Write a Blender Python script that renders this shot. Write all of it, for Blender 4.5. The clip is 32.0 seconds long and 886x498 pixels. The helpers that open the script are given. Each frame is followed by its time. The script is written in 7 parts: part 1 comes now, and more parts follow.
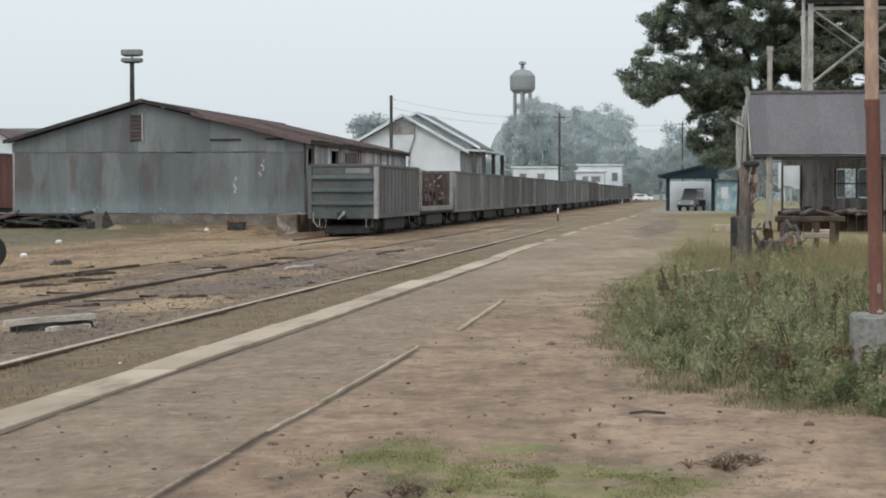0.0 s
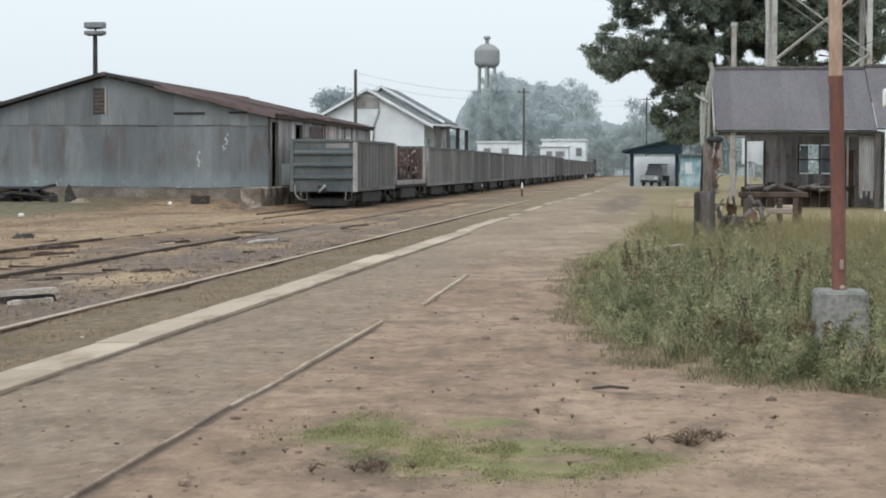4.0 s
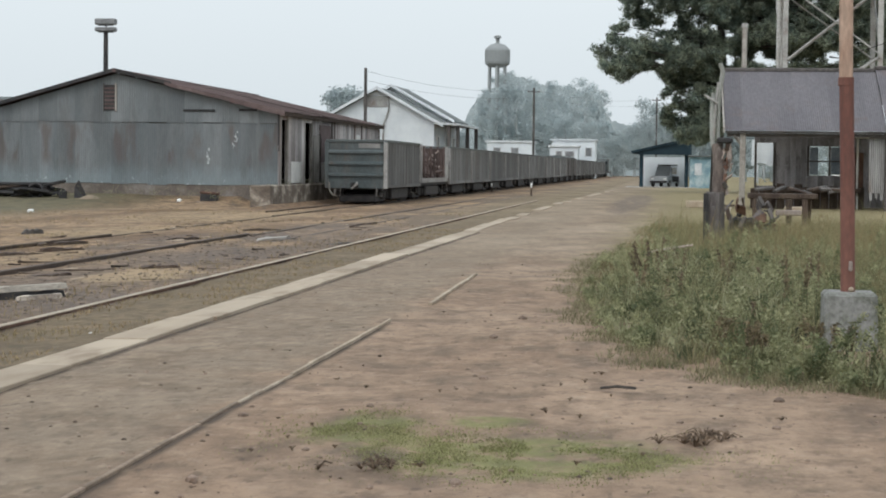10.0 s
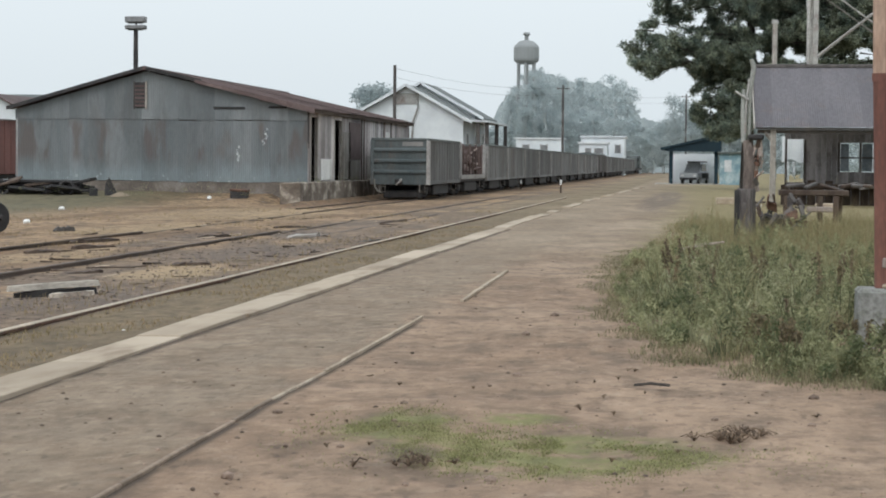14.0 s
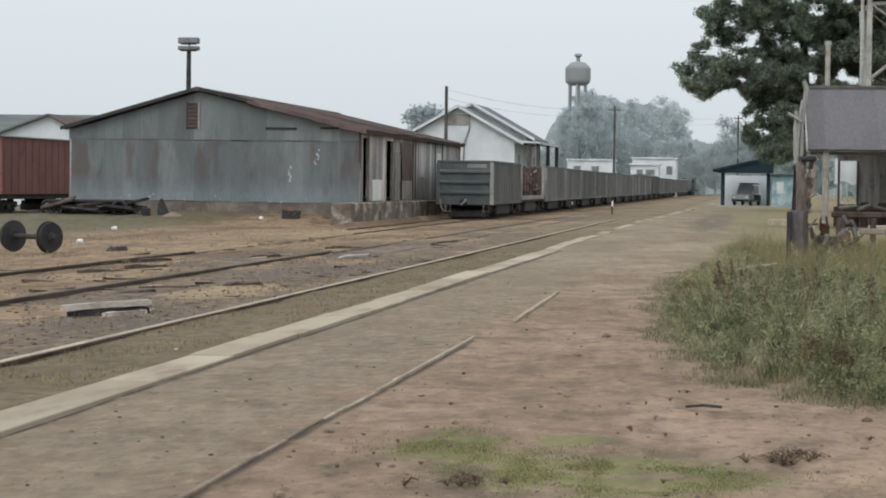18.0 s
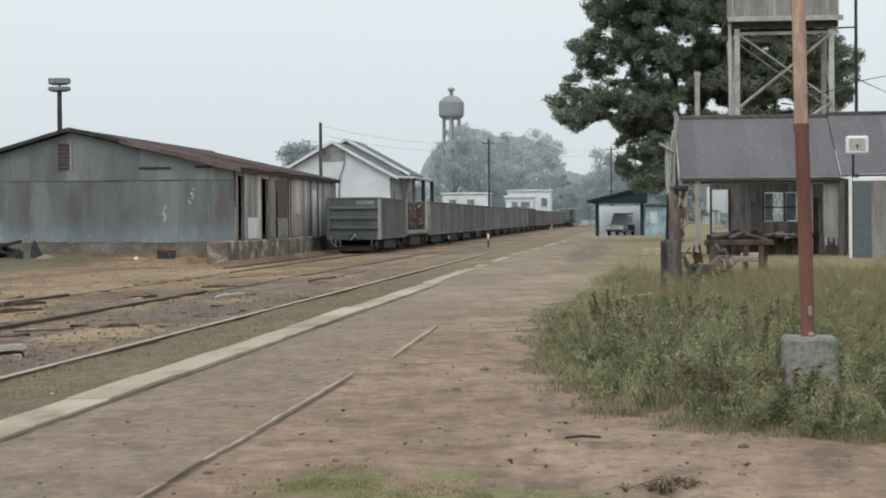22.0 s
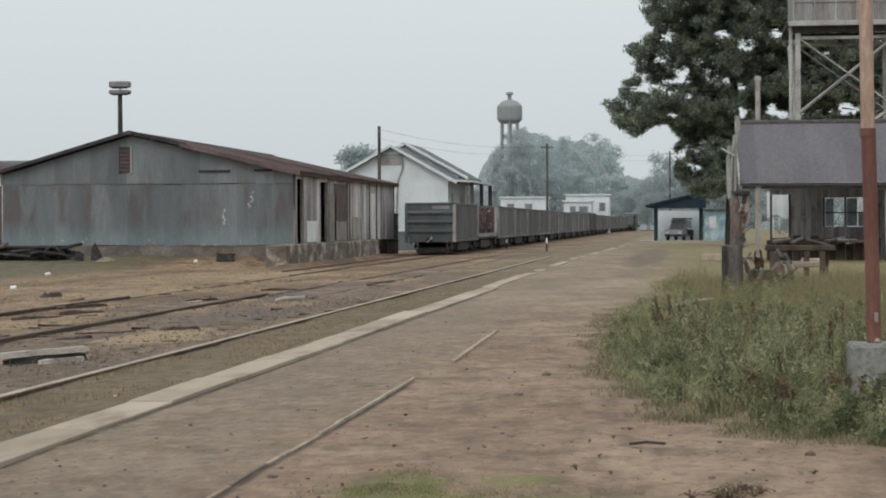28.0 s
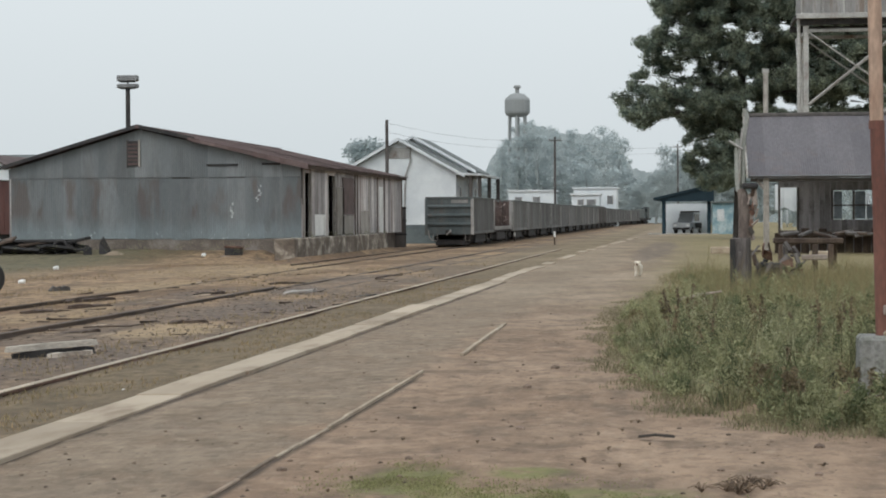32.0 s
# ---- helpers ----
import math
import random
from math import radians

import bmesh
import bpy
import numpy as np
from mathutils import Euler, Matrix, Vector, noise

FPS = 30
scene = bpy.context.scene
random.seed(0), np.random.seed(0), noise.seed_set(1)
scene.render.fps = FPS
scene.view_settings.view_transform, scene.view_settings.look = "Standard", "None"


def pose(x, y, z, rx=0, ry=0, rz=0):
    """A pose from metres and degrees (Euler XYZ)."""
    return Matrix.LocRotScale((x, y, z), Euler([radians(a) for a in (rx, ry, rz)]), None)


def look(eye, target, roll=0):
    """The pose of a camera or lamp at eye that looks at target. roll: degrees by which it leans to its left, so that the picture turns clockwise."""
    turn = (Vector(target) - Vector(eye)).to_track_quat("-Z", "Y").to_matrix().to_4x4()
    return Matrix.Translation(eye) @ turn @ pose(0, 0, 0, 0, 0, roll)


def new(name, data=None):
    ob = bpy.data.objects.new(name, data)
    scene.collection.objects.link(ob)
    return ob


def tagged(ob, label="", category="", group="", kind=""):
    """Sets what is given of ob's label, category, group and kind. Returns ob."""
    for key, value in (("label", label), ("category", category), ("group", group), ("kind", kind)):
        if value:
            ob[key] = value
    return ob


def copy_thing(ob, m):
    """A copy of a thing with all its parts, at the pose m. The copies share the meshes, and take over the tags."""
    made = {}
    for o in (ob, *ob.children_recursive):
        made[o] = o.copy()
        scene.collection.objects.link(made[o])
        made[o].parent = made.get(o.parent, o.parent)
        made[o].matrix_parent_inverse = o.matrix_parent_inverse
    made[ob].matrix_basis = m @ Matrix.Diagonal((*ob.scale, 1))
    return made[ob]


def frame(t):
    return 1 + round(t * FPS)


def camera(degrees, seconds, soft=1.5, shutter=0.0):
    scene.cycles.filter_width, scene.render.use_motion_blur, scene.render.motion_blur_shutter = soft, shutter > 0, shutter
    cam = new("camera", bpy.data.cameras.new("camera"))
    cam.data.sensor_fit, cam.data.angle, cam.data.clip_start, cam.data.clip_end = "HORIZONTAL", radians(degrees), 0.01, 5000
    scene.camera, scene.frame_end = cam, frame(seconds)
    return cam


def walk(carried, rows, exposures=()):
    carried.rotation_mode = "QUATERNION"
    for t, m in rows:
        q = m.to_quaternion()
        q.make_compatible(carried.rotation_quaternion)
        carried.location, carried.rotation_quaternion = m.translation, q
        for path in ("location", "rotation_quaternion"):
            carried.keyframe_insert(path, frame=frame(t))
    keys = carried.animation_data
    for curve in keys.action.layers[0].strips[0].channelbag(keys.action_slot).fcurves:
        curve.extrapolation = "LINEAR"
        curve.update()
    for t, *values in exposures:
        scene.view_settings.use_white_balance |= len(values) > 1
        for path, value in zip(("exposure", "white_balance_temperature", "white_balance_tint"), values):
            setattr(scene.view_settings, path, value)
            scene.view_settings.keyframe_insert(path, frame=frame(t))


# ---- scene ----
cam = camera(25.252, 32.0, soft=1.9)

# seconds, x, y, z in metres, three turns in degrees: a phone held in the hand, standing
CAMERA_PATH = [
    (0.0, 0.013, 0.002, 1.747, 88.382, 0.044, 7.322),
    (0.5, 0.022, 0.003, 1.748, 87.905, -0.025, 6.778),
    (1.0, 0.011, -0.013, 1.747, 87.756, -0.094, 7.134),
    (1.5, 0.015, -0.026, 1.755, 87.780, -0.136, 7.682),
    (2.0, 0.021, -0.012, 1.748, 87.519, -0.104, 6.741),
    (2.5, 0.020, -0.006, 1.748, 87.455, -0.052, 6.218),
    (4.5, 0.004, 0.023, 1.749, 87.687, -0.276, 6.402),
    (5.0, -0.003, 0.010, 1.752, 87.810, -0.387, 6.851),
    (5.5, -0.001, 0.015, 1.752, 88.357, -0.093, 7.068),
    (6.0, -0.001, 0.009, 1.748, 88.323, 0.031, 6.699),
    (6.5, -0.000, 0.014, 1.751, 88.369, 0.068, 6.510),
    (7.0, 0.000, -0.010, 1.752, 88.358, -0.058, 6.567),
    (7.5, 0.002, -0.010, 1.756, 88.641, -0.192, 6.652),
    (8.0, -0.008, -0.027, 1.748, 88.648, -0.362, 7.204),
    (8.5, -0.009, -0.011, 1.751, 88.632, -0.725, 7.422),
    (9.0, -0.003, -0.010, 1.755, 88.357, -0.403, 7.206),
    (9.5, 0.009, -0.005, 1.748, 88.008, -0.619, 6.503),
    (10.0, 0.013, 0.022, 1.744, 87.617, -0.598, 6.561),
    (10.5, 0.003, 0.037, 1.749, 87.532, -0.564, 6.313),
    (11.0, 0.003, 0.038, 1.752, 87.612, -0.420, 7.149),
    (11.5, -0.006, 0.017, 1.755, 88.566, -0.336, 7.610),
    (12.0, -0.001, 0.012, 1.750, 88.155, -0.485, 7.228),
    (12.5, -0.004, 0.011, 1.749, 88.187, -0.675, 7.199),
    (13.0, -0.002, 0.007, 1.746, 87.803, -0.405, 7.056),
    (13.5, -0.005, 0.016, 1.747, 87.708, -0.315, 6.932),
    (14.0, -0.022, 0.026, 1.742, 87.525, -0.515, 7.396),
    (14.5, -0.009, 0.028, 1.746, 87.840, -0.214, 7.516),
    (16.5, -0.011, 0.019, 1.741, 87.121, -0.391, 7.807),
    (17.0, -0.012, 0.020, 1.743, 87.510, -0.536, 8.316),
    (17.5, -0.023, 0.016, 1.744, 87.953, -0.675, 8.734),
    (18.0, -0.027, 0.008, 1.738, 88.118, -0.664, 8.875),
    (18.5, -0.017, 0.019, 1.744, 88.134, -0.155, 8.908),
    (19.0, -0.020, 0.005, 1.736, 88.316, -0.381, 8.458),
    (19.5, -0.025, 0.001, 1.744, 88.175, -0.523, 8.561),
    (20.0, -0.030, -0.016, 1.752, 88.982, -0.736, 9.396),
    (20.5, -0.031, -0.019, 1.745, 89.093, -0.677, 8.851),
    (21.0, -0.012, -0.010, 1.747, 88.949, -0.248, 6.333),
    (21.5, -0.019, -0.013, 1.749, 88.788, 0.057, 5.709),
    (22.0, -0.020, -0.013, 1.747, 89.138, 0.502, 5.287),
    (22.5, -0.024, -0.015, 1.740, 88.548, 0.296, 5.445),
    (23.0, -0.033, 0.016, 1.742, 88.406, 0.175, 6.841),
    (23.5, -0.048, 0.032, 1.739, 88.108, 0.013, 7.110),
    (24.0, -0.058, 0.031, 1.740, 88.230, 0.306, 7.496),
    (24.5, -0.073, 0.032, 1.735, 88.689, 0.211, 7.260),
    (25.0, -0.078, 0.035, 1.735, 88.888, 0.173, 7.090),
    (25.5, -0.071, 0.016, 1.738, 89.305, 0.495, 7.515),
    (27.5, -0.084, 0.018, 1.745, 89.604, 0.530, 7.198),
    (28.0, -0.079, 0.044, 1.748, 89.266, 0.290, 6.954),
    (28.5, -0.080, 0.048, 1.745, 89.152, 0.418, 7.068),
    (29.0, -0.073, 0.044, 1.746, 89.230, 0.426, 7.117),
    (29.5, -0.078, 0.044, 1.745, 89.402, 0.443, 7.064),
    (30.0, -0.078, 0.038, 1.747, 89.819, 0.416, 7.017),
    (30.5, -0.077, 0.028, 1.746, 89.943, 0.414, 7.191),
    (31.0, -0.080, 0.041, 1.743, 89.467, 0.031, 6.805),
    (31.5, -0.078, 0.043, 1.743, 89.110, 0.224, 6.778),
    (32.0, -0.086, 0.048, 1.744, 89.077, 0.374, 7.179),
]
EXPOSURES = [(0, 0.16, 6414, 10), (1, 0.2, 6354, 10), (2, 0.26, 6331, 10), (5, 0.34, 6301, 10), (6, 0.19, 6403, 10), (7, 0.19, 6403, 10), (8, 0.16, 6414, 10), (9, 0.13, 6425, 10), (10, 0.2, 6354, 10), (11, 0.3, 6316, 10), (12, 0.08, 6445, 10), (13, 0.2, 6354, 10), (14, 0.24, 6339, 10), (17, 0.3, 6316, 10), (18, 0.11, 6433, 10), (19, 0.1, 6437, 10), (20, 0.14, 6422, 10), (21, 0.1, 6437, 10), (22, 0.14, 6422, 10), (23, 0.18, 6407, 10), (24, 0.18, 6407, 10), (25, 0.16, 6414, 10), (28, -0.06, 6500, 10), (29, -0.04, 6500, 10), (30, -0.0, 6500, 10), (31, -0.06, 6500, 10), (32, 0.06, 6452, 10)]
walk(cam, [(t, pose(x, y, z, a, b, c)) for t, x, y, z, a, b, c in CAMERA_PATH], EXPOSURES)

# ---------------------------------------------------------------- daylight
SUN_UP, SUN_TURN = radians(48), radians(200)
world = bpy.data.worlds.new("overcast_sky")
scene.world = world
world.use_nodes = True
wt = world.node_tree
wt.nodes.clear()
sky = wt.nodes.new("ShaderNodeTexSky")
sky.sky_type, sky.sun_disc = "NISHITA", False
sky.sun_elevation, sky.sun_rotation = SUN_UP, SUN_TURN
sky.air_density, sky.dust_density, sky.ozone_density = 1.0, 6.0, 1.0
grey = wt.nodes.new("ShaderNodeHueSaturation")
grey.inputs["Saturation"].default_value = 0.14
cloud = wt.nodes.new("ShaderNodeMix")
cloud.data_type = "RGBA"
cloud.inputs["Factor"].default_value = 0.72
cloud.inputs["B"].default_value = (5.55, 6.05, 6.25, 1)
back = wt.nodes.new("ShaderNodeBackground")
back.inputs["Strength"].default_value = 0.15
wout = wt.nodes.new("ShaderNodeOutputWorld")
wt.links.new(sky.outputs[0], grey.inputs["Color"])
wt.links.new(grey.outputs[0], cloud.inputs["A"])
wt.links.new(cloud.outputs["Result"], back.inputs["Color"])
wt.links.new(back.outputs[0], wout.inputs["Surface"])
sun = new("sun", bpy.data.lights.new("sun", "SUN"))
sun.data.energy, sun.data.angle, sun.data.color = 0.5, radians(30), (1.0, 0.96, 0.9)
sun.matrix_basis = look((0, 0, 60), (0 - 60 * math.sin(SUN_TURN) / math.tan(SUN_UP), 0 - 60 * math.cos(SUN_TURN) / math.tan(SUN_UP), 0))

# ---------------------------------------------------------------- materials
rng = random.Random(7)


class Nodes:
    """A small writer of node trees."""

    def __init__(self, name):
        self.mat = bpy.data.materials.new(name)
        self.mat.use_nodes = True
        self.t = self.mat.node_tree
        self.t.nodes.clear()
        self.out = self.t.nodes.new("ShaderNodeOutputMaterial")
        self.bsdf = self.t.nodes.new("ShaderNodeBsdfPrincipled")
        self.t.links.new(self.bsdf.outputs[0], self.out.inputs[0])

    def put(self, socket, value):
        if isinstance(value, (int, float, tuple)):
            if isinstance(value, tuple) and len(value) == 3 and socket.type == "RGBA":
                value = (*value, 1)
            socket.default_value = value
        else:
            self.t.links.new(value, socket)

    def coords(self, world_space=False, stretch=(1, 1, 1)):
        if world_space:
            src = self.t.nodes.new("ShaderNodeNewGeometry").outputs["Position"]
        else:
            tc = self.t.nodes.new("ShaderNodeTexCoord").outputs["Object"]
            rnd = self.t.nodes.new("ShaderNodeObjectInfo").outputs["Random"]
            add = self.t.nodes.new("ShaderNodeVectorMath")
            add.operation = "ADD"
            comb = self.t.nodes.new("ShaderNodeCombineXYZ")
            big = self.calc("MULTIPLY", rnd, 37.0)
            for k in range(3):
                self.put(comb.inputs[k], big)
            self.put(add.inputs[0], tc)
            self.put(add.inputs[1], comb.outputs[0])
            src = add.outputs[0]
        mul = self.t.nodes.new("ShaderNodeVectorMath")
        mul.operation = "MULTIPLY"
        self.put(mul.inputs[0], src)
        mul.inputs[1].default_value = stretch
        return mul.outputs[0]

    def noise(self, vec, scale, detail=4.0, rough=0.6):
        n = self.t.nodes.new("ShaderNodeTexNoise")
        self.put(n.inputs["Vector"], vec)
        n.inputs["Scale"].default_value, n.inputs["Detail"].default_value, n.inputs["Roughness"].default_value = scale, detail, rough
        return n.outputs["Fac"]

    def calc(self, op, a, b=0.0):
        n = self.t.nodes.new("ShaderNodeMath")
        n.operation = op
        self.put(n.inputs[0], a)
        self.put(n.inputs[1], b)
        return n.outputs[0]

    def ramp(self, v, lo, hi, a=0.0, b=1.0):
        n = self.t.nodes.new("ShaderNodeMapRange")
        n.interpolation_type = "SMOOTHSTEP"
        self.put(n.inputs["Value"], v)
        for key, x in (("From Min", lo), ("From Max", hi), ("To Min", a), ("To Max", b)):
            n.inputs[key].default_value = x
        return n.outputs[0]

    def mix(self, f, a, b, blend="MIX"):
        n = self.t.nodes.new("ShaderNodeMix")
        n.data_type, n.blend_type = "RGBA", blend
        self.put(n.inputs["Factor"], f)
        self.put(n.inputs["A"], a)
        self.put(n.inputs["B"], b)
        return n.outputs["Result"]

    def scale_colour(self, colour, value):
        n = self.t.nodes.new("ShaderNodeVectorMath")
        n.operation = "SCALE"
        self.put(n.inputs[0], colour)
        self.put(n.inputs["Scale"], value)
        return n.outputs[0]

    def finish(self, colour, rough=0.85, metal=0.0, bump=None, depth=0.01, strength=0.6):
        self.put(self.bsdf.inputs["Base Color"], colour)
        self.put(self.bsdf.inputs["Roughness"], rough)
        self.bsdf.inputs["Metallic"].default_value = metal
        if bump is not None:
            b = self.t.nodes.new("ShaderNodeBump")
            b.inputs["Strength"].default_value, b.inputs["Distance"].default_value = strength, depth
            self.put(b.inputs["Height"], bump)
            self.put(self.bsdf.inputs["Normal"], b.outputs[0])
        return self.mat


def surface(name, c1, c2, scale=1.5, fine=25.0, rough=0.85, metal=0.0, rnd=0.12, stretch=(1, 1, 1), stain=None, amount=0.5, stain_scale=0.8,
            stain_stretch=(1, 1, 1), depth=0.006, island=False, grit=0.22):
    """Two tones in large patches, a fine grain, stains of a third tone, and a spread from piece to piece."""
    n = Nodes(name)
    v = n.coords(stretch=stretch)
    big, grain = n.noise(v, scale), n.noise(v, fine, 3.0)
    col = n.mix(n.ramp(big, 0.35, 0.65), c1, c2)
    if stain:
        s = n.noise(n.coords(stretch=stain_stretch), stain_scale, 5.0, 0.65)
        col = n.mix(n.ramp(s, 0.60 - 0.3 * amount, 0.86 - 0.3 * amount), col, stain)
    col = n.scale_colour(col, n.ramp(grain, 0.25, 0.75, 1 - grit, 1 + grit))
    if island:
        r = n.t.nodes.new("ShaderNodeNewGeometry").outputs["Random Per Island"]
    else:
        r = n.t.nodes.new("ShaderNodeObjectInfo").outputs["Random"]
    col = n.scale_colour(col, n.ramp(r, 0.0, 1.0, 1 - rnd, 1 + rnd))
    return n.finish(col, n.ramp(grain, 0.3, 0.7, rough - 0.08, min(1.0, rough + 0.08)), metal, grain, depth)


GALVANISED = surface("galvanised_sheet", (0.12, 0.145, 0.16), (0.195, 0.212, 0.22), 0.5, 14, 0.6, 0.0, 0.13, (1.4, 1.4, 0.3), (0.125, 0.105, 0.098), 0.5, 0.6, (1.2, 1.2, 0.22))
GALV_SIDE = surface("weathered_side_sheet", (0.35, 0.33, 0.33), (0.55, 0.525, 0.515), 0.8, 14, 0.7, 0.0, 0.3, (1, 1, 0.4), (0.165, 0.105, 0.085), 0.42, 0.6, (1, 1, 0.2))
RUST_ROOF = surface("rusted_roof_sheet", (0.085, 0.056, 0.054), (0.13, 0.094, 0.09), 0.8, 12, 0.8, 0.0, 0.2, (1, 0.4, 1), (0.06, 0.042, 0.04), 0.4)
DARK_IRON = surface("dark_iron", (0.018, 0.018, 0.02), (0.04, 0.036, 0.035), 2, 30, 0.75, 0.0, 0.2)
RUST = surface("rusted_steel", (0.10, 0.05, 0.035), (0.17, 0.095, 0.065), 2.5, 30, 0.85, 0.0, 0.15, stain=(0.05, 0.03, 0.025), amount=0.4)
RAIL_PALE = surface("lit_rail_head", (0.42, 0.35, 0.27), (0.52, 0.44, 0.35), 0.8, 20, 0.8, 0.0, 0.1, stain=(0.22, 0.16, 0.115), amount=0.3, stain_scale=1.0)
RAIL_SUNK = surface("earth_covered_rail", (0.06, 0.042, 0.032), (0.13, 0.095, 0.07), 0.9, 30, 0.8, 0.0, 0.1, stain=(0.07, 0.05, 0.04), amount=0.4)
RAIL = surface("worn_rail_steel", (0.05, 0.034, 0.026), (0.10, 0.07, 0.052), 1.2, 30, 0.6, 0.0, 0.1)
CONCRETE = surface("old_concrete", (0.30, 0.285, 0.255), (0.42, 0.40, 0.36), 1.0, 22, 0.92, 0.0, 0.1, stain=(0.2, 0.175, 0.145), amount=0.45, stain_scale=1.6)
EDGE_STONE = surface("pale_edge_slab", (0.36, 0.29, 0.215), (0.47, 0.39, 0.30), 0.7, 18, 0.92, 0.0, 0.08, stain=(0.25, 0.19, 0.135), amount=0.36, stain_scale=1.6, stretch=(1, 0.3, 1), stain_stretch=(1, 0.3, 1), grit=0.03, depth=0.001)
KERB = surface("pale_kerb_stone", (0.36, 0.29, 0.215), (0.47, 0.39, 0.30), 1.2, 20, 0.95, 0.0, 0.1, stain=(0.27, 0.21, 0.155), amount=0.4, stain_scale=1.5)
KERB_EARTHY = surface("earth_stained_kerb", (0.2, 0.15, 0.11), (0.29, 0.22, 0.165), 1.2, 20, 0.95, 0.0, 0.1, stain=(0.12, 0.09, 0.065), amount=0.4, stain_scale=1.5)
DULL_FOOTING = surface("dull_stained_footing", (0.105, 0.088, 0.075), (0.17, 0.145, 0.125), 0.9, 12, 0.95, 0.0, 0.15, stain=(0.24, 0.23, 0.215), amount=0.3, stain_scale=0.9)
MOSSY = surface("dirty_platform_wall", (0.12, 0.095, 0.075), (0.19, 0.155, 0.125), 0.9, 12, 0.95, 0.0, 0.15, stain=(0.58, 0.525, 0.44), amount=0.55, stain_scale=1.1, stain_stretch=(1, 1, 1.2))
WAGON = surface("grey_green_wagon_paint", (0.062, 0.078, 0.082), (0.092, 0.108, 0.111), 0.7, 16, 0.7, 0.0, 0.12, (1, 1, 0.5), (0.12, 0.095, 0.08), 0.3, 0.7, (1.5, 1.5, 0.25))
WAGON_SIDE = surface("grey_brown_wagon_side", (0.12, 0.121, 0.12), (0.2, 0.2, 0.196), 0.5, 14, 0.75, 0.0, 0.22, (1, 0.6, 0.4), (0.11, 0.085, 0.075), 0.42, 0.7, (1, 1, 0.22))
WAGON_EDGE = surface("pale_wagon_post", (0.24, 0.235, 0.228), (0.34, 0.33, 0.318), 1, 16, 0.7, 0.0, 0.15, stain=(0.16, 0.12, 0.1), amount=0.35)
LOAD_RED = surface("red_brown_scrap", (0.062, 0.042, 0.038), (0.105, 0.074, 0.066), 2, 20, 0.85, 0.0, 0.3)
LOAD_PALE = surface("pale_scrap", (0.32, 0.26, 0.23), (0.42, 0.36, 0.32), 2, 20, 0.85, 0.0, 0.3)
BOXCAR = surface("oxide_red_paint", (0.18, 0.075, 0.062), (0.23, 0.10, 0.085), 0.6, 14, 0.75, 0.0, 0.06, (1, 1, 0.5), (0.10, 0.045, 0.04), 0.3, 0.6)
WHITE_WALL = surface("white_plaster", (0.62, 0.66, 0.69), (0.72, 0.76, 0.78), 0.5, 12, 0.9, 0.0, 0.04, stain=(0.56, 0.59, 0.61), amount=0.2, stain_scale=0.3, grit=0.03, depth=0.001)
WHITE_PAINT = surface("white_paint", (0.70, 0.70, 0.68), (0.80, 0.80, 0.78), 1, 20, 0.7, 0.0, 0.05, stain=(0.5, 0.48, 0.44), amount=0.25)
CHALK = surface("chalky_paint", (0.42, 0.45, 0.46), (0.55, 0.57, 0.57), 6, 30, 0.9, 0.0, 0.05, stain=(0.25, 0.27, 0.28), amount=0.5, stain_scale=8)
TIN_ROOF = surface("pale_tin_roof", (0.55, 0.58, 0.6), (0.68, 0.7, 0.71), 0.6, 10, 0.55, 0.0, 0.06)
DARK_ROOF = surface("dark_tin_roof", (0.09, 0.105, 0.105), (0.13, 0.145, 0.14), 0.6, 10, 0.7, 0.0, 0.08)
PURPLE_ROOF = surface("mauve_grey_roof_sheet", (0.125, 0.118, 0.13), (0.155, 0.146, 0.157), 0.5, 9, 0.75, 0.0, 0.07, (1, 0.4, 0.4), (0.15, 0.12, 0.115), 0.25)
DARK_WOOD = surface("dark_weathered_board", (0.075, 0.068, 0.065), (0.12, 0.108, 0.102), 1.4, 20, 0.9, 0.0, 0.2, (3, 3, 0.5))
GREY_WOOD = surface("silver_grey_timber", (0.27, 0.25, 0.225), (0.38, 0.355, 0.325), 1.2, 24, 0.9, 0.0, 0.2, (2, 2, 0.5), (0.14, 0.12, 0.105), 0.35)
BROWN_WOOD = surface("brown_rotten_timber", (0.055, 0.037, 0.029), (0.11, 0.08, 0.062), 1.6, 20, 0.95, 0.0, 0.25, (2, 2, 0.5))
PALE_TIMBER = surface("bleached_timber", (0.42, 0.36, 0.3), (0.56, 0.49, 0.42), 1.6, 24, 0.9, 0.0, 0.2, (0.5, 2, 2), (0.17, 0.135, 0.11), 0.4, 1.6)
WHITE_TIMBER = surface("sun_bleached_plank", (0.5, 0.45, 0.385), (0.66, 0.6, 0.52), 1.6, 24, 0.9, 0.0, 0.2, (0.5, 2, 2), (0.26, 0.21, 0.17), 0.35, 1.6)
STEEL_GREY = surface("old_grey_steel", (0.28, 0.275, 0.265), (0.40, 0.395, 0.38), 0.9, 16, 0.65, 0.0, 0.12, (1, 1, 0.5), (0.17, 0.11, 0.085), 0.3, 0.9)
TANK_SHEET = surface("streaked_tank_sheet", (0.24, 0.235, 0.23), (0.36, 0.355, 0.35), 0.8, 14, 0.7, 0.0, 0.1, (2, 2, 0.2), (0.2, 0.15, 0.12), 0.35, 0.9, (2, 2, 0.2))
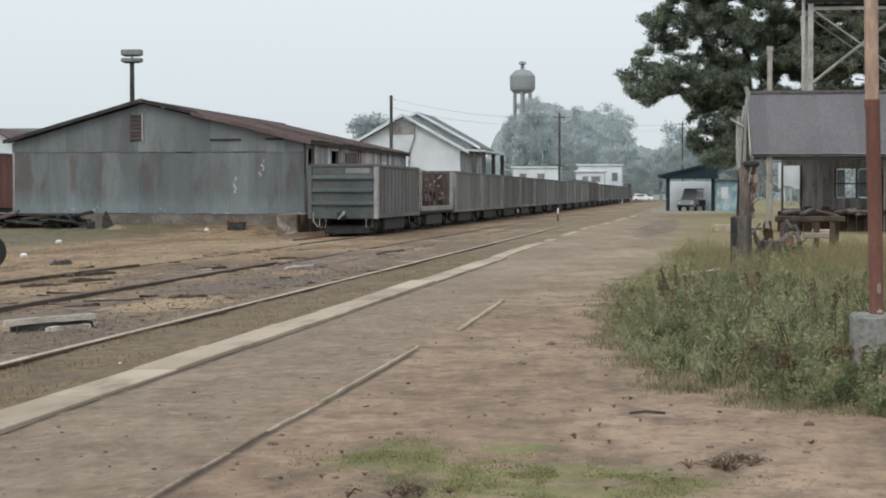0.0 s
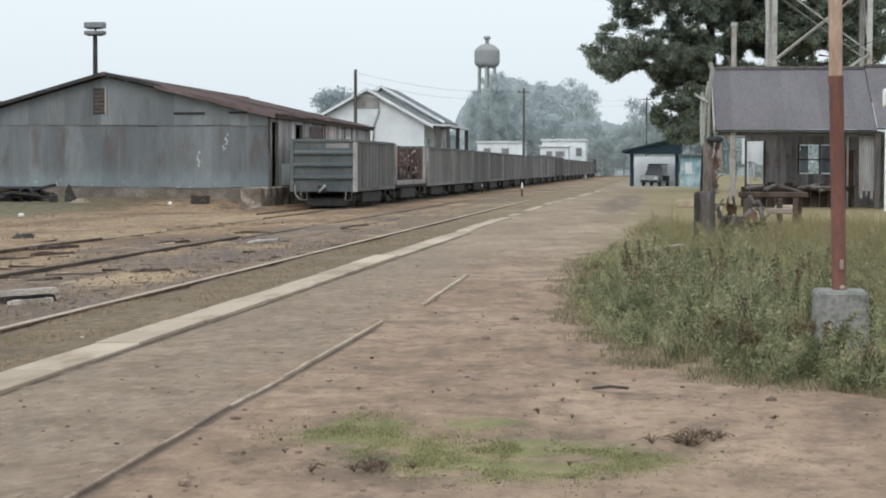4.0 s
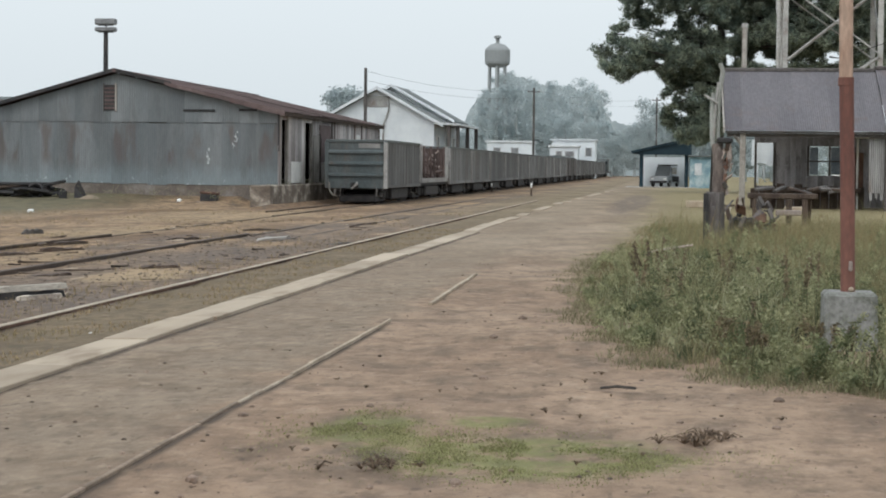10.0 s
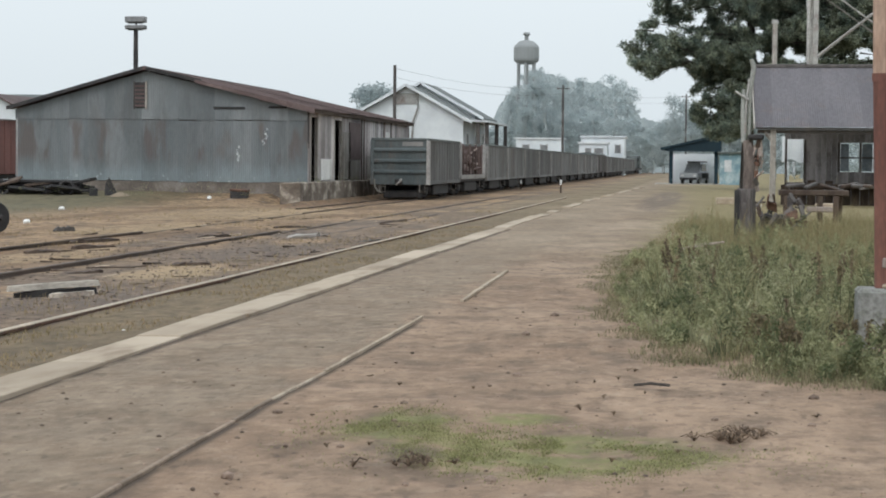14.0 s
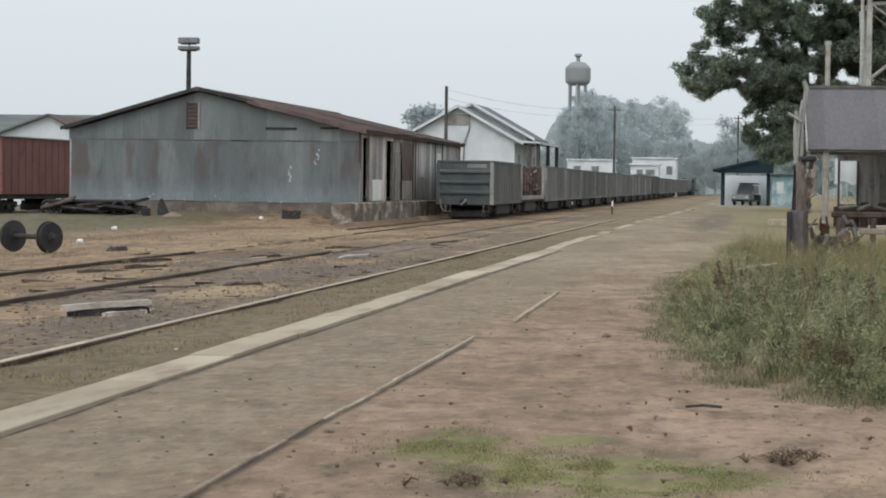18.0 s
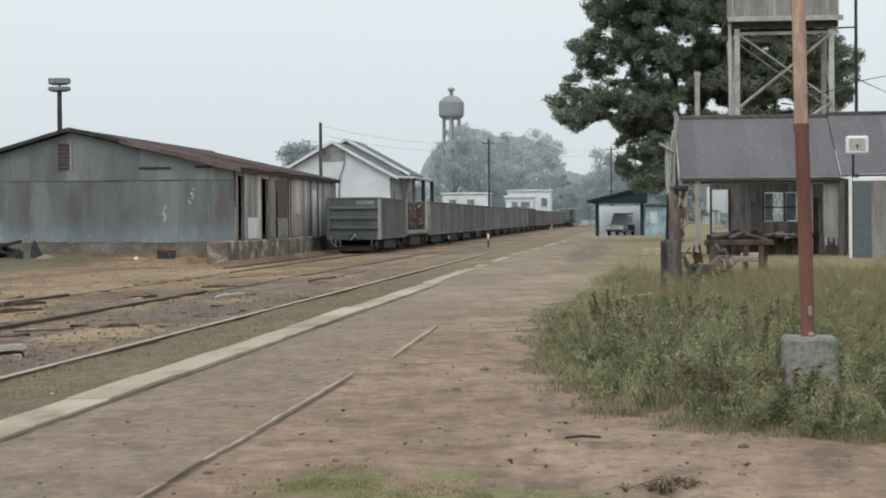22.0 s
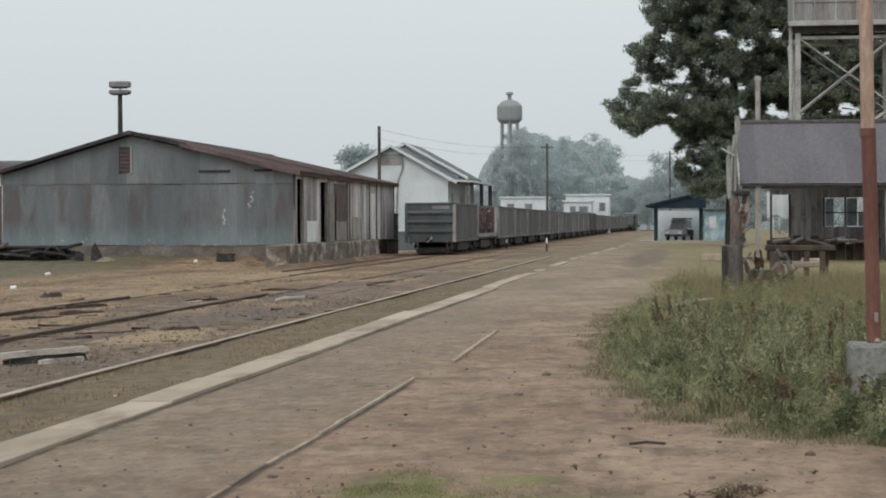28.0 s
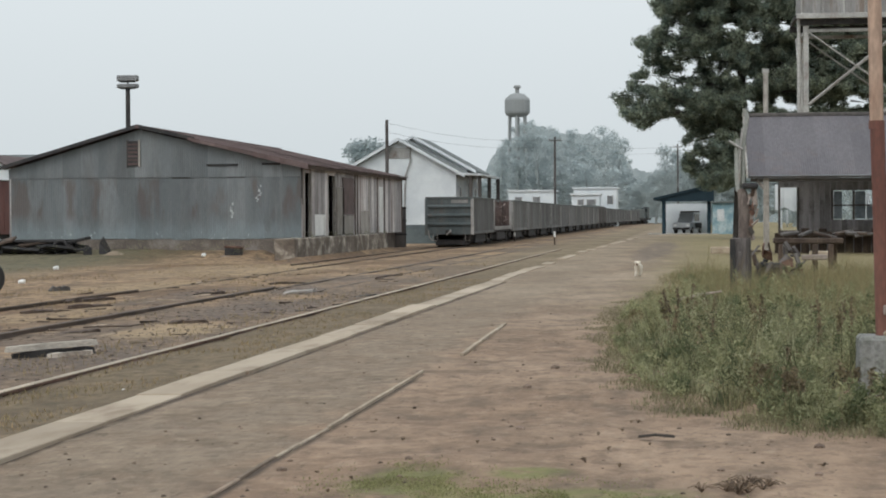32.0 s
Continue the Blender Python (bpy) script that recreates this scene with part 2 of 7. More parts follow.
POST_RUST = surface("red_rust_post", (0.125, 0.052, 0.04), (0.18, 0.08, 0.06), 1.2, 22, 0.8, 0.0, 0.05, (1, 1, 0.4), (0.10, 0.045, 0.035), 0.35, 1.2, (1, 1, 0.3))
POST_CREAM = surface("faded_cream_post", (0.36, 0.245, 0.18), (0.45, 0.325, 0.25), 1.2, 22, 0.8, 0.0, 0.05, (1, 1, 0.3), (0.28, 0.15, 0.10), 0.4, 1.0, (1, 1, 0.3))
BLOCK_CONCRETE = surface("mossy_concrete_block", (0.235, 0.235, 0.225), (0.33, 0.33, 0.315), 2.0, 24, 0.95, 0.0, 0.05, stain=(0.13, 0.135, 0.115), amount=0.75, stain_scale=4, depth=0.02)
BLUE_PAINT = surface("dark_blue_paint", (0.009, 0.024, 0.036), (0.015, 0.036, 0.05), 0.8, 16, 0.92, 0.0, 0.1)
BLUE_WALL = surface("pale_blue_wall", (0.17, 0.28, 0.33), (0.26, 0.37, 0.41), 0.8, 16, 0.85, 0.0, 0.08, stain=(0.46, 0.53, 0.54), amount=0.55)
TEAL = surface("dull_teal_boards", (0.105, 0.13, 0.135), (0.145, 0.175, 0.18), 0.8, 16, 0.85, 0.0, 0.1)
CAR_SILVER = surface("silver_car_paint", (0.42, 0.44, 0.46), (0.46, 0.48, 0.5), 0.6, 12, 0.35, 0.3, 0.02)
CAR_WHITE = surface("white_car_paint", (0.75, 0.76, 0.77), (0.8, 0.81, 0.81), 0.6, 12, 0.35, 0.0, 0.02)
GLASS_DARK = surface("dark_window_glass", (0.02, 0.024, 0.028), (0.03, 0.034, 0.038), 0.6, 12, 0.12, 0.0, 0.02, depth=0.0005)
TYRE = surface("tyre_rubber", (0.02, 0.02, 0.02), (0.03, 0.03, 0.03), 3, 30, 0.9)
BARK = surface("pine_bark", (0.036, 0.031, 0.028), (0.065, 0.056, 0.05), 2, 12, 0.95, stretch=(2, 2, 0.5), depth=0.03)
LAMP_GREY = surface("lamp_housing", (0.15, 0.155, 0.16), (0.22, 0.225, 0.23), 2, 20, 0.6)
DOG_FUR = surface("cream_fur", (0.66, 0.60, 0.50), (0.76, 0.71, 0.62), 6, 60, 0.95, depth=0.01)
DOG_BROWN = surface("brown_fur", (0.14, 0.095, 0.065), (0.2, 0.14, 0.1), 8, 60, 0.95)
# far bark and concrete: base colours paled to carry the haze
HAZY_BARK = surface("haze_pale_bark", (0.38, 0.42, 0.43), (0.44, 0.48, 0.485), 0.4, 3, 0.95, grit=0.05, depth=0.002)
HAZY_CONCRETE = surface("haze_toned_concrete", (0.30, 0.32, 0.325), (0.34, 0.36, 0.365), 0.2, 3, 0.95, grit=0.04, depth=0.001)


def leaf(name, a, b, rnd=0.35, through_light=0.25, c=None, clump=0.8):
    """Foliage that varies from leaf to leaf and lets a little light through."""
    n = Nodes(name)
    r = n.t.nodes.new("ShaderNodeNewGeometry").outputs["Random Per Island"]
    big = n.noise(n.coords(True), clump, 3.0)
    col = n.mix(n.ramp(big, 0.36, 0.62), a, b)
    if c:
        col = n.mix(n.ramp(r, 0.62, 0.8), col, c)
    col = n.scale_colour(col, n.ramp(r, 0.0, 1.0, 1 - rnd, 1 + rnd))
    n.finish(col, 0.75)
    tr = n.t.nodes.new("ShaderNodeBsdfTranslucent")
    mx = n.t.nodes.new("ShaderNodeMixShader")
    n.put(tr.inputs["Color"], col)
    mx.inputs[0].default_value = through_light
    n.t.links.new(n.bsdf.outputs[0], mx.inputs[1])
    n.t.links.new(tr.outputs[0], mx.inputs[2])
    n.t.links.new(mx.outputs[0], n.out.inputs[0])
    return n.mat


PINE = leaf("pine_needles", (0.155, 0.2, 0.168), (0.27, 0.3, 0.225), 0.5, 0.55)
# pale colour and strong translucency stand in for haze on the far trees
WOODS = leaf("haze_pale_leaves", (0.5, 0.565, 0.58), (0.58, 0.635, 0.645), 0.05, 0.5)
WEED = leaf("green_weeds", (0.1, 0.118, 0.055), (0.32, 0.31, 0.165), 0.26, 0.35, (0.29, 0.25, 0.14), 2.0)
LEAFY = leaf("grey_green_weed_leaves", (0.105, 0.126, 0.058), (0.37, 0.37, 0.21), 0.2, 0.4, None, 2.2)
DOCK = leaf("reddish_dock_leaves", (0.15, 0.124, 0.066), (0.21, 0.178, 0.095), 0.25, 0.25)
TALL_GRASS = leaf("tall_dry_grass", (0.25, 0.215, 0.115), (0.31, 0.23, 0.13), 0.25, 0.35, (0.18, 0.175, 0.085))
SHORT_GRASS = leaf("short_green_grass", (0.185, 0.195, 0.075), (0.27, 0.265, 0.125), 0.35, 0.3)
DUSTY_GRASS = leaf("dusty_low_grass", (0.15, 0.14, 0.075), (0.26, 0.235, 0.145), 0.3, 0.25, None, 2.0)
DARK_WEED = leaf("dark_green_weeds", (0.075, 0.09, 0.042), (0.13, 0.138, 0.068), 0.25, 0.25)
PALE_WEED = leaf("pale_green_weeds", (0.26, 0.27, 0.155), (0.36, 0.355, 0.22), 0.2, 0.35)
DEAD_STEM = leaf("dead_brown_stems", (0.10, 0.068, 0.045), (0.17, 0.12, 0.08), 0.4, 0.1)
SEED_BROWN = leaf("brown_seed_heads", (0.12, 0.095, 0.055), (0.2, 0.16, 0.095), 0.35, 0.2)

# ---------------------------------------------------------------- shapes


class Geo:
    """Collects the corners and faces of one mesh."""

    def __init__(self):
        self.v, self.f = [], []

    def add(self, verts, faces, m=None):
        k = len(self.v)
        self.v += [tuple(m @ Vector(p)) if m else tuple(p) for p in verts]
        self.f += [tuple(i + k for i in f) for f in faces]
        return self

    def box(self, x0, x1, y0, y1, z0, z1, bev=0.0, m=None):
        """A box, its edges chamfered by bev."""
        if bev <= 0:
            v = [(x, y, z) for x in (x0, x1) for y in (y0, y1) for z in (z0, z1)]
            f = [(0, 1, 3, 2), (4, 6, 7, 5), (0, 4, 5, 1), (2, 3, 7, 6), (0, 2, 6, 4), (1, 5, 7, 3)]
            return self.add(v, f, m)
        c = ((x0 + x1) / 2, (y0 + y1) / 2, (z0 + z1) / 2)
        h = (abs(x1 - x0) / 2, abs(y1 - y0) / 2, abs(z1 - z0) / 2)
        b = min(bev, min(h) * 0.8)
        v, at = [], {}
        for sx in (-1, 1):
            for sy in (-1, 1):
                for sz in (-1, 1):
                    s = (sx, sy, sz)
                    for a in range(3):
                        at[(s, a)] = len(v)
                        v.append(tuple(c[i] + s[i] * (h[i] - (0 if i == a else b)) for i in range(3)))
        f = []
        for a in range(3):
            p, q = [i for i in range(3) if i != a]
            for sa in (-1, 1):
                ring = []
                for sp, sq in ((-1, -1), (1, -1), (1, 1), (-1, 1)):
                    s = [0, 0, 0]
                    s[a], s[p], s[q] = sa, sp, sq
                    ring.append(at[(tuple(s), a)])
                f.append(tuple(ring))
            for sp in (-1, 1):
                for sq in (-1, 1):
                    s0, s1 = [0, 0, 0], [0, 0, 0]
                    s0[a], s1[a] = -1, 1
                    s0[p] = s1[p] = sp
                    s0[q] = s1[q] = sq
                    s0, s1 = tuple(s0), tuple(s1)
                    f.append((at[(s0, p)], at[(s1, p)], at[(s1, q)], at[(s0, q)]))
        for s in [(x, y, z) for x in (-1, 1) for y in (-1, 1) for z in (-1, 1)]:
            f.append((at[(s, 0)], at[(s, 1)], at[(s, 2)]))
        return self.add(v, f, m)

    def tube(self, points, radii, n=10, caps=True):
        """A round bar through points; radii: one for all, or one a point."""
        pts = [Vector(p) for p in points]
        if not isinstance(radii, (list, tuple)):
            radii = [radii] * len(pts)
        k = len(self.v)
        for i, p in enumerate(pts):
            d = (pts[min(i + 1, len(pts) - 1)] - pts[max(i - 1, 0)]).normalized()
            side = d.cross(Vector((0, 0, 1)) if abs(d.z) < 0.9 else Vector((1, 0, 0))).normalized()
            up = side.cross(d)
            for j in range(n):
                a = 2 * math.pi * j / n
                self.v.append(tuple(p + (side * math.cos(a) + up * math.sin(a)) * radii[i]))
        for i in range(len(pts) - 1):
            for j in range(n):
                a, b = k + i * n + j, k + i * n + (j + 1) % n
                self.f.append((a, b, b + n, a + n))
        if caps:
            self.f.append(tuple(k + j for j in range(n))[::-1])
            self.f.append(tuple(k + (len(pts) - 1) * n + j for j in range(n)))
        return self

    def sweep(self, profile, y0, y1, x=0.0, z=0.0):
        """A profile of (x, z) drawn out along y."""
        n = len(profile)
        v = [(x + a, y, z + b) for y in (y0, y1) for a, b in profile]
        f = [(i, (i + 1) % n, n + (i + 1) % n, n + i) for i in range(n)]
        return self.add(v, f + [tuple(range(n))[::-1], tuple(range(n, 2 * n))])

    def sheet(self, p, u, w, length, low, high, waves, amp, per=4):
        """A corrugated sheet of that length along the direction u from p, rising along w from low(s) to high(s)."""
        p, u, w = Vector(p), Vector(u).normalized(), Vector(w).normalized()
        out = u.cross(w).normalized()
        n, k = waves * per, len(self.v)
        for i in range(n + 1):
            s = length * i / n
            d = out * (amp * math.sin(2 * math.pi * i / per))
            self.v.append(tuple(p + u * s + w * low(s) + d))
            self.v.append(tuple(p + u * s + w * high(s) + d))
        for i in range(n):
            a = k + 2 * i
            self.f.append((a, a + 2, a + 3, a + 1))
        return self

    def mesh(self, name, material):
        me = bpy.data.meshes.new(name)
        me.from_pydata(self.v, [], self.f)
        me.materials.append(material)
        me.validate()
        b = bmesh.new()
        b.from_mesh(me)
        bmesh.ops.recalc_face_normals(b, faces=b.faces)
        b.to_mesh(me)
        b.free()
        return me


def raw_mesh(name, verts, faces, material):
    me = bpy.data.meshes.new(name)
    me.from_pydata(verts, [], faces)
    me.materials.append(material)
    return me


def thing(name, label, category, group="", kind="", at=None):
    """An Empty at the base of a thing, which parents its parts."""
    ob = tagged(new(name), label, category, group, kind)
    ob.empty_display_size = 0.3
    if at:
        ob.matrix_basis = pose(*at)
    return ob


def part(name, geo, material, parent, label="", at=None):
    """One mesh object under a thing or a part."""
    me = geo.mesh(name, material) if isinstance(geo, Geo) else geo
    ob = new(name, me)
    ob.parent = parent
    if at:
        ob.matrix_basis = pose(*at)
    return tagged(ob, label)


def single(name, geo, material, label, category, group="", kind="", at=None):
    """A thing of one mesh."""
    me = geo.mesh(name, material) if isinstance(geo, Geo) else geo
    ob = tagged(new(name, me), label, category, group, kind)
    if at:
        ob.matrix_basis = pose(*at)
    return ob

# ---------------------------------------------------------------- ground
GRASS_EDGE = [(1.9, 15.2), (0.72, 16.3), (-0.1, 17.9), (-0.78, 20.8), (-1.02, 24.2), (-1.36, 29.9), (-1.4, 36.3), (-1.0, 47.6)]


def grass_limit(y):
    """The x at which the weeds begin, at that y."""
    for (x0, y0), (x1, y1) in zip(GRASS_EDGE, GRASS_EDGE[1:]):
        if y0 <= y <= y1:
            return x0 + (x1 - x0) * (y - y0) / (y1 - y0)
    return 4.0 if y < 15.2 else -1.0


def ground_z(x, y):
    """Small humps and hollows, a bank along the goods shed and a bed for each track."""
    if not (-48 < x < 16 and 6 < y < 150):
        return -0.02
    z = 0.022 * noise.noise((x * 1.3, y * 0.9, 0.0)) + 0.03 * noise.noise((x * 0.35, y * 0.25, 5.0)) - 0.015
    if -3.0 < x < 0.5:
        z += 0.012 * noise.noise((x * 4.0, y * 3.0, 2.0))
    if -5.6 < x < -3.1:
        z = 0.3 * z + 0.012
    if -3.1 <= x < -2.5:
        z = 0.4 * z + 0.006
    if -31 < x < -18 and 76 < y < 84.2:
        z += 0.42 * ((y - 76) / 8.2) ** 2
    if -16.6 < x < -15.2 and 78 < y < 107:
        z += 0.3 * min(1.0, max(0.0, (-15.6 - x) / 0.7))
    if -30 < x < -23 and 74 < y < 84:
        z += 0.25 * max(0.0, 1 - abs(y - 80) / 5)
    return z


def ground_material():
    n = Nodes("yard_earth")
    pos = n.coords(True)
    sep = n.t.nodes.new("ShaderNodeSeparateXYZ")
    n.put(sep.inputs[0], pos)
    wob = n.calc("MULTIPLY", n.calc("SUBTRACT", n.noise(pos, 0.7, 5.0, 0.65), 0.5), 1.5)
    x = n.calc("ADD", sep.outputs[0], wob)
    far = n.calc("ADD", sep.outputs[0], n.calc("MULTIPLY", wob, 3.0))
    y = n.calc("ADD", sep.outputs[1], n.calc("MULTIPLY", wob, 6.0))
    patch = n.noise(n.coords(True, (1, 0.4, 1)), 0.3, 5.0, 0.62)
    broad = n.noise(n.coords(True, (1, 0.5, 1)), 0.9, 4.0, 0.55)
    streak = n.noise(n.coords(True, (1, 0.6, 1)), 1.7, 5.0, 0.65)
    crumbs = n.noise(n.coords(True, (1, 0.35, 1)), 12.0, 5.0, 0.72)
    grit = n.noise(pos, 55.0, 3.0)
    # trodden reddish earth
    earth = n.mix(n.ramp(patch, 0.36, 0.64), (0.225, 0.152, 0.105), (0.325, 0.232, 0.168))
    mid = n.noise(n.coords(True, (1, 0.75, 1)), 4.6, 5.0, 0.72)
    earth = n.mix(n.ramp(streak, 0.50, 0.64, 0.0, 0.7), earth, (0.165, 0.115, 0.083))
    earth = n.mix(n.ramp(mid, 0.5, 0.64, 0.0, 0.55), earth, (0.15, 0.102, 0.072))
    earth = n.mix(n.ramp(mid, 0.34, 0.48, 0.5, 0.0), earth, (0.36, 0.268, 0.205))
    # old platform fill, greyer
    fill = n.mix(n.ramp(streak, 0.36, 0.62), (0.19, 0.14, 0.10), (0.27, 0.21, 0.158))
    fill = n.mix(n.ramp(mid, 0.5, 0.64, 0.0, 0.5), fill, (0.15, 0.112, 0.084))
    fill = n.mix(n.ramp(mid, 0.34, 0.48, 0.5, 0.0), fill, (0.32, 0.255, 0.195))
    col = n.mix(n.ramp(x, -3.5, -2.9), fill, earth)
    # the way turns paler and greyer towards the end of the yard
    far_way = n.mix(n.ramp(patch, 0.38, 0.62), (0.225, 0.172, 0.125), (0.315, 0.25, 0.19))
    col = n.mix(n.ramp(y, 26.0, 48.0, 0.0, 0.8), col, far_way)
    # strip of thin turf beside the slabs
    turf = n.mix(n.ramp(streak, 0.36, 0.62), (0.13, 0.096, 0.06), (0.205, 0.153, 0.098))
    turf = n.mix(n.ramp(mid, 0.48, 0.62, 0.0, 0.85), turf, (0.10, 0.078, 0.045))
    col = n.mix(n.ramp(sep.outputs[0], -5.45, -5.25), turf, col)
    # cinders and ballast between the tracks, with straw lying on it
    cinder = n.mix(n.ramp(mid, 0.38, 0.62), (0.092, 0.065, 0.049), (0.22, 0.16, 0.117))
    straw = n.mix(n.ramp(streak, 0.4, 0.6), (0.35, 0.244, 0.15), (0.272, 0.183, 0.111))
    bed = n.mix(n.calc("MULTIPLY", n.ramp(patch, 0.47, 0.57), n.ramp(x, -8.6, -7.8, 1.0, 0.35)), cinder, straw)
    bed = n.mix(n.ramp(streak, 0.34, 0.44, 0.7, 0.0), bed, (0.16, 0.115, 0.08))
    col = n.mix(n.ramp(x, -7.4, -6.8), bed, col)
    brown = n.mix(n.ramp(patch, 0.4, 0.58), (0.185, 0.115, 0.066), (0.325, 0.224, 0.138))
    brown = n.mix(n.ramp(mid, 0.48, 0.62, 0.0, 0.85), brown, (0.115, 0.077, 0.052))
    brown = n.mix(n.ramp(streak, 0.52, 0.64), brown, (0.13, 0.09, 0.062))
    col = n.mix(n.ramp(x, -11.4, -10.2), brown, col)
    # thin green turf by the goods shed and on the far side of the weeds
    green = n.mix(n.ramp(streak, 0.4, 0.6), (0.085, 0.083, 0.052), (0.145, 0.13, 0.078))
    col = n.mix(n.calc("MULTIPLY", n.ramp(far, -25.0, -19.5, 0.9, 0), n.ramp(y, 46.0, 58.0)), col, green)
    meadow = n.mix(n.ramp(streak, 0.4, 0.62), (0.20, 0.175, 0.085), (0.285, 0.235, 0.125))
    col = n.mix(n.calc("MULTIPLY", n.ramp(far, -2.3, 0.9), n.ramp(y, 28.0, 44.0)), col, meadow)
    col = n.mix(n.calc("MULTIPLY", n.ramp(far, -5.0, 0.0, 0.0, 0.5), n.ramp(y, 90.0, 140.0)), col, meadow)
    # the beds and the strip beside the slabs run together under thin dry grass further off
    worn_bed = n.mix(n.ramp(patch, 0.38, 0.62), (0.185, 0.145, 0.09), (0.28, 0.222, 0.15))
    col = n.mix(n.calc("MULTIPLY", n.ramp(y, 48.0, 95.0, 0.0, 0.72), n.calc("MULTIPLY", n.ramp(far, -10.5, -7.5), n.ramp(far, -6.0, -4.6, 1.0, 0.25))), col, worn_bed)
    # straw blown into drifts, and dark stone ballast that shows between them
    def drift(cx, cy, rx, ry, lo=0.5, hi=1.25):
        d = n.calc("ADD", n.calc("POWER", n.calc("DIVIDE", n.calc("SUBTRACT", x, cx), rx), 2.0), n.calc("POWER", n.calc("DIVIDE", n.calc("SUBTRACT", sep.outputs[1], cy), ry), 2.0))
        return n.calc("MULTIPLY", n.ramp(d, lo, hi, 1.0, 0.0), n.ramp(mid, 0.62, 0.48))
    for cx, cy, rx, ry in ((-8.0, 24.2, 1.2, 2.8), (-8.4, 38.0, 1.2, 4.5), (-9.0, 52.0, 1.5, 9.0), (-11.6, 44.0, 0.8, 6.0)):
        col = n.mix(n.calc("MULTIPLY", drift(cx, cy, rx, ry), 0.75), col, (0.115, 0.09, 0.078))
    for cx, cy, rx, ry in ((-8.3, 30.6, 0.9, 2.4), (-8.2, 30.4, 0.8, 2.0), (-15.5, 66.0, 3.4, 9.0), (-11.9, 35.5, 0.9, 3.5), (-14.6, 50.0, 1.6, 5.0)):
        col = n.mix(n.calc("MULTIPLY", drift(cx, cy, rx, ry), 0.62), col, (0.37, 0.275, 0.17))
    # shadow lines beside slabs, kerb and siding rail, painted as dark bands
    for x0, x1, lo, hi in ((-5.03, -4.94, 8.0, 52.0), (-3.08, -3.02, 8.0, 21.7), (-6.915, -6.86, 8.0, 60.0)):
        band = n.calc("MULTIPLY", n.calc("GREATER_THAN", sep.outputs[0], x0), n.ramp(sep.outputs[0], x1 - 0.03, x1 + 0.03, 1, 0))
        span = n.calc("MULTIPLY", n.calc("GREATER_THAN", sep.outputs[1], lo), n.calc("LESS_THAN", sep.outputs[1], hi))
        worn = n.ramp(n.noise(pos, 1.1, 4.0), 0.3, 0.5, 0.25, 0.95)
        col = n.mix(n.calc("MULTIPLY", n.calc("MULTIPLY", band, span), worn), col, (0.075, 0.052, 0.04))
    # dark oval patch on the way
    dark_oval = n.calc("ADD", n.calc("POWER", n.calc("DIVIDE", n.calc("ADD", x, 1.9), 1.0), 2.0), n.calc("POWER", n.calc("DIVIDE", n.calc("SUBTRACT", sep.outputs[1], 106.0), 32.0), 2.0))
    col = n.mix(n.calc("MULTIPLY", n.ramp(dark_oval, 0.4, 1.3, 0.75, 0.0), n.ramp(streak, 0.36, 0.52)), col, (0.145, 0.115, 0.098))
    # sparse green by the camera's feet
    thin_ = n.noise(pos, 3.2, 5.0, 0.7)
    for cx, cy, rx, ry in ((-1.95, 12.9, 0.38, 0.75), (-0.85, 12.0, 0.95, 0.85), (-1.2, 13.5, 0.3, 0.3)):
        d2 = n.calc("ADD", n.calc("POWER", n.calc("DIVIDE", n.calc("SUBTRACT", sep.outputs[0], cx), rx), 2.0), n.calc("POWER", n.calc("DIVIDE", n.calc("SUBTRACT", sep.outputs[1], cy), ry), 2.0))
        tuft = n.calc("MULTIPLY", n.ramp(n.calc("ADD", d2, n.calc("MULTIPLY", wob, 1.2)), 0.3, 1.6, 1, 0), n.ramp(thin_, 0.36, 0.56))
        col = n.mix(n.calc("MULTIPLY", tuft, 0.92), col, (0.178, 0.18, 0.07))
    d2 = n.calc("ADD", n.calc("POWER", n.calc("DIVIDE", n.calc("ADD", sep.outputs[0], 1.85), 0.36), 2.0), n.calc("POWER", n.calc("DIVIDE", n.calc("SUBTRACT", sep.outputs[1], 11.75), 0.5), 2.0))
    col = n.mix(n.calc("MULTIPLY", n.ramp(n.calc("ADD", d2, n.calc("MULTIPLY", wob, 0.9)), 0.4, 1.2, 0.8, 0.0), n.ramp(thin_, 0.62, 0.42)), col, (0.105, 0.08, 0.062))
    # mottling of trodden soil at hand, foot and stride size
    col = n.scale_colour(col, n.ramp(broad, 0.36, 0.64, 0.92, 1.08))
    for scale_, long_, light_, dark_ in ((1.7, 0.6, 1.07, 0.92), (4.4, 0.4, 1.07, 0.91), (9.0, 0.4, 1.05, 0.93), (20.0, 0.4, 1.02, 0.97)):
        col = n.scale_colour(col, n.ramp(n.noise(n.coords(True, (1, long_, 1)), scale_, 2.5, 0.55), 0.34, 0.66, light_, dark_))
    clot = n.noise(n.coords(True, (1, 0.36, 1)), 8.0, 2.5, 0.6)
    col = n.scale_colour(col, n.ramp(clot, 0.62, 0.68, 1.0, 0.72))
    pale_ = n.noise(n.coords(True, (1, 0.4, 1)), 5.4, 3.0, 0.6)
    col = n.mix(n.ramp(pale_, 0.63, 0.7, 0.0, 0.3), col, (0.37, 0.3, 0.235))
    col = n.scale_colour(col, n.ramp(crumbs, 0.32, 0.68, 0.94, 1.06))
    col = n.scale_colour(col, n.ramp(grit, 0.3, 0.7, 0.95, 1.05))
    col = n.mix(1.0, col, (1.03, 1.01, 0.955), "MULTIPLY")
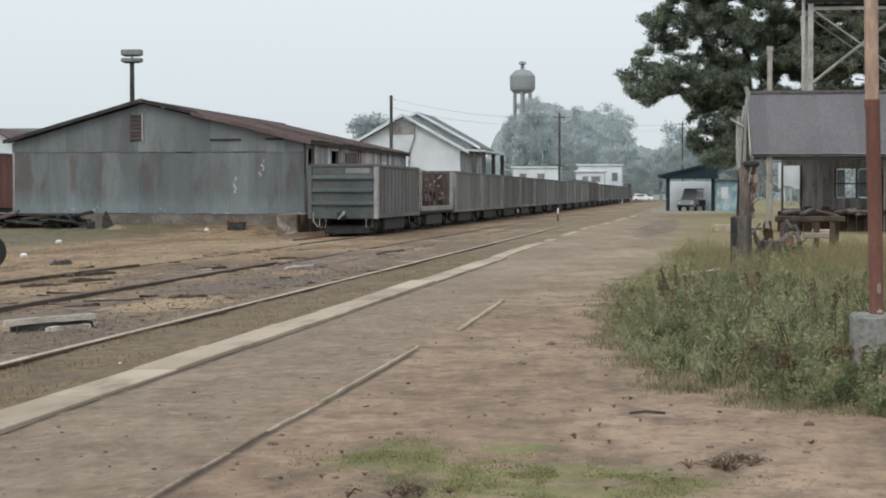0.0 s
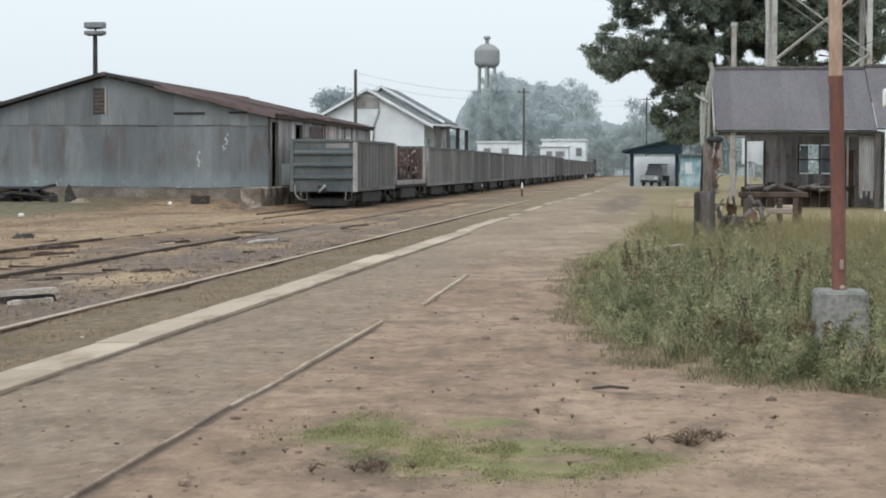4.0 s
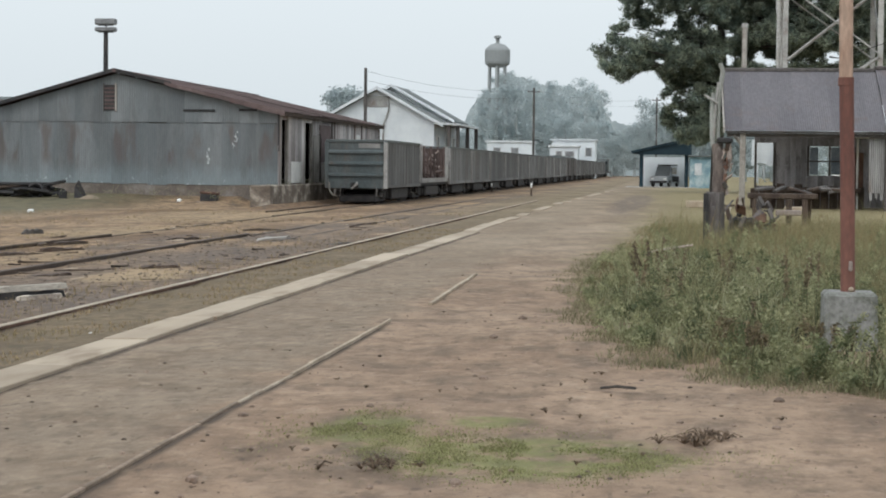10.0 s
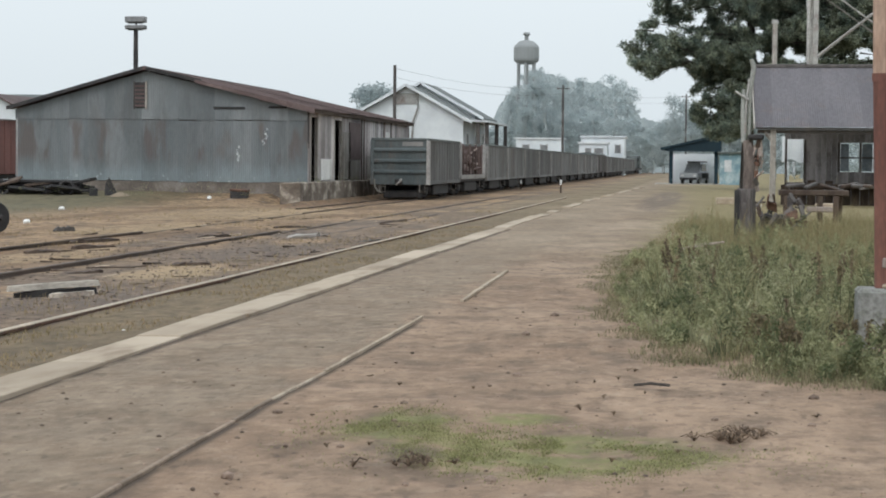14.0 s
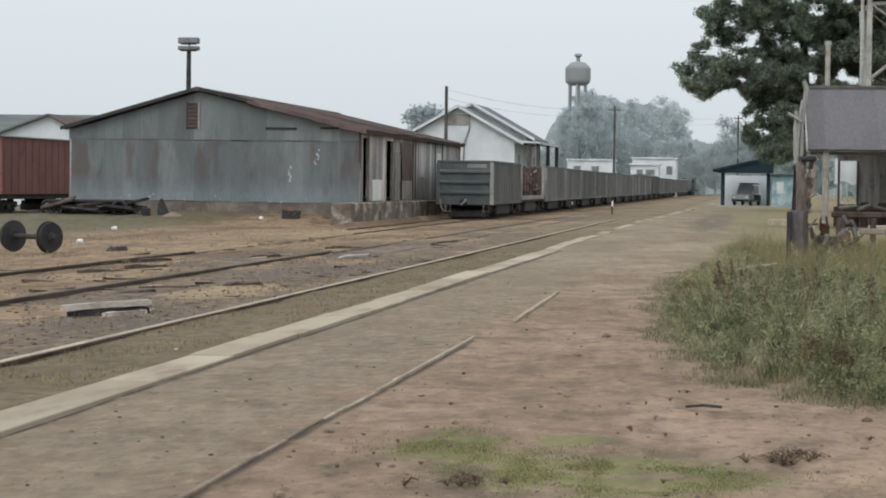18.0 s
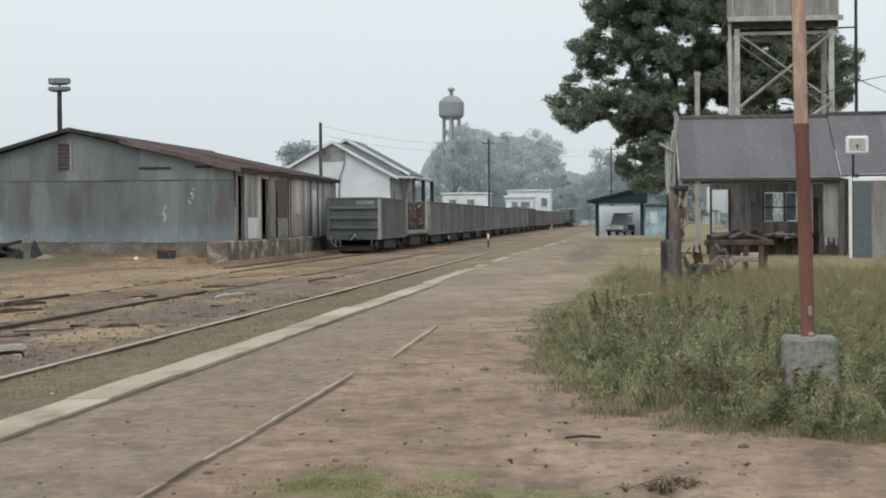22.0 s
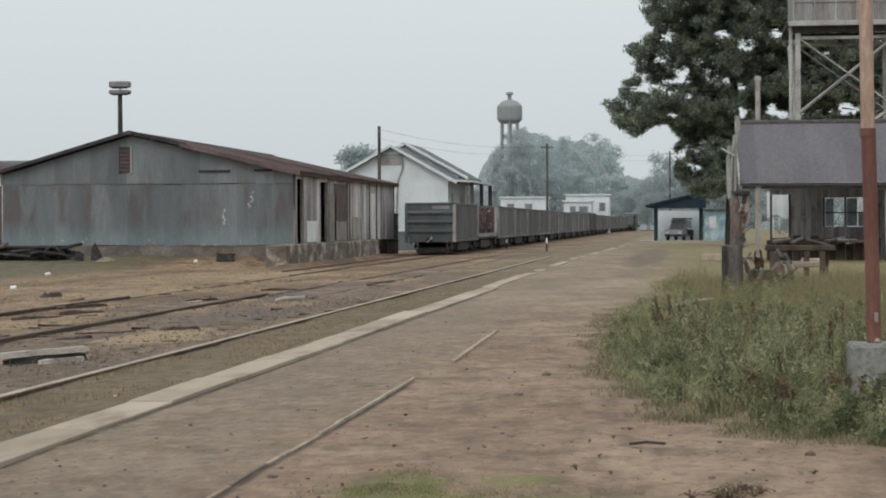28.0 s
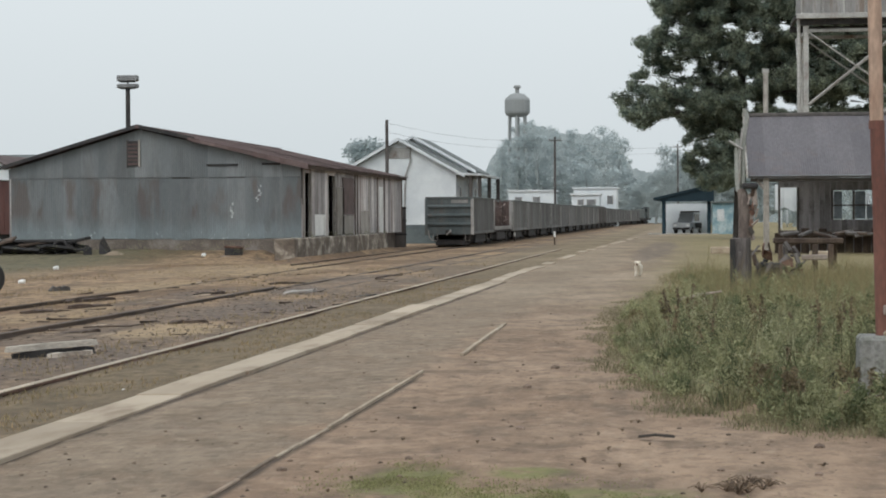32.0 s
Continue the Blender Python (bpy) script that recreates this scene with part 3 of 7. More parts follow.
    return n.finish(col, 0.95, 0.0, n.calc("ADD", n.calc("MULTIPLY", crumbs, 1.4), n.calc("MULTIPLY", grit, 0.25)), 0.03, 0.45)


def steps(*spans):
    out = []
    for a, b, s in spans:
        k = a
        while k < b - 1e-6:
            out.append(k)
            k += s
    return out + [spans[-1][1]]


gx = [-3000, -900, -300, -120] + steps((-60, -32, 4.0), (-32, -16, 0.8), (-16, 4, 0.25), (4, 16, 1.0)) + [40, 120, 300, 900, 3000]
gy = [-3000, -300, -60, -10] + steps((4, 9, 1.0), (9, 34, 0.22), (34, 60, 0.5), (60, 90, 0.7), (90, 160, 3.0)) + [200, 300, 450, 700, 1200, 3000]
gv = [(x, y, ground_z(x, y)) for y in gy for x in gx]
gw = len(gx)
gf = [(j * gw + i, j * gw + i + 1, (j + 1) * gw + i + 1, (j + 1) * gw + i) for j in range(len(gy) - 1) for i in range(gw - 1)]
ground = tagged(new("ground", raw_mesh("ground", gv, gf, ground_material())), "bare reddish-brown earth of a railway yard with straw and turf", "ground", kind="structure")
for poly in ground.data.polygons:
    poly.use_smooth = True

# ---------------------------------------------------------------- tracks
RAIL_SHAPE = [(-0.065, 0.0), (0.065, 0.0), (0.065, 0.012), (0.012, 0.03), (0.009, 0.10), (0.034, 0.112), (0.036, 0.135), (0.028, 0.146),
              (-0.028, 0.146), (-0.036, 0.135), (-0.034, 0.112), (-0.009, 0.10), (-0.012, 0.03), (-0.065, 0.012)]
sleeper_mesh = Geo().box(-1.2, 1.2, -0.11, 0.11, -0.10, 0.0, 0.02).mesh("sleeper", BROWN_WOOD)


def track(name, label, rails, sleepers, mat_=RAIL):
    """rails: x, top, from y, to y of each stretch that shows; sleepers: middle x, top, from y, to y."""
    tr = thing(name, label, "railway track", kind="structure")
    for x, zt, y0, y1 in rails:
        a = y0
        while a < y1:
            b = min(a + 12.0, y1)
            # siding rail: lit top and shaded flanks are put into two colours
            ob = part("rail", Geo().sweep(RAIL_SHAPE, a, b - 0.008, x, zt - 0.146), RUST if mat_ is RAIL_PALE else mat_, tr)
            if mat_ is RAIL_PALE:
                part("rail_head", Geo().box(x - 0.038, x + 0.038, a, b - 0.008, zt - 0.014, zt + 0.006, 0.006), mat_, ob, "worn rail head, painted pale for the light on its top")
            a = b
    xm, top, y, y1 = sleepers
    while y < y1:
        ob = part("sleeper", sleeper_mesh, None, tr)
        ob.matrix_basis = pose(xm + rng.uniform(-0.05, 0.05), y, top - 0.13 + rng.uniform(-0.03, 0.02), rng.uniform(-1, 1), rng.uniform(-1, 1), rng.uniform(-2, 2))
        y += rng.uniform(0.62, 0.78)
    return tr


track("railway_track", "half-buried siding with one worn rail showing beside the platform", [(-6.95, 0.03, 8, 104), (-8.42, -0.1, 30, 104)], (-7.7, 0.03, 8, 9), RAIL_PALE)
track("railway_track", "rusty rails half buried in cinders and straw", [(-10.33, 0.055, 14, 48), (-10.28, 0.012, 48, 122), (-9.02, -0.004, 44, 122)], (-9.7, -0.01, 14, 16))
main_line = track("railway_track", "running line of rusty rails on which the goods train moves", [(-13.36, 0.05, 30, 46.4), (-13.36, 0.0, 46.4, 66), (-13.36, 0.035, 66, 386), (-14.83, 0.035, 72, 386)], (-14.1, 0.03, 70, 74), RAIL_SUNK)



def bend(y):
    """How far the running line has swung to the east at that y."""
    d = max(0.0, y - 386.0)
    return 0.0035 * d * d if d < 18 else 1.134 + 0.126 * (d - 18)


for k in range(16):
    y = 386.0 + 6 * k
    for x in (-13.36, -14.83):
        part("rail", Geo().sweep(RAIL_SHAPE, 0.0, 6.03, 0.0, 0.035 - 0.146), RAIL_SUNK, main_line, at=(x + bend(y), y, 0, 0, 0, -math.degrees(math.atan((bend(y + 6) - bend(y)) / 6))))

# ---------------------------------------------------------------- platform edge
edge = thing("platform_edge", "row of pale worn concrete slabs along an old low platform", "platform edge", kind="structure")
y = 8.6
while y < 162:
    if y < 51.5:
        step, x0, x1, h = rng.uniform(2.6, 4.2), -5.465, -5.015, 0.04
    elif y < 53.2:
        y += 1.7
        continue
    else:
        off = max(0.0, y - 95) * 0.014
        step, x0, x1, h = rng.uniform(2.5, 3.5), -5.53 + off, -5.16 + off, 0.035
    if y > 66 and rng.random() < (0.3 if y < 105 else 0.5):
        y += step
        continue
    half = (x1 - x0) / 2
    slab = Geo().box(-half, half, 0, step - 0.006, -0.12, h, 0.008)
    ob = part("slab", slab, EDGE_STONE, edge)
    ob.matrix_basis = pose((x0 + x1) / 2 + rng.uniform(-0.03, 0.03), y, rng.uniform(-0.008, 0.008), rng.uniform(-0.2, 0.2), rng.uniform(-0.8, 0.8), rng.uniform(-0.35, 0.35))
    y += step
kerb = thing("kerb", "thin line of worn kerb stones sunk in earth, broken in the middle", "kerb", kind="structure")
y = 8.0
while y < 31.6:
    step = rng.uniform(0.8, 1.2)
    if 21.2 < y < 24.2:
        y += 0.7
        continue
    x = -3.08 + (0.12 - 0.019 * (y - 24.3) if y > 24 else 0.0) + 0.008 * math.sin(y * 0.9)
    wide_ = 0.026 if y > 24 else 0.016
    ob = part("kerb_stone", Geo().box(-wide_, wide_, 0, step - 0.008, -0.12, (0.026 if y > 15.5 else 0.016) + wide_ * 0.5, 0.006), KERB if y > 13.6 else KERB_EARTHY, kerb)
    ob.matrix_basis = pose(x, y, rng.uniform(-0.005, 0.003), rng.uniform(-0.2, 0.2), rng.uniform(-2, 2), rng.uniform(-0.35, 0.35))
    y += step

# ---------------------------------------------------------------- goods shed
SX0, SX1, SXA, SY0, SY1 = -29.85, -16.83, -23.95, 83.9, 113.7
FLOOR, EAVE, EAVE_WEST, RIDGE = 0.9, 4.02, 3.96, 5.65


def roof_z(x):
    return RIDGE - (x - SXA) / (SX1 - SXA) * (RIDGE - EAVE) if x > SXA else RIDGE - (SXA - x) / (SXA - SX0) * (RIDGE - EAVE_WEST)


def gable_material():
    """Dull zinc sheet with upright rust blotches half-way up and a chalky bloom above the footing."""
    n = Nodes("galvanised_gable")
    sep = n.t.nodes.new("ShaderNodeSeparateXYZ")
    n.put(sep.inputs[0], n.coords(True))
    z = sep.outputs[2]
    v = n.coords(stretch=(1.4, 1.4, 0.3))
    grain = n.noise(v, 14, 3.0)
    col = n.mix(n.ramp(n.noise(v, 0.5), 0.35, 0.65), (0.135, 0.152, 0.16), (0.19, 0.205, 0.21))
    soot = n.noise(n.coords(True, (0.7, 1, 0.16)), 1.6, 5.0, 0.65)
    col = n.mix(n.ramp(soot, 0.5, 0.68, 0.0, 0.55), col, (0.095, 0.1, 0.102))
    blotch = n.noise(n.coords(True, (1.0, 1, 0.26)), 1.15, 4.0, 0.55)
    band = n.calc("MULTIPLY", n.ramp(z, 1.5, 2.1), n.ramp(z, 3.3, 3.7, 1.0, 0.12))
    col = n.mix(n.calc("MULTIPLY", n.ramp(blotch, 0.48, 0.62, 0.0, 0.8), band), col, (0.118, 0.098, 0.09))
    ragged = n.calc("ADD", z, n.calc("MULTIPLY", n.noise(n.coords(True, (2.2, 1, 0.6)), 1.2, 5.0, 0.7), 1.3))
    col = n.mix(n.ramp(ragged, 1.7, 2.4, 0.6, 0.0), col, (0.205, 0.25, 0.265))
    chips = n.noise(n.coords(True, (1.5, 1, 1.5)), 3.4, 4.0, 0.7)
    col = n.mix(n.calc("MULTIPLY", n.ramp(chips, 0.6, 0.68), n.ramp(z, 1.05, 1.35, 0.8, 0.0)), col, (0.42, 0.46, 0.47))
    col = n.scale_colour(col, n.ramp(grain, 0.25, 0.75, 0.9, 1.1))
    rnd = n.t.nodes.new("ShaderNodeObjectInfo").outputs["Random"]
    col = n.scale_colour(col, n.ramp(rnd, 0.0, 1.0, 0.86, 1.12))
    return n.finish(col, n.ramp(grain, 0.3, 0.7, 0.55, 0.7), 0.0, grain, 0.005)


GABLE = gable_material()
shed = thing("goods_shed", "long corrugated-iron goods shed with rusty gabled roof and open doorways", "shed")
part("foundation", Geo().box(SX0, SX1 - 0.4, SY0 + 0.02, SY1, -0.3, FLOOR - 0.01, 0.03), DULL_FOOTING, shed)
part("foundation", Geo().box(SX1 - 0.39, -16.35, 80.2, 105.2, -0.3, FLOOR, 0.05), MOSSY, shed, "loading platform of stained concrete with pale patches")
n_sheet = 16
wide = (SX1 - SX0) / n_sheet
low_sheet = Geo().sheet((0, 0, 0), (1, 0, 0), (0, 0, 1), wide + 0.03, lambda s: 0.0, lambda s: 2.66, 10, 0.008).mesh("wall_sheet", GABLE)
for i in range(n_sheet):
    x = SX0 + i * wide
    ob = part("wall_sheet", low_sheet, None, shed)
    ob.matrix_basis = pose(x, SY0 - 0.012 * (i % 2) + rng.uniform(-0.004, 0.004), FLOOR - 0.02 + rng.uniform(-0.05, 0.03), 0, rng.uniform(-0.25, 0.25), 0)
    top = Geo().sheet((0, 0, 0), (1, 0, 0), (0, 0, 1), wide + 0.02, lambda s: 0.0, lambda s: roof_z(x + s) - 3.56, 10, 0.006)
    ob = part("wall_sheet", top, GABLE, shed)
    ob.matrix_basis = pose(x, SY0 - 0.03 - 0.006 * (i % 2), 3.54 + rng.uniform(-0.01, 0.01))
# gable vent: the shade in its opening is put in as a dark panel
vent_ = part("vent", Geo().box(-24.45, -23.98, SY0 - 0.09, SY0 - 0.05, 4.05, 5.15, 0.01), DARK_IRON, shed, "dark panel standing for a gable vent opening, with rusty slats")
part("vent_frame", Geo().box(-23.978, -23.9, SY0 - 0.12, SY0 - 0.045, 4.0, 5.2, 0.01), GREY_WOOD, vent_)
part("vent_frame", Geo().box(-24.5, -24.452, SY0 - 0.12, SY0 - 0.045, 4.0, 5.2, 0.01), DARK_WOOD, vent_)
for k in range(6):
    part("slat", Geo().box(-24.44, -23.99, SY0 - 0.11, SY0 - 0.092, 4.1 + k * 0.17, 4.18 + k * 0.17), RUST_ROOF, vent_)
# dark strips laid on the gable for the shaded slots under torn sheets
for x0, x1, z in ((-20.95, -19.55, 4.02), (-18.5, -17.7, 4.05)):
    part("loose_strip", Geo().box(x0, x1, SY0 - 0.09, SY0 - 0.05, z, z + 0.09, 0.01, Matrix.Rotation(radians(0.0), 4, "X")), DARK_IRON, shed)
# side wall with doorways
OPEN = [(84.7, 86.3), (90.3, 92.3)]
door_z = 3.72
y = SY0
k = 0
while y < SY1 - 0.05:
    w = min(0.81, SY1 - y)
    hole = next((o for o in OPEN if o[0] - 0.05 <= y < o[1]), None)
    if hole:
        w = hole[1] - y
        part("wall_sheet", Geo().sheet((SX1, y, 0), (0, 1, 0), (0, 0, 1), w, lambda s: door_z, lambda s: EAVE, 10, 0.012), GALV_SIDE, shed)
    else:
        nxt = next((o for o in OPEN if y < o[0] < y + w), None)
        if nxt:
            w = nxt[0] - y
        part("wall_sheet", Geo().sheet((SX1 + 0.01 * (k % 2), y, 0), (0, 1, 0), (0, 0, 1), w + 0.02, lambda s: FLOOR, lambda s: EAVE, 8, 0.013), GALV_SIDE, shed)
    y += w
    k += 1
for y0, y1 in OPEN:
    for yy in (y0, y1):
        part("door_post", Geo().box(SX1 - 0.13, SX1 + 0.02, yy - 0.1, yy + 0.1, FLOOR, door_z + 0.1, 0.012), GREY_WOOD, shed)
for y0, y1, z0, z1, mt, lab in ((86.9, 89.6, 0.95, 1.9, WHITE_PAINT, "pale boarded door leaf"), (92.5, 94.4, 0.95, 3.2, GREY_WOOD, "grey sliding door leaf"),
                                (94.0, 97.2, 1.9, 3.7, RUST_ROOF, "rusty sheet door leaf"), (93.9, 97.0, 0.95, 1.85, GREY_WOOD, ""), (99.2, 101.6, 0.95, 2.1, GREY_WOOD, ""),
                                (105.2, 106.6, 0.95, 3.4, WHITE_PAINT, "pale boarded door leaf")):
    part("door_leaf", Geo().box(SX1 + 0.026, SX1 + 0.05, y0, y1, z0, z1, 0.008), mt, shed, lab)
for yy in (97.6, 98.3, 101.9, 104.6, 107.0, 113.6):
    part("wall_post", Geo().box(SX1 + 0.024, SX1 + 0.06, yy - 0.09, yy + 0.09, FLOOR, EAVE - 0.1, 0.008), BROWN_WOOD if yy != 101.9 else GREY_WOOD, shed)
for yy, zz in ((84.25, 2.35), (84.05, 2.6)):
    part("wall_post", Geo().box(SX1 - 0.12, SX1 + 0.022, yy - 0.07, yy + 0.07, zz, EAVE - 0.05, 0.01), DARK_IRON, shed)
# walls that close the shed
part("back_wall", Geo().box(SX0 + 0.02, SX0 + 0.08, SY0, SY1, FLOOR, EAVE_WEST), GALV_SIDE, shed)
# unseen backing added to keep skylight out of the gaps between gable sheets
part("lining", Geo().add([(x, y, z) for y in (SY0 + 0.1, SY0 + 0.14) for x, z in ((SX0 + 0.1, FLOOR), (SX1 - 0.06, FLOOR), (SX1 - 0.06, EAVE), (SXA, RIDGE), (SX0 + 0.1, EAVE_WEST))],
                         [(0, 1, 2, 3, 4), (9, 8, 7, 6, 5), (0, 1, 6, 5), (1, 2, 7, 6), (2, 3, 8, 7), (3, 4, 9, 8), (4, 0, 5, 9)]), DARK_WOOD, shed)
part("back_wall", Geo().add([(SX0, SY1, FLOOR), (SX1, SY1, FLOOR), (SX1, SY1, EAVE), (SXA, SY1, RIDGE), (SX0, SY1, EAVE_WEST),
                             (SX0, SY1 + 0.06, FLOOR), (SX1, SY1 + 0.06, FLOOR), (SX1, SY1 + 0.06, EAVE), (SXA, SY1 + 0.06, RIDGE), (SX0, SY1 + 0.06, EAVE_WEST)],
                            [(0, 1, 2, 3, 4), (5, 6, 7, 8, 9), (0, 1, 6, 5), (1, 2, 7, 6), (2, 3, 8, 7), (3, 4, 9, 8), (4, 0, 5, 9)]), GALV_SIDE, shed)
# roof sheets
for side in (1, -1):
    xe = (SX1 + 0.35) if side > 0 else (SX0 - 0.3)
    run = Vector((xe - SXA, 0, ((EAVE if side > 0 else EAVE_WEST) - RIDGE) * (xe - SXA) / ((SX1 if side > 0 else SX0) - SXA)))
    length = run.length
    me = Geo().sheet((0, 0, 0), (0, 1, 0), run, 0.83, lambda s: 0.0, lambda s: length, 5, 0.018, 3).mesh("roof_sheet", RUST_ROOF)
    for i in range(38):
        yy = SY0 - 0.35 + i * 0.8
        ob = part("roof_sheet", me, None, shed)
        ob.matrix_basis = pose(SXA, yy, RIDGE + 0.10 + 0.012 * (i % 2) + rng.uniform(-0.01, 0.02), 0, rng.uniform(-0.3, 0.3), rng.uniform(-0.15, 0.15))
    # barge board on the gable
    a, b = Vector((SXA, SY0 - 0.38, RIDGE + 0.05)), Vector((xe, SY0 - 0.38, RIDGE + 0.05 + run.z))
    if side > 0:
        # the board has gone from the lower half; torn roof sheets hang over the gable there
        far_ = b
        b = a.lerp(b, 0.34)
        for k in range(9):
            p, q = a.lerp(far_, 0.3 + 0.078 * k), a.lerp(far_, 0.3 + 0.078 * (k + 1) + 0.006)
            dip0, dip1 = 0.02 + 0.012 * k + rng.uniform(0, 0.05), 0.03 + 0.012 * k + rng.uniform(0, 0.05)
            off = Vector((0, -0.03 - 0.012 * (k % 2), 0))
            part("torn_sheet", Geo().add([p + off + Vector((0, 0, 0.1)), q + off + Vector((0, 0, 0.1)), q + off - Vector((0, 0.02, dip1)), p + off - Vector((0, 0.02, dip0)),
                                          p + off + Vector((0, 0.012, 0.1)), q + off + Vector((0, 0.012, 0.1)), q + off + Vector((0, -0.008, -dip1)), p + off + Vector((0, -0.008, -dip0))],
                                         [(0, 1, 2, 3), (7, 6, 5, 4), (0, 1, 5, 4), (1, 2, 6, 5), (2, 3, 7, 6), (3, 0, 4, 7)]), RUST_ROOF, shed, "torn rusty roof sheet edge")
    up = Vector((0, 0, 1)) * 0.16
    th = Vector((0, 0.06, 0))
    part("barge_board", Geo().add([a, b, b + up, a + up, a + th, b + th, b + up + th, a + up + th],
                                  [(0, 1, 2, 3), (4, 5, 6, 7), (0, 1, 5, 4), (2, 3, 7, 6), (1, 2, 6, 5), (3, 0, 4, 7)]), DARK_IRON, shed)
part("eaves_board", Geo().box(SX1 + 0.22, SX1 + 0.27, SY0 - 0.3, SY1 + 0.3, EAVE - 0.14, EAVE + 0.04, 0.01), BROWN_WOOD, shed)
part("ridge_cap", Geo().tube([(SXA, SY0 - 0.4, RIDGE + 0.1), (SXA, SY1, RIDGE + 0.1)], 0.09, 8), RUST_ROOF, shed)
# chalky marks on the gable
for x, z, s, w_ in ((-19.86, 2.1, 0.34, 0.06), (-18.62, 2.95, 0.24, 0.05), (-18.74, 2.62, 0.16, 0.03)):
    g = Geo()
    for k in range(5):
        g.box(x + 0.05 * math.sin(k * 2.1) - w_ * (0.5 + 0.3 * (k % 2)), x + 0.06 * math.sin(k * 1.7) + w_ * (0.5 + 0.4 * ((k + 1) % 2)), SY0 - 0.05, SY0 - 0.036, z - s + k * s * 0.4, z - s + (k + 0.96) * s * 0.4)
    part("paint_mark", g, CHALK, shed, "chalky white paint smear")

# low wall and barrels behind the shed's far end
single("board_fence", Geo().box(-22.0, -15.9, 130.0, 130.08, -0.1, 1.25, 0.01), TEAL, "low teal painted board fence beside the shed", "fence")
bar = thing("water_butt", "dark upright tank at the far corner of the shed", "tank", at=(-17.2, 115.2, 0))
part("body", Geo().tube([(0, 0, -0.05), (0, 0, 2.35)], 0.42, 16), DARK_WOOD, bar)
for z in (0.7, 1.5, 2.25):
    part("hoop", Geo().tube([(0, 0, z), (0, 0, z + 0.1)], 0.45, 16), DARK_IRON, bar)

# ---------------------------------------------------------------- flood-light mast behind the shed
mast = thing("floodlight_mast", "tall dark mast with two rows of floodlights above the shed", "lamp mast", at=(-36.68, 126, 0))
part("pole", Geo().tube([(0, 0, -0.1), (0, 0, 10.4)], [0.2, 0.15], 12), DARK_IRON, mast)
for z, h in ((10.31, 0.28), (10.75, 0.4)):
    part("floodlight", Geo().box(-0.68, 0.68, -0.3, 0.3, z, z + h, 0.06), LAMP_GREY, mast)
    part("crossarm", Geo().box(-0.5, 0.5, -0.06, 0.06, z - 0.06, z - 0.003, 0.01), DARK_IRON, mast)
part("pole", Geo().box(-0.05, 0.05, 0.0, 0.1, 10.3, 11.1), DARK_IRON, mast)

# ---------------------------------------------------------------- goods train
TRACK_X = -14.1
RAIL_TOP = 0.035
PITCH = 12.9


def train_y(t):
    """Where the train's rear stands at t seconds: it draws away, slowly gathering speed."""
    return 78.3 + 0.9515 * t + 0.0053 * t * t


wheel = Geo()
half = [(-0.80, 0.10), (-0.799, 0.40), (-0.74, 0.40), (-0.735, 0.425), (-0.69, 0.425), (-0.689, 0.30), (-0.67, 0.12), (-0.60, 0.075)]
full = half + [(-x, r) for x, r in half[::-1]]
wheel.tube([(x, 0, 0) for x, r in full], [r for x, r in full], 20)
WHEEL_MESH = wheel.mesh("wheelset", DARK_IRON)


def add_bogie(wagon, y):
    bogie = part("bogie", Geo().box(-0.98, -0.86, -1.25, 1.25, 0.36, 0.58, 0.03).box(0.86, 0.98, -1.25, 1.25, 0.36, 0.58, 0.03).box(-0.95, 0.95, -0.22, 0.22, 0.42, 0.66, 0.03)
                 .box(-1.02, -0.84, -0.3, 0.3, 0.2, 0.5, 0.03).box(0.84, 1.02, -0.3, 0.3, 0.2, 0.5, 0.03), DARK_IRON, wagon, at=(0, y, 0))
    # dark block added inside the bogie for the black shade under the train
    part("bolster", Geo().box(-0.84, 0.84, -1.75, 1.3, 0.06, 0.41, 0.05), DARK_IRON, bogie)
    for yy in (-0.9, 0.9):
        part("wheelset", WHEEL_MESH, None, bogie, at=(0, yy, 0.42))
        for x in (-0.93, 0.93):
            part("axle_box", Geo().box(x - 0.11, x + 0.11, yy - 0.14, yy + 0.14, 0.28, 0.56, 0.03), DARK_IRON, bogie)
    return bogie


def under_frame(wagon, length):
    part("underframe", Geo().box(-1.28, -1.16, 0.15, length - 0.15, 0.72, 0.92, 0.02).box(1.16, 1.28, 0.15, length - 0.15, 0.72, 0.92, 0.02)
         .box(-0.25, 0.25, 0.2, length - 0.2, 0.68, 0.9, 0.02).box(-1.3, 1.3, 0.08, 0.28, 0.66, 0.94, 0.02).box(-1.3, 1.3, length - 0.28, length - 0.08, 0.66, 0.94, 0.02), DARK_IRON, wagon)
    # the box is added to fill in shade between bogies; tubes are brake gear
    part("brake_gear", Geo().box(-1.2, 1.2, 3.1, length - 3.1, 0.16, 0.7, 0.06).tube([(-1.0, length * 0.4, 0.5), (-1.0, length * 0.6, 0.5)], 0.12, 8)
         .tube([(1.0, length * 0.36, 0.52), (1.0, length * 0.64, 0.52)], 0.05, 6), DARK_IRON, wagon)
    add_bogie(wagon, 2.1)
    add_bogie(wagon, length - 2.1)
    for y, s in ((0.0, -1), (length, 1)):
        part("coupler", Geo().box(-0.12, 0.12, min(y, y + s * 0.38), max(y, y + s * 0.38), 0.70, 0.92, 0.04)
             .box(-0.17, 0.17, min(y + s * 0.3, y + s * 0.5), max(y + s * 0.3, y + s * 0.5), 0.66, 0.96, 0.04), DARK_IRON, wagon)


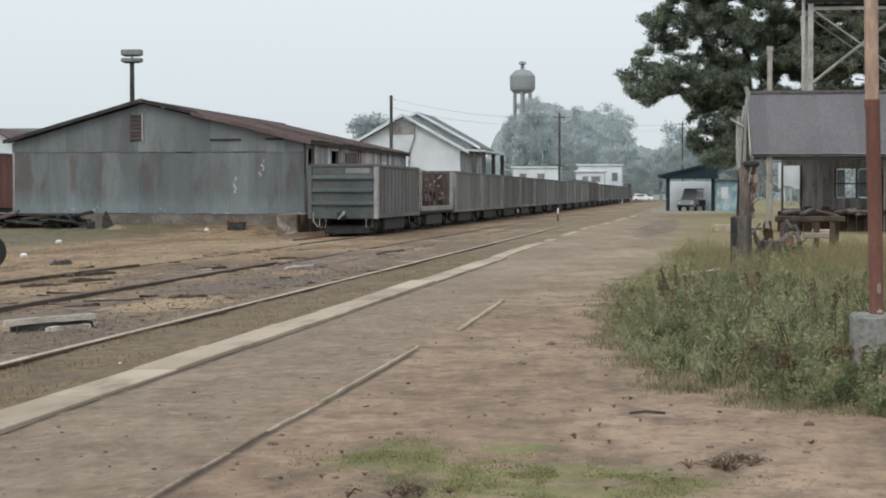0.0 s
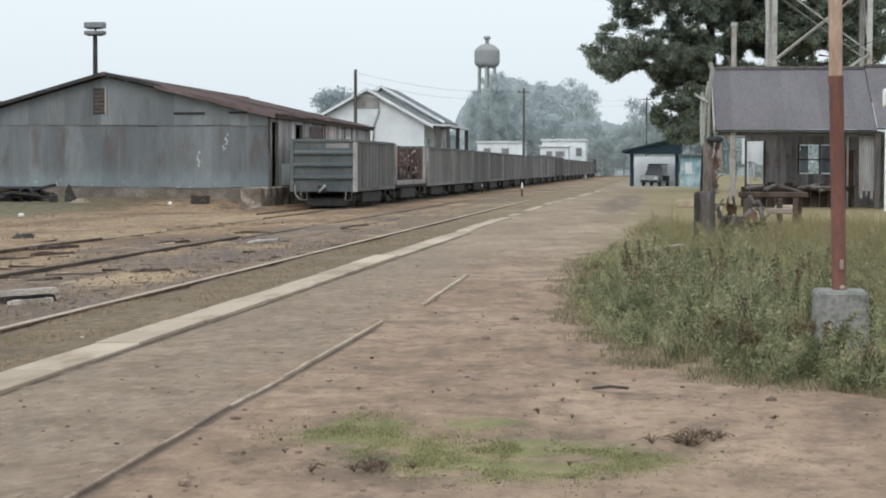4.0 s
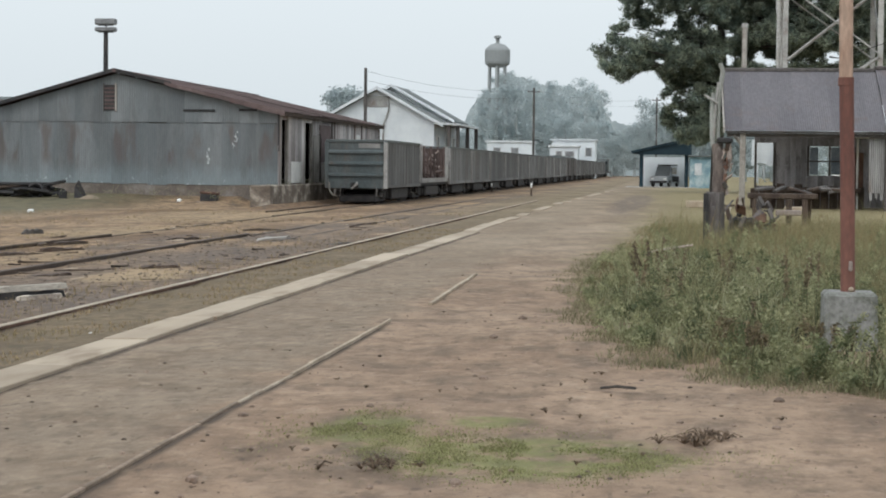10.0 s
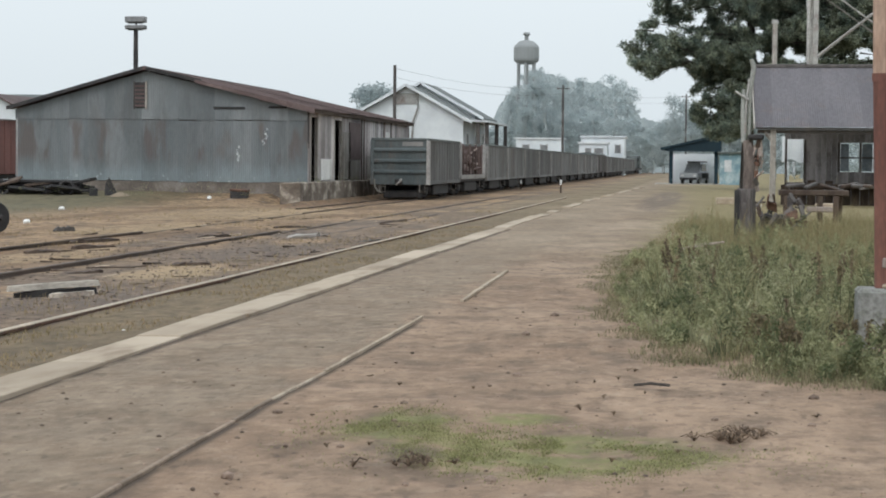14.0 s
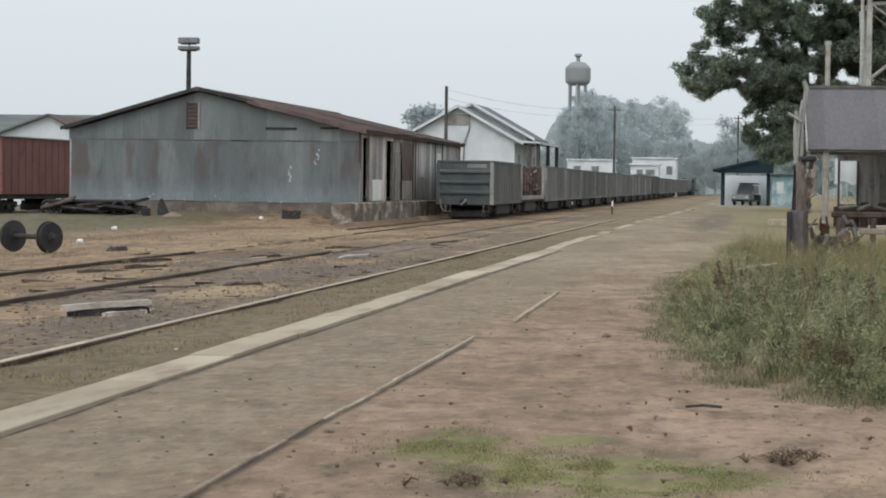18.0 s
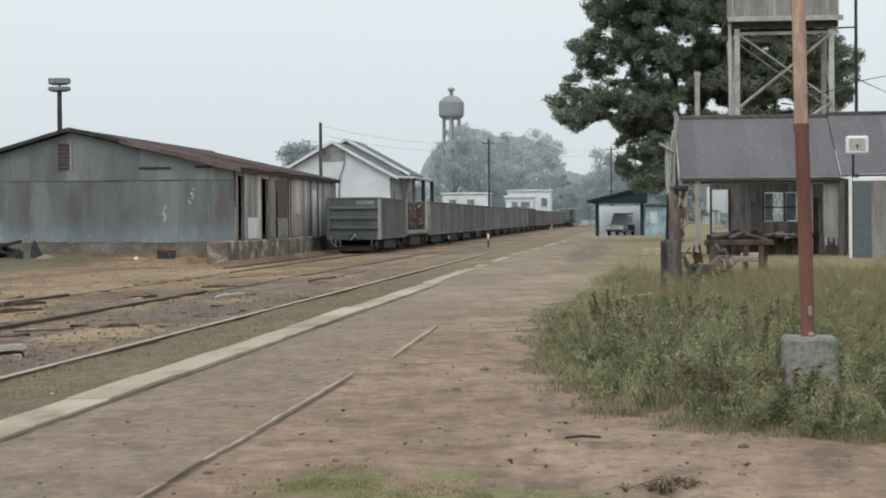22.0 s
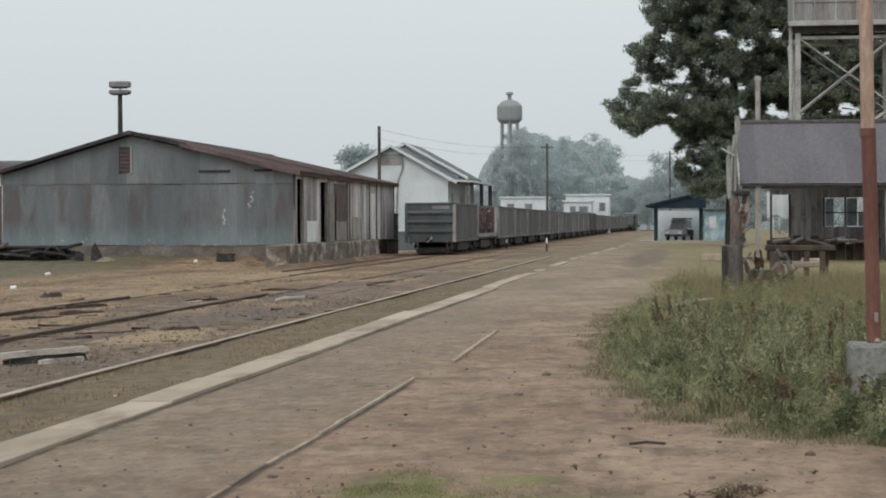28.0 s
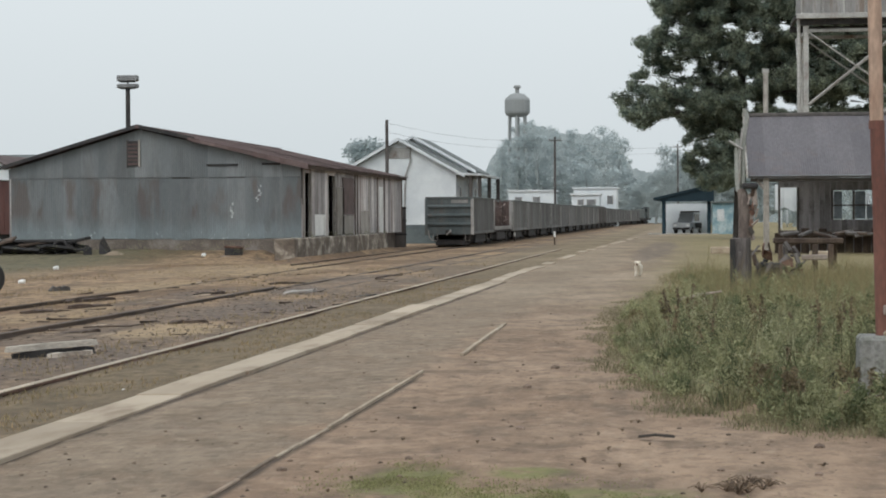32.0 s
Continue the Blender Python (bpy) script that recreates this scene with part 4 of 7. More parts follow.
def gondola(length, end_mat, side_mat, label):
    w = thing("gondola_wagon", label, "goods wagon", "wagons of the goods train")
    under_frame(w, length)
    part("floor", Geo().box(-1.28, 1.28, 0.1, length - 0.1, 0.925, 0.99), DARK_IRON, w)
    h0, h1 = 0.70, 2.86
    for s in (-1, 1):
        g = Geo().box(s * 1.34 - 0.025, s * 1.34 + 0.025, 0.06, length - 0.06, h0 + 0.1, h1 - 0.03)
        side = part("side_wall", g, side_mat, w)
        for i in range(1, 12):
            y = i * length / 12
            part("rib", Geo().box(s * 1.367 - (0.0 if s > 0 else 0.018), s * 1.367 + (0.018 if s > 0 else 0.0), y - 0.05, y + 0.05, h0 + 0.1, h1 - 0.1, 0.012), side_mat, side)
        part("sill", Geo().box(s * 1.367 - (0.0 if s > 0 else 0.05), s * 1.367 + (0.05 if s > 0 else 0.0), 0.1, length - 0.1, h0, h0 + 0.16, 0.012), side_mat, side)
        part("top_rail", Geo().box(s * 1.34 - 0.06, s * 1.34 + 0.085, 0.02, length - 0.02, h1 - 0.09, h1 + 0.03, 0.015), DARK_ROOF, side)
        for y in (0.0, length):
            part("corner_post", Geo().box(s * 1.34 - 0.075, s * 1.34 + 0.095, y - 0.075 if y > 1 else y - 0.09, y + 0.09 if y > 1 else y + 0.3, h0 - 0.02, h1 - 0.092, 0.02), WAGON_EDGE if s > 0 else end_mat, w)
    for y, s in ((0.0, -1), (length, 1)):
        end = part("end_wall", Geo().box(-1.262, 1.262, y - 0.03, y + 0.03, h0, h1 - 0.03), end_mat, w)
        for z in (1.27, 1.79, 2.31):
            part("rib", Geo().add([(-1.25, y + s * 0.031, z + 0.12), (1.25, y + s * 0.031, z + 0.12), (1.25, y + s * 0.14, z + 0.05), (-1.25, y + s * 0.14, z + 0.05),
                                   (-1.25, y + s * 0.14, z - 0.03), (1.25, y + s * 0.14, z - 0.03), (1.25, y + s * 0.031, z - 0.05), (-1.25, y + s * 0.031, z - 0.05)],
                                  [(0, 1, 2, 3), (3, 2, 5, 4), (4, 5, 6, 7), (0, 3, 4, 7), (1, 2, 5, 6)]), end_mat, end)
        part("top_rail", Geo().box(-1.27, 1.27, y - 0.07, y + 0.07, h1 - 0.09, h1 + 0.03, 0.015), DARK_ROOF, end)
        for x in (-0.95, 0.95):
            part("step_iron", Geo().tube([(x, y, 0.7), (x, y + s * 0.05, 0.35), (x + 0.25, y + s * 0.05, 0.35), (x + 0.25, y, 0.7)], 0.018, 6), GREY_WOOD, w)
    return w


WAGONS = []
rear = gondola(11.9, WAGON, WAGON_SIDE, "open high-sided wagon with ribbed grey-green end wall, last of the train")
part("number_plate", Geo().box(0.12, 1.1, -0.04, -0.034, 2.52, 2.72), WAGON_EDGE, rear, "pale painted panel, too worn to read")
part("brake_hose", Geo().tube([(0.12, -0.5, 0.98), (0.14, -0.54, 0.9), (0.02, -0.55, 0.8), (-0.1, -0.52, 0.68)], [0.05, 0.07, 0.04, 0.05], 8), WAGON_EDGE, rear, "pale coupling hose and cock")
for s, y in ((-1, 0.0),):
    part("hand_brake", Geo().tube([(-1.2, -0.1, 0.95), (-1.15, -0.18, 0.55), (-0.98, -0.2, 0.36)], 0.035, 6), GREY_WOOD, rear)
WAGONS.append((rear, 0.0))

# second wagon: a flat with stakes, loaded with scrap
flat = thing("stake_wagon", "low-sided flat wagon with pale floor beam and end stakes", "goods wagon", "wagons of the goods train")
under_frame(flat, 12.0)
part("floor", Geo().box(-1.32, 1.32, 0.05, 11.95, 0.95, 1.08, 0.02), GREY_WOOD, flat, "pale boarded floor")
part("side_beam", Geo().box(1.325, 1.38, 0.05, 11.95, 0.86, 1.1, 0.012), WAGON_EDGE, flat)
part("side_beam", Geo().box(-1.38, -1.325, 0.05, 11.95, 0.86, 1.1, 0.012), WAGON_EDGE, flat)
for y in (0.12, 11.88):
    part("end_wall", Geo().box(-1.3, 1.3, y - 0.05, y + 0.05, 1.08, 2.75, 0.015), LOAD_RED, flat)
    for x in (-1.3, 1.3):
        part("corner_post", Geo().box(x - 0.08, x + 0.08, y - 0.1, y + 0.1, 0.9, 2.85, 0.015), WAGON_EDGE, flat)
for i in range(1, 8):
    for x in (-1.3, 1.3):
        part("stake", Geo().box(x - 0.05, x + 0.05, i * 1.5 - 0.06, i * 1.5 + 0.06, 1.0, 2.5 + 0.3 * (i % 2), 0.012), LOAD_RED, flat)
WAGONS.append((flat, PITCH))
load = thing("scrap_load", "heap of red-brown scrap iron and pale boards on the flat wagon", "scrap load")
for i in range(54):
    x, y, z = rng.uniform(-0.95, 1.1), rng.uniform(0.6, 11.4), rng.uniform(1.1, 2.3)
    m = pose(x, y, z, rng.uniform(-40, 40), rng.uniform(-30, 30), rng.uniform(0, 180))
    if i % 3 == 0:
        ring = [Vector((math.cos(a) * 0.36, math.sin(a) * 0.36, 0)) for a in [2 * math.pi * k / 12 for k in range(13)]]
        part("wheel_rim", Geo().tube([m @ p for p in ring], 0.09, 6), LOAD_RED, load)
    elif i % 3 == 1:
        part("scrap_plate", Geo().box(-rng.uniform(0.3, 0.7), rng.uniform(0.3, 0.7), -0.3, 0.3, -0.04, 0.06, 0.01, m), LOAD_RED, load)
    else:
        part("board", Geo().box(-0.09, 0.09, -rng.uniform(0.2, 0.6), rng.uniform(0.2, 0.6), -0.03, 0.04, 0.01, m), LOAD_PALE if i % 2 else LOAD_RED, load)
part("scrap_pile", Geo().box(-1.1, 1.1, 0.5, 11.5, 1.085, 1.7, 0.3).box(-0.8, 0.8, 1.2, 10.6, 1.6, 2.2, 0.3), LOAD_RED, load)
WAGONS.append((load, PITCH))

plain = gondola(12.3, WAGON, WAGON_SIDE, "open high-sided wagon with streaked grey-brown ribbed sides")
WAGONS.append((plain, 2 * PITCH))
for k in range(3, 23):
    if k in (12, 13):
        continue
    WAGONS.append((copy_thing(plain, Matrix()), k * PITCH))
van = thing("covered_wagon", "dark covered wagon with a rounded roof among the open wagons", "goods wagon", "wagons of the goods train")
under_frame(van, 12.2)
part("body", Geo().box(-1.35, 1.35, 0.05, 12.15, 0.72, 3.0, 0.05), DARK_WOOD, van)
part("roof", Geo().add([(x, y, z) for y in (0.0, 12.2) for x, z in ((-1.4, 3.0), (-0.9, 3.2), (0, 3.28), (0.9, 3.2), (1.4, 3.0))],
                       [(0, 1, 6, 5), (1, 2, 7, 6), (2, 3, 8, 7), (3, 4, 9, 8), (0, 1, 2, 3, 4), (5, 6, 7, 8, 9), (0, 4, 9, 5)]), DARK_ROOF, van)
part("door", Geo().box(1.352, 1.42, 5.0, 7.2, 0.8, 2.8, 0.02), DARK_WOOD, van)
WAGONS.append((van, 12 * PITCH))
WAGONS.append((copy_thing(van, Matrix()), 13 * PITCH))
loco = thing("diesel_locomotive", "dark long-hooded diesel locomotive at the train's head", "locomotive")
part("frame", Geo().box(-1.4, 1.4, 0.2, 15.5, 0.8, 1.15, 0.05), DARK_IRON, loco)
part("hood", Geo().box(-0.85, 0.85, 0.8, 10.6, 1.152, 3.2, 0.15), DARK_ROOF, loco)
cab = part("cab", Geo().box(-1.35, 1.35, 10.7, 13.2, 1.152, 3.6, 0.12), DARK_ROOF, loco)
for x in (-0.75, 0.75):
    part("window", Geo().box(x - 0.4, x + 0.4, 10.66, 10.69, 2.6, 3.2, 0.0), GLASS_DARK, cab)
part("short_hood", Geo().box(-0.85, 0.85, 13.3, 15.1, 1.152, 2.5, 0.15), DARK_ROOF, loco)
part("fuel_tank", Geo().box(-1.1, 1.1, 6.2, 9.4, 0.3, 0.79, 0.1), DARK_IRON, loco)
for y in (3.0, 12.4):
    add_bogie(loco, y)
WAGONS.append((loco, 23 * PITCH))

# ---------------------------------------------------------------- west side of the yard
car = thing("red_van_wagon", "oxide-red covered railway wagon standing beside the shed", "goods wagon", at=(-38.85, 95.2, 0))
part("end_wall", Geo().box(-1.45, 1.45, 0.0, 0.08, 0.95, 3.88, 0.03), BOXCAR, car)
for x in (-0.72, 0.0, 0.72):
    part("rib", Geo().box(x - 0.025, x + 0.025, -0.03, -0.003, 1.0, 3.8, 0.01), BOXCAR, car)
for s in (-1, 1):
    side = part("side_wall", Geo().box(s * 1.41 - 0.04, s * 1.41 + 0.04, 0.085, 12.4, 0.95, 3.88, 0.01), BOXCAR, car)
    for i in range(13):
        part("rib", Geo().box(s * 1.455 - 0.0, s * 1.455 + s * 0.02, 0.3 + i * 0.98, 0.36 + i * 0.98, 1.0, 3.84), BOXCAR, side)
part("end_wall", Geo().box(-1.45, 1.45, 12.41, 12.48, 0.95, 3.88, 0.03), BOXCAR, car)
part("roof", Geo().add([(x, y, z) for y in (-0.1, 12.6) for x, z in ((-1.55, 3.88), (-0.9, 3.97), (0, 4.0), (0.9, 3.97), (1.55, 3.88))],
                       [(0, 1, 6, 5), (1, 2, 7, 6), (2, 3, 8, 7), (3, 4, 9, 8), (0, 1, 2, 3, 4), (5, 6, 7, 8, 9), (0, 4, 9, 5)]), DARK_WOOD, car)
part("underframe", Geo().box(-1.3, 1.3, 0.1, 12.3, 0.7, 0.94, 0.03), DARK_IRON, car)
part("headstock", Geo().box(-1.3, 1.3, -0.02, 0.1, 0.66, 0.94, 0.02), DARK_IRON, car)
part("step_board", Geo().box(-0.35, 0.75, -0.14, -0.05, 0.55, 0.82, 0.02), WHITE_PAINT, car, "pale board hanging under the end")
part("handrail", Geo().tube([(1.25, -0.06, 0.35), (1.25, -0.06, 0.95)], 0.05, 6), WHITE_PAINT, car)
add_bogie(car, 2.1)
add_bogie(car, 10.2)

axle = thing("wheelset", "loose rusty railway wheelset lying in the grass", "railway wheels", at=(-17.19, 45.6, 0.36, 0, 0, -30))
for x, s in ((-0.7, 1), (0.7, -1)):
    part("wheel", Geo().tube([(x - s * 0.07, 0, 0), (x - s * 0.06, 0, 0), (x + s * 0.02, 0, 0), (x + s * 0.03, 0, 0), (x + s * 0.065, 0, 0), (x + s * 0.07, 0, 0)],
                             [0.33, 0.355, 0.355, 0.385, 0.385, 0.37], 24), DARK_IRON, axle)
    part("hub", Geo().tube([(x - 0.12, 0, 0), (x + 0.12, 0, 0)], 0.12, 12), DARK_IRON, axle)
part("axle", Geo().tube([(-0.95, 0, 0), (0.95, 0, 0)], 0.065, 12), DARK_IRON, axle)

out = thing("storage_building", "white-gabled store with a rusty tin roof behind the red wagon", "building", at=(-48.2, 130, 0))
part("wall", Geo().add([(-4.5, 0, -0.1), (2.8, 0, -0.1), (2.8, 0, 4.9), (0.5, 0, 6.1), (-4.5, 0, 4.3), (-4.5, 18, -0.1), (2.8, 18, -0.1), (2.8, 18, 4.9), (0.5, 18, 6.1), (-4.5, 18, 4.3)],
                       [(0, 1, 2, 3, 4), (5, 6, 7, 8, 9), (0, 1, 6, 5), (1, 2, 7, 6), (2, 3, 8, 7), (3, 4, 9, 8), (4, 0, 5, 9)]), WHITE_WALL, out)
for a, b, mt in (((0.5, 6.12), (3.1, 4.76), RUST_ROOF), ((0.5, 6.12), (-4.9, 4.15), DARK_ROOF)):
    part("roof", Geo().add([(a[0], -0.4, a[1]), (b[0], -0.4, b[1]), (b[0], 18.4, b[1]), (a[0], 18.4, a[1]),
                            (a[0], -0.4, a[1] + 0.12), (b[0], -0.4, b[1] + 0.12), (b[0], 18.4, b[1] + 0.12), (a[0], 18.4, a[1] + 0.12)],
                           [(0, 1, 2, 3), (4, 5, 6, 7), (0, 1, 5, 4), (2, 3, 7, 6), (1, 2, 6, 5), (3, 0, 4, 7)]), mt, out)
big = thing("storage_building", "long store with a pale tin roof behind the red wagon", "building", at=(-58, 150, 0))
part("wall", Geo().box(-14, 8, 0, 20, -0.1, 4.8), WHITE_WALL, big)
part("roof", Geo().add([(-14.5, -0.5, 4.8), (10, -0.5, 4.8), (10, 20.5, 4.8), (-14.5, 20.5, 4.8), (-14.5, 10, 7.2), (10, 10, 7.2)],
                       [(0, 1, 5, 4), (3, 2, 5, 4), (0, 3, 4), (1, 2, 5), (0, 1, 2, 3)]), DARK_ROOF, big)

# scrap and litter along the shed
heap = thing("scrap_heap", "low dark heap of scrap sheet and timber against the shed", "scrap heap", at=(-27.4, 80.2, 0.45))
for i in range(16):
    m = pose(rng.uniform(-1.6, 1.6), rng.uniform(-0.5, 0.8), rng.uniform(0.0, 0.4), rng.uniform(-14, 14), rng.uniform(-14, 14), rng.uniform(-40, 40))
    part("scrap_plate", Geo().box(-rng.uniform(0.3, 0.9), rng.uniform(0.3, 0.9), -0.35, 0.35, -0.05, 0.06, 0.02, m), DARK_IRON if i % 4 else BROWN_WOOD, heap)
part("scrap_plate", Geo().box(-1.75, 1.6, -0.2, 0.9, -0.1, 0.36, 0.12), DARK_IRON, heap)
part("flat_bed", Geo().box(-1.5, 1.4, -0.3, 0.9, 0.34, 0.46, 0.03), DARK_IRON, heap)
for x in (-1.9, -1.6, 1.2):
    part("wheel_rim", Geo().tube([(x + 0.3 * math.cos(a), -0.4, 0.12 + 0.3 * math.sin(a)) for a in [math.pi * k / 6 for k in range(13)]], 0.07, 6), DARK_IRON, heap)
stump = thing("broken_sheet", "black crumpled sheet standing on a pale sand heap", "scrap", at=(-24.2, 79.6, 0.3))
part("sheet", Geo().add([(-0.3, 0, -0.1), (0.25, 0.1, -0.1), (0.1, 0.05, 0.35), (-0.1, 0, 0.75), (-0.3, 0.1, 0.45), (-0.3, 0.12, -0.1), (0.25, 0.2, -0.1), (0.1, 0.15, 0.3), (-0.1, 0.1, 0.7), (-0.3, 0.2, 0.4)],
                        [(0, 1, 2, 3, 4), (5, 6, 7, 8, 9), (0, 1, 6, 5), (1, 2, 7, 6), (2, 3, 8, 7), (3, 4, 9, 8), (4, 0, 5, 9)]), DARK_IRON, stump)
part("sheet", Geo().box(-0.9, -0.55, -0.2, -0.1, -0.15, 0.3, 0.03), DARK_IRON, stump)
sand = []
for j in range(7):
    for i in range(9):
        sand.append((-0.1 + i * 0.12, -0.4 + j * 0.14, 0.2 * math.sin(math.pi * i / 8) * math.sin(math.pi * j / 6) - 0.06))
part("sand", raw_mesh("sand", sand, [(j * 9 + i, j * 9 + i + 1, (j + 1) * 9 + i + 1, (j + 1) * 9 + i) for j in range(6) for i in range(8)],
                      surface("pale_sand", (0.24, 0.19, 0.135), (0.3, 0.24, 0.175), 3, 40, 0.95)), None, stump)
drum = thing("rusty_box", "dark rusted iron box lying before the shed", "iron box", at=(-19.35, 82.0, 0.12, 0, 4, 8))
part("body", Geo().box(-0.38, 0.36, -0.3, 0.3, 0.0, 0.42, 0.06), DARK_IRON, drum)
part("rim", Geo().box(-0.42, 0.4, -0.34, 0.34, 0.36, 0.46, 0.04), RUST, drum)
single("board", Geo().box(-0.5, 1.1, -0.2, 0.2, 0.0, 0.08, 0.02), LOAD_PALE, "pale board lying on the ground before the shed", "board", at=(-19.2, 81.3, 0.07, 0, 3, -4))
LITTER = [(-18.4, 52.6, 0.1), (-22.3, 67.4, 0.11), (-20.45, 81.2, 0.12), (-5.9, 19.8, 0.02)]
for x, y, s in LITTER:
    g = Geo().box(-s, s, -s * 0.7, s * 0.7, 0, s * 1.3, s * 0.45)
    g.v = [(p[0] + 0.25 * s * noise.noise((p[0] * 9, p[1] * 9, p[2] * 9)), p[1], p[2] + 0.3 * s * noise.noise((p[0] * 7, 3, p[1] * 7))) for p in g.v]
    single("litter_bag", g, WHITE_PAINT, "crumpled white plastic litter lying on the ground", "litter", "litter in the yard", at=(x, y, ground_z(x, y) - 0.02, 0, 0, rng.uniform(0, 90)))

def rough_beam(length, half_w, high):
    """A rotten beam: six cross-sections of uneven width and height, split at the ends."""
    g, k = Geo(), 7
    for i in range(k + 1):
        x = length * (i / k - 0.5)
        end = 0.55 if i in (0, k) else 1.0
        w0, w1 = half_w * end * rng.uniform(0.7, 1.2), half_w * end * rng.uniform(0.7, 1.2)
        t0, t1 = high * end * rng.uniform(0.55, 1.15), high * end * rng.uniform(0.55, 1.15)
        bend = 0.03 * math.sin(i * 1.3 + length * 7)
        g.v += [(x, -w0 + bend, -0.06), (x + rng.uniform(-0.03, 0.03), -w0 * 0.9 + bend, t0), (x + rng.uniform(-0.03, 0.03), w1 * 0.9 + bend, t1), (x, w1 + bend, -0.06)]
    for i in range(k):
        p, q = 4 * i, 4 * i + 4
        g.f += [(p + j, p + (j + 1) % 4, q + (j + 1) % 4, q + j) for j in range(4)]
    g.f += [(0, 1, 2, 3), (4 * k + 3, 4 * k + 2, 4 * k + 1, 4 * k)]
    return g


# timbers between the rails
plank = thing("old_sleeper", "silver-grey weathered sleeper lying loose beside the rail", "timber", "loose timbers", at=(-8.25, 24.65, 0.03, 0, -1.5, 50))
part("beam", rough_beam(1.35, 0.06, 0.02), WHITE_TIMBER, plank, "bleached upper beam", at=(0, 0.03, 0.115))
# the plank's shadow, built as a black beam
part("beam", rough_beam(1.2, 0.045, 0.05), DARK_IRON, plank, "black beam standing for the shadow under the plank", at=(0.03, 0.03, 0.0))
part("beam", rough_beam(0.7, 0.05, 0.02), PALE_TIMBER, plank, at=(0.1, -0.24, 0))
for x, y, a, l, h, mt in ((-12.3, 36.5, 70, 0.9, 0.1, BROWN_WOOD), (-13.0, 41.5, 75, 1.1, 0.12, BROWN_WOOD), (-12.0, 38.3, 68, 0.75, 0.13, BROWN_WOOD), (-9.6, 30.0, 62, 0.5, 0.1, BROWN_WOOD),
                          (-8.8, 26.8, 70, 0.7, 0.1, DARK_WOOD), (-8.5, 32.5, 40, 0.45, 0.09, BROWN_WOOD), (-15.5, 47.0, 50, 0.35, 0.22, DARK_WOOD), (-11.2, 45.0, 60, 0.6, 0.12, BROWN_WOOD),
                          (-9.3, 46.0, 70, 0.9, 0.1, GREY_WOOD), (-10.8, 52.0, 75, 1.2, 0.1, BROWN_WOOD), (-9.0, 58.0, 80, 1.4, 0.09, BROWN_WOOD), (-7.4, 44.0, 80, 0.8, 0.07, DARK_WOOD)):
    single("timber", rough_beam(l * 1.7, 0.085, h * 0.55), mt, "dark rotten timber half sunk between the rails", "timber", "loose timbers", at=(x, y, ground_z(x, y), rng.uniform(-4, 4), rng.uniform(-3, 3), a))

# ---------------------------------------------------------------- beyond the train
house = thing("station_house", "white gabled station house with dark tin roof and verandah", "house", at=(-24.55, 165, 0))
hw = 4.8


def gable_block(y0, y1, top):
    """Walls with a gable at each end, and the two roof planes over them."""
    ez = top - 0.15 - 0.56 * hw
    part("wall", Geo().add([(x, y, z) for y in (y0, y1) for x, z in ((-hw, -0.1), (hw, -0.1), (hw, ez), (0, top - 0.15), (-hw, ez))],
                           [(0, 1, 2, 3, 4), (5, 6, 7, 8, 9), (0, 1, 6, 5), (1, 2, 7, 6), (2, 3, 8, 7), (3, 4, 9, 8), (4, 0, 5, 9)]), WHITE_WALL, house)
    for s in (-1, 1):
        tip = s * (hw + 0.8)
        low = top - 0.56 * (hw + 0.8)
        part("roof", Geo().add([(x, y, z + dz) for dz in (-0.07, 0.07) for x, y, z in ((0, y0 - 0.5, top), (tip, y0 - 0.5, low), (tip, y1 + 0.4, low), (0, y1 + 0.4, top))],
                               [(0, 1, 2, 3), (4, 5, 6, 7), (0, 1, 5, 4), (2, 3, 7, 6), (1, 2, 6, 5), (3, 0, 4, 7)]), DARK_ROOF, house)
        part("barge_board", Geo().add([(x, y, z) for y in (y0 - 0.57, y0 - 0.51) for x, z in ((0, top - 0.12), (tip, low - 0.12), (tip, low + 0.14), (0, top + 0.14))],
                                      [(0, 1, 2, 3), (4, 5, 6, 7), (0, 1, 5, 4), (2, 3, 7, 6), (1, 2, 6, 5), (3, 0, 4, 7)]), WHITE_WALL, house)


gable_block(0.0, 8.0, 8.3)
gable_block(8.6, 19.5, 8.85)
part("vent_panel", Geo().box(-1.2, 0.85, -0.06, -0.004, 6.7, 7.62, 0.02), STEEL_GREY, house, "grey panel high in the gable")
part("downpipe", Geo().tube([(0.95, -0.1, 7.6), (0.95, -0.1, 6.4), (0.55, -0.1, 5.3), (0.4, -0.1, 2.0)], 0.07, 6), STEEL_GREY, house)
part("verandah_roof", Geo().add([(hw + 0.02, -0.45, 5.3), (7.0, -0.45, 5.2), (7.0, 16, 5.2), (hw + 0.02, 16, 5.3), (hw + 0.02, -0.45, 5.46), (7.0, -0.45, 5.36), (7.0, 16, 5.36), (hw + 0.02, 16, 5.46)],
                                      [(0, 1, 2, 3), (4, 5, 6, 7), (0, 1, 5, 4), (2, 3, 7, 6), (1, 2, 6, 5), (3, 0, 4, 7)]), TIN_ROOF, house)
for x, y in ((6.05, 0.0), (6.8, 0.0), (6.8, 8.0), (6.8, 15.8)):
    part("verandah_post", Geo().box(x - 0.16, x + 0.16, y - 0.12, y + 0.12, -0.1, 5.2, 0.03), DARK_WOOD, house)
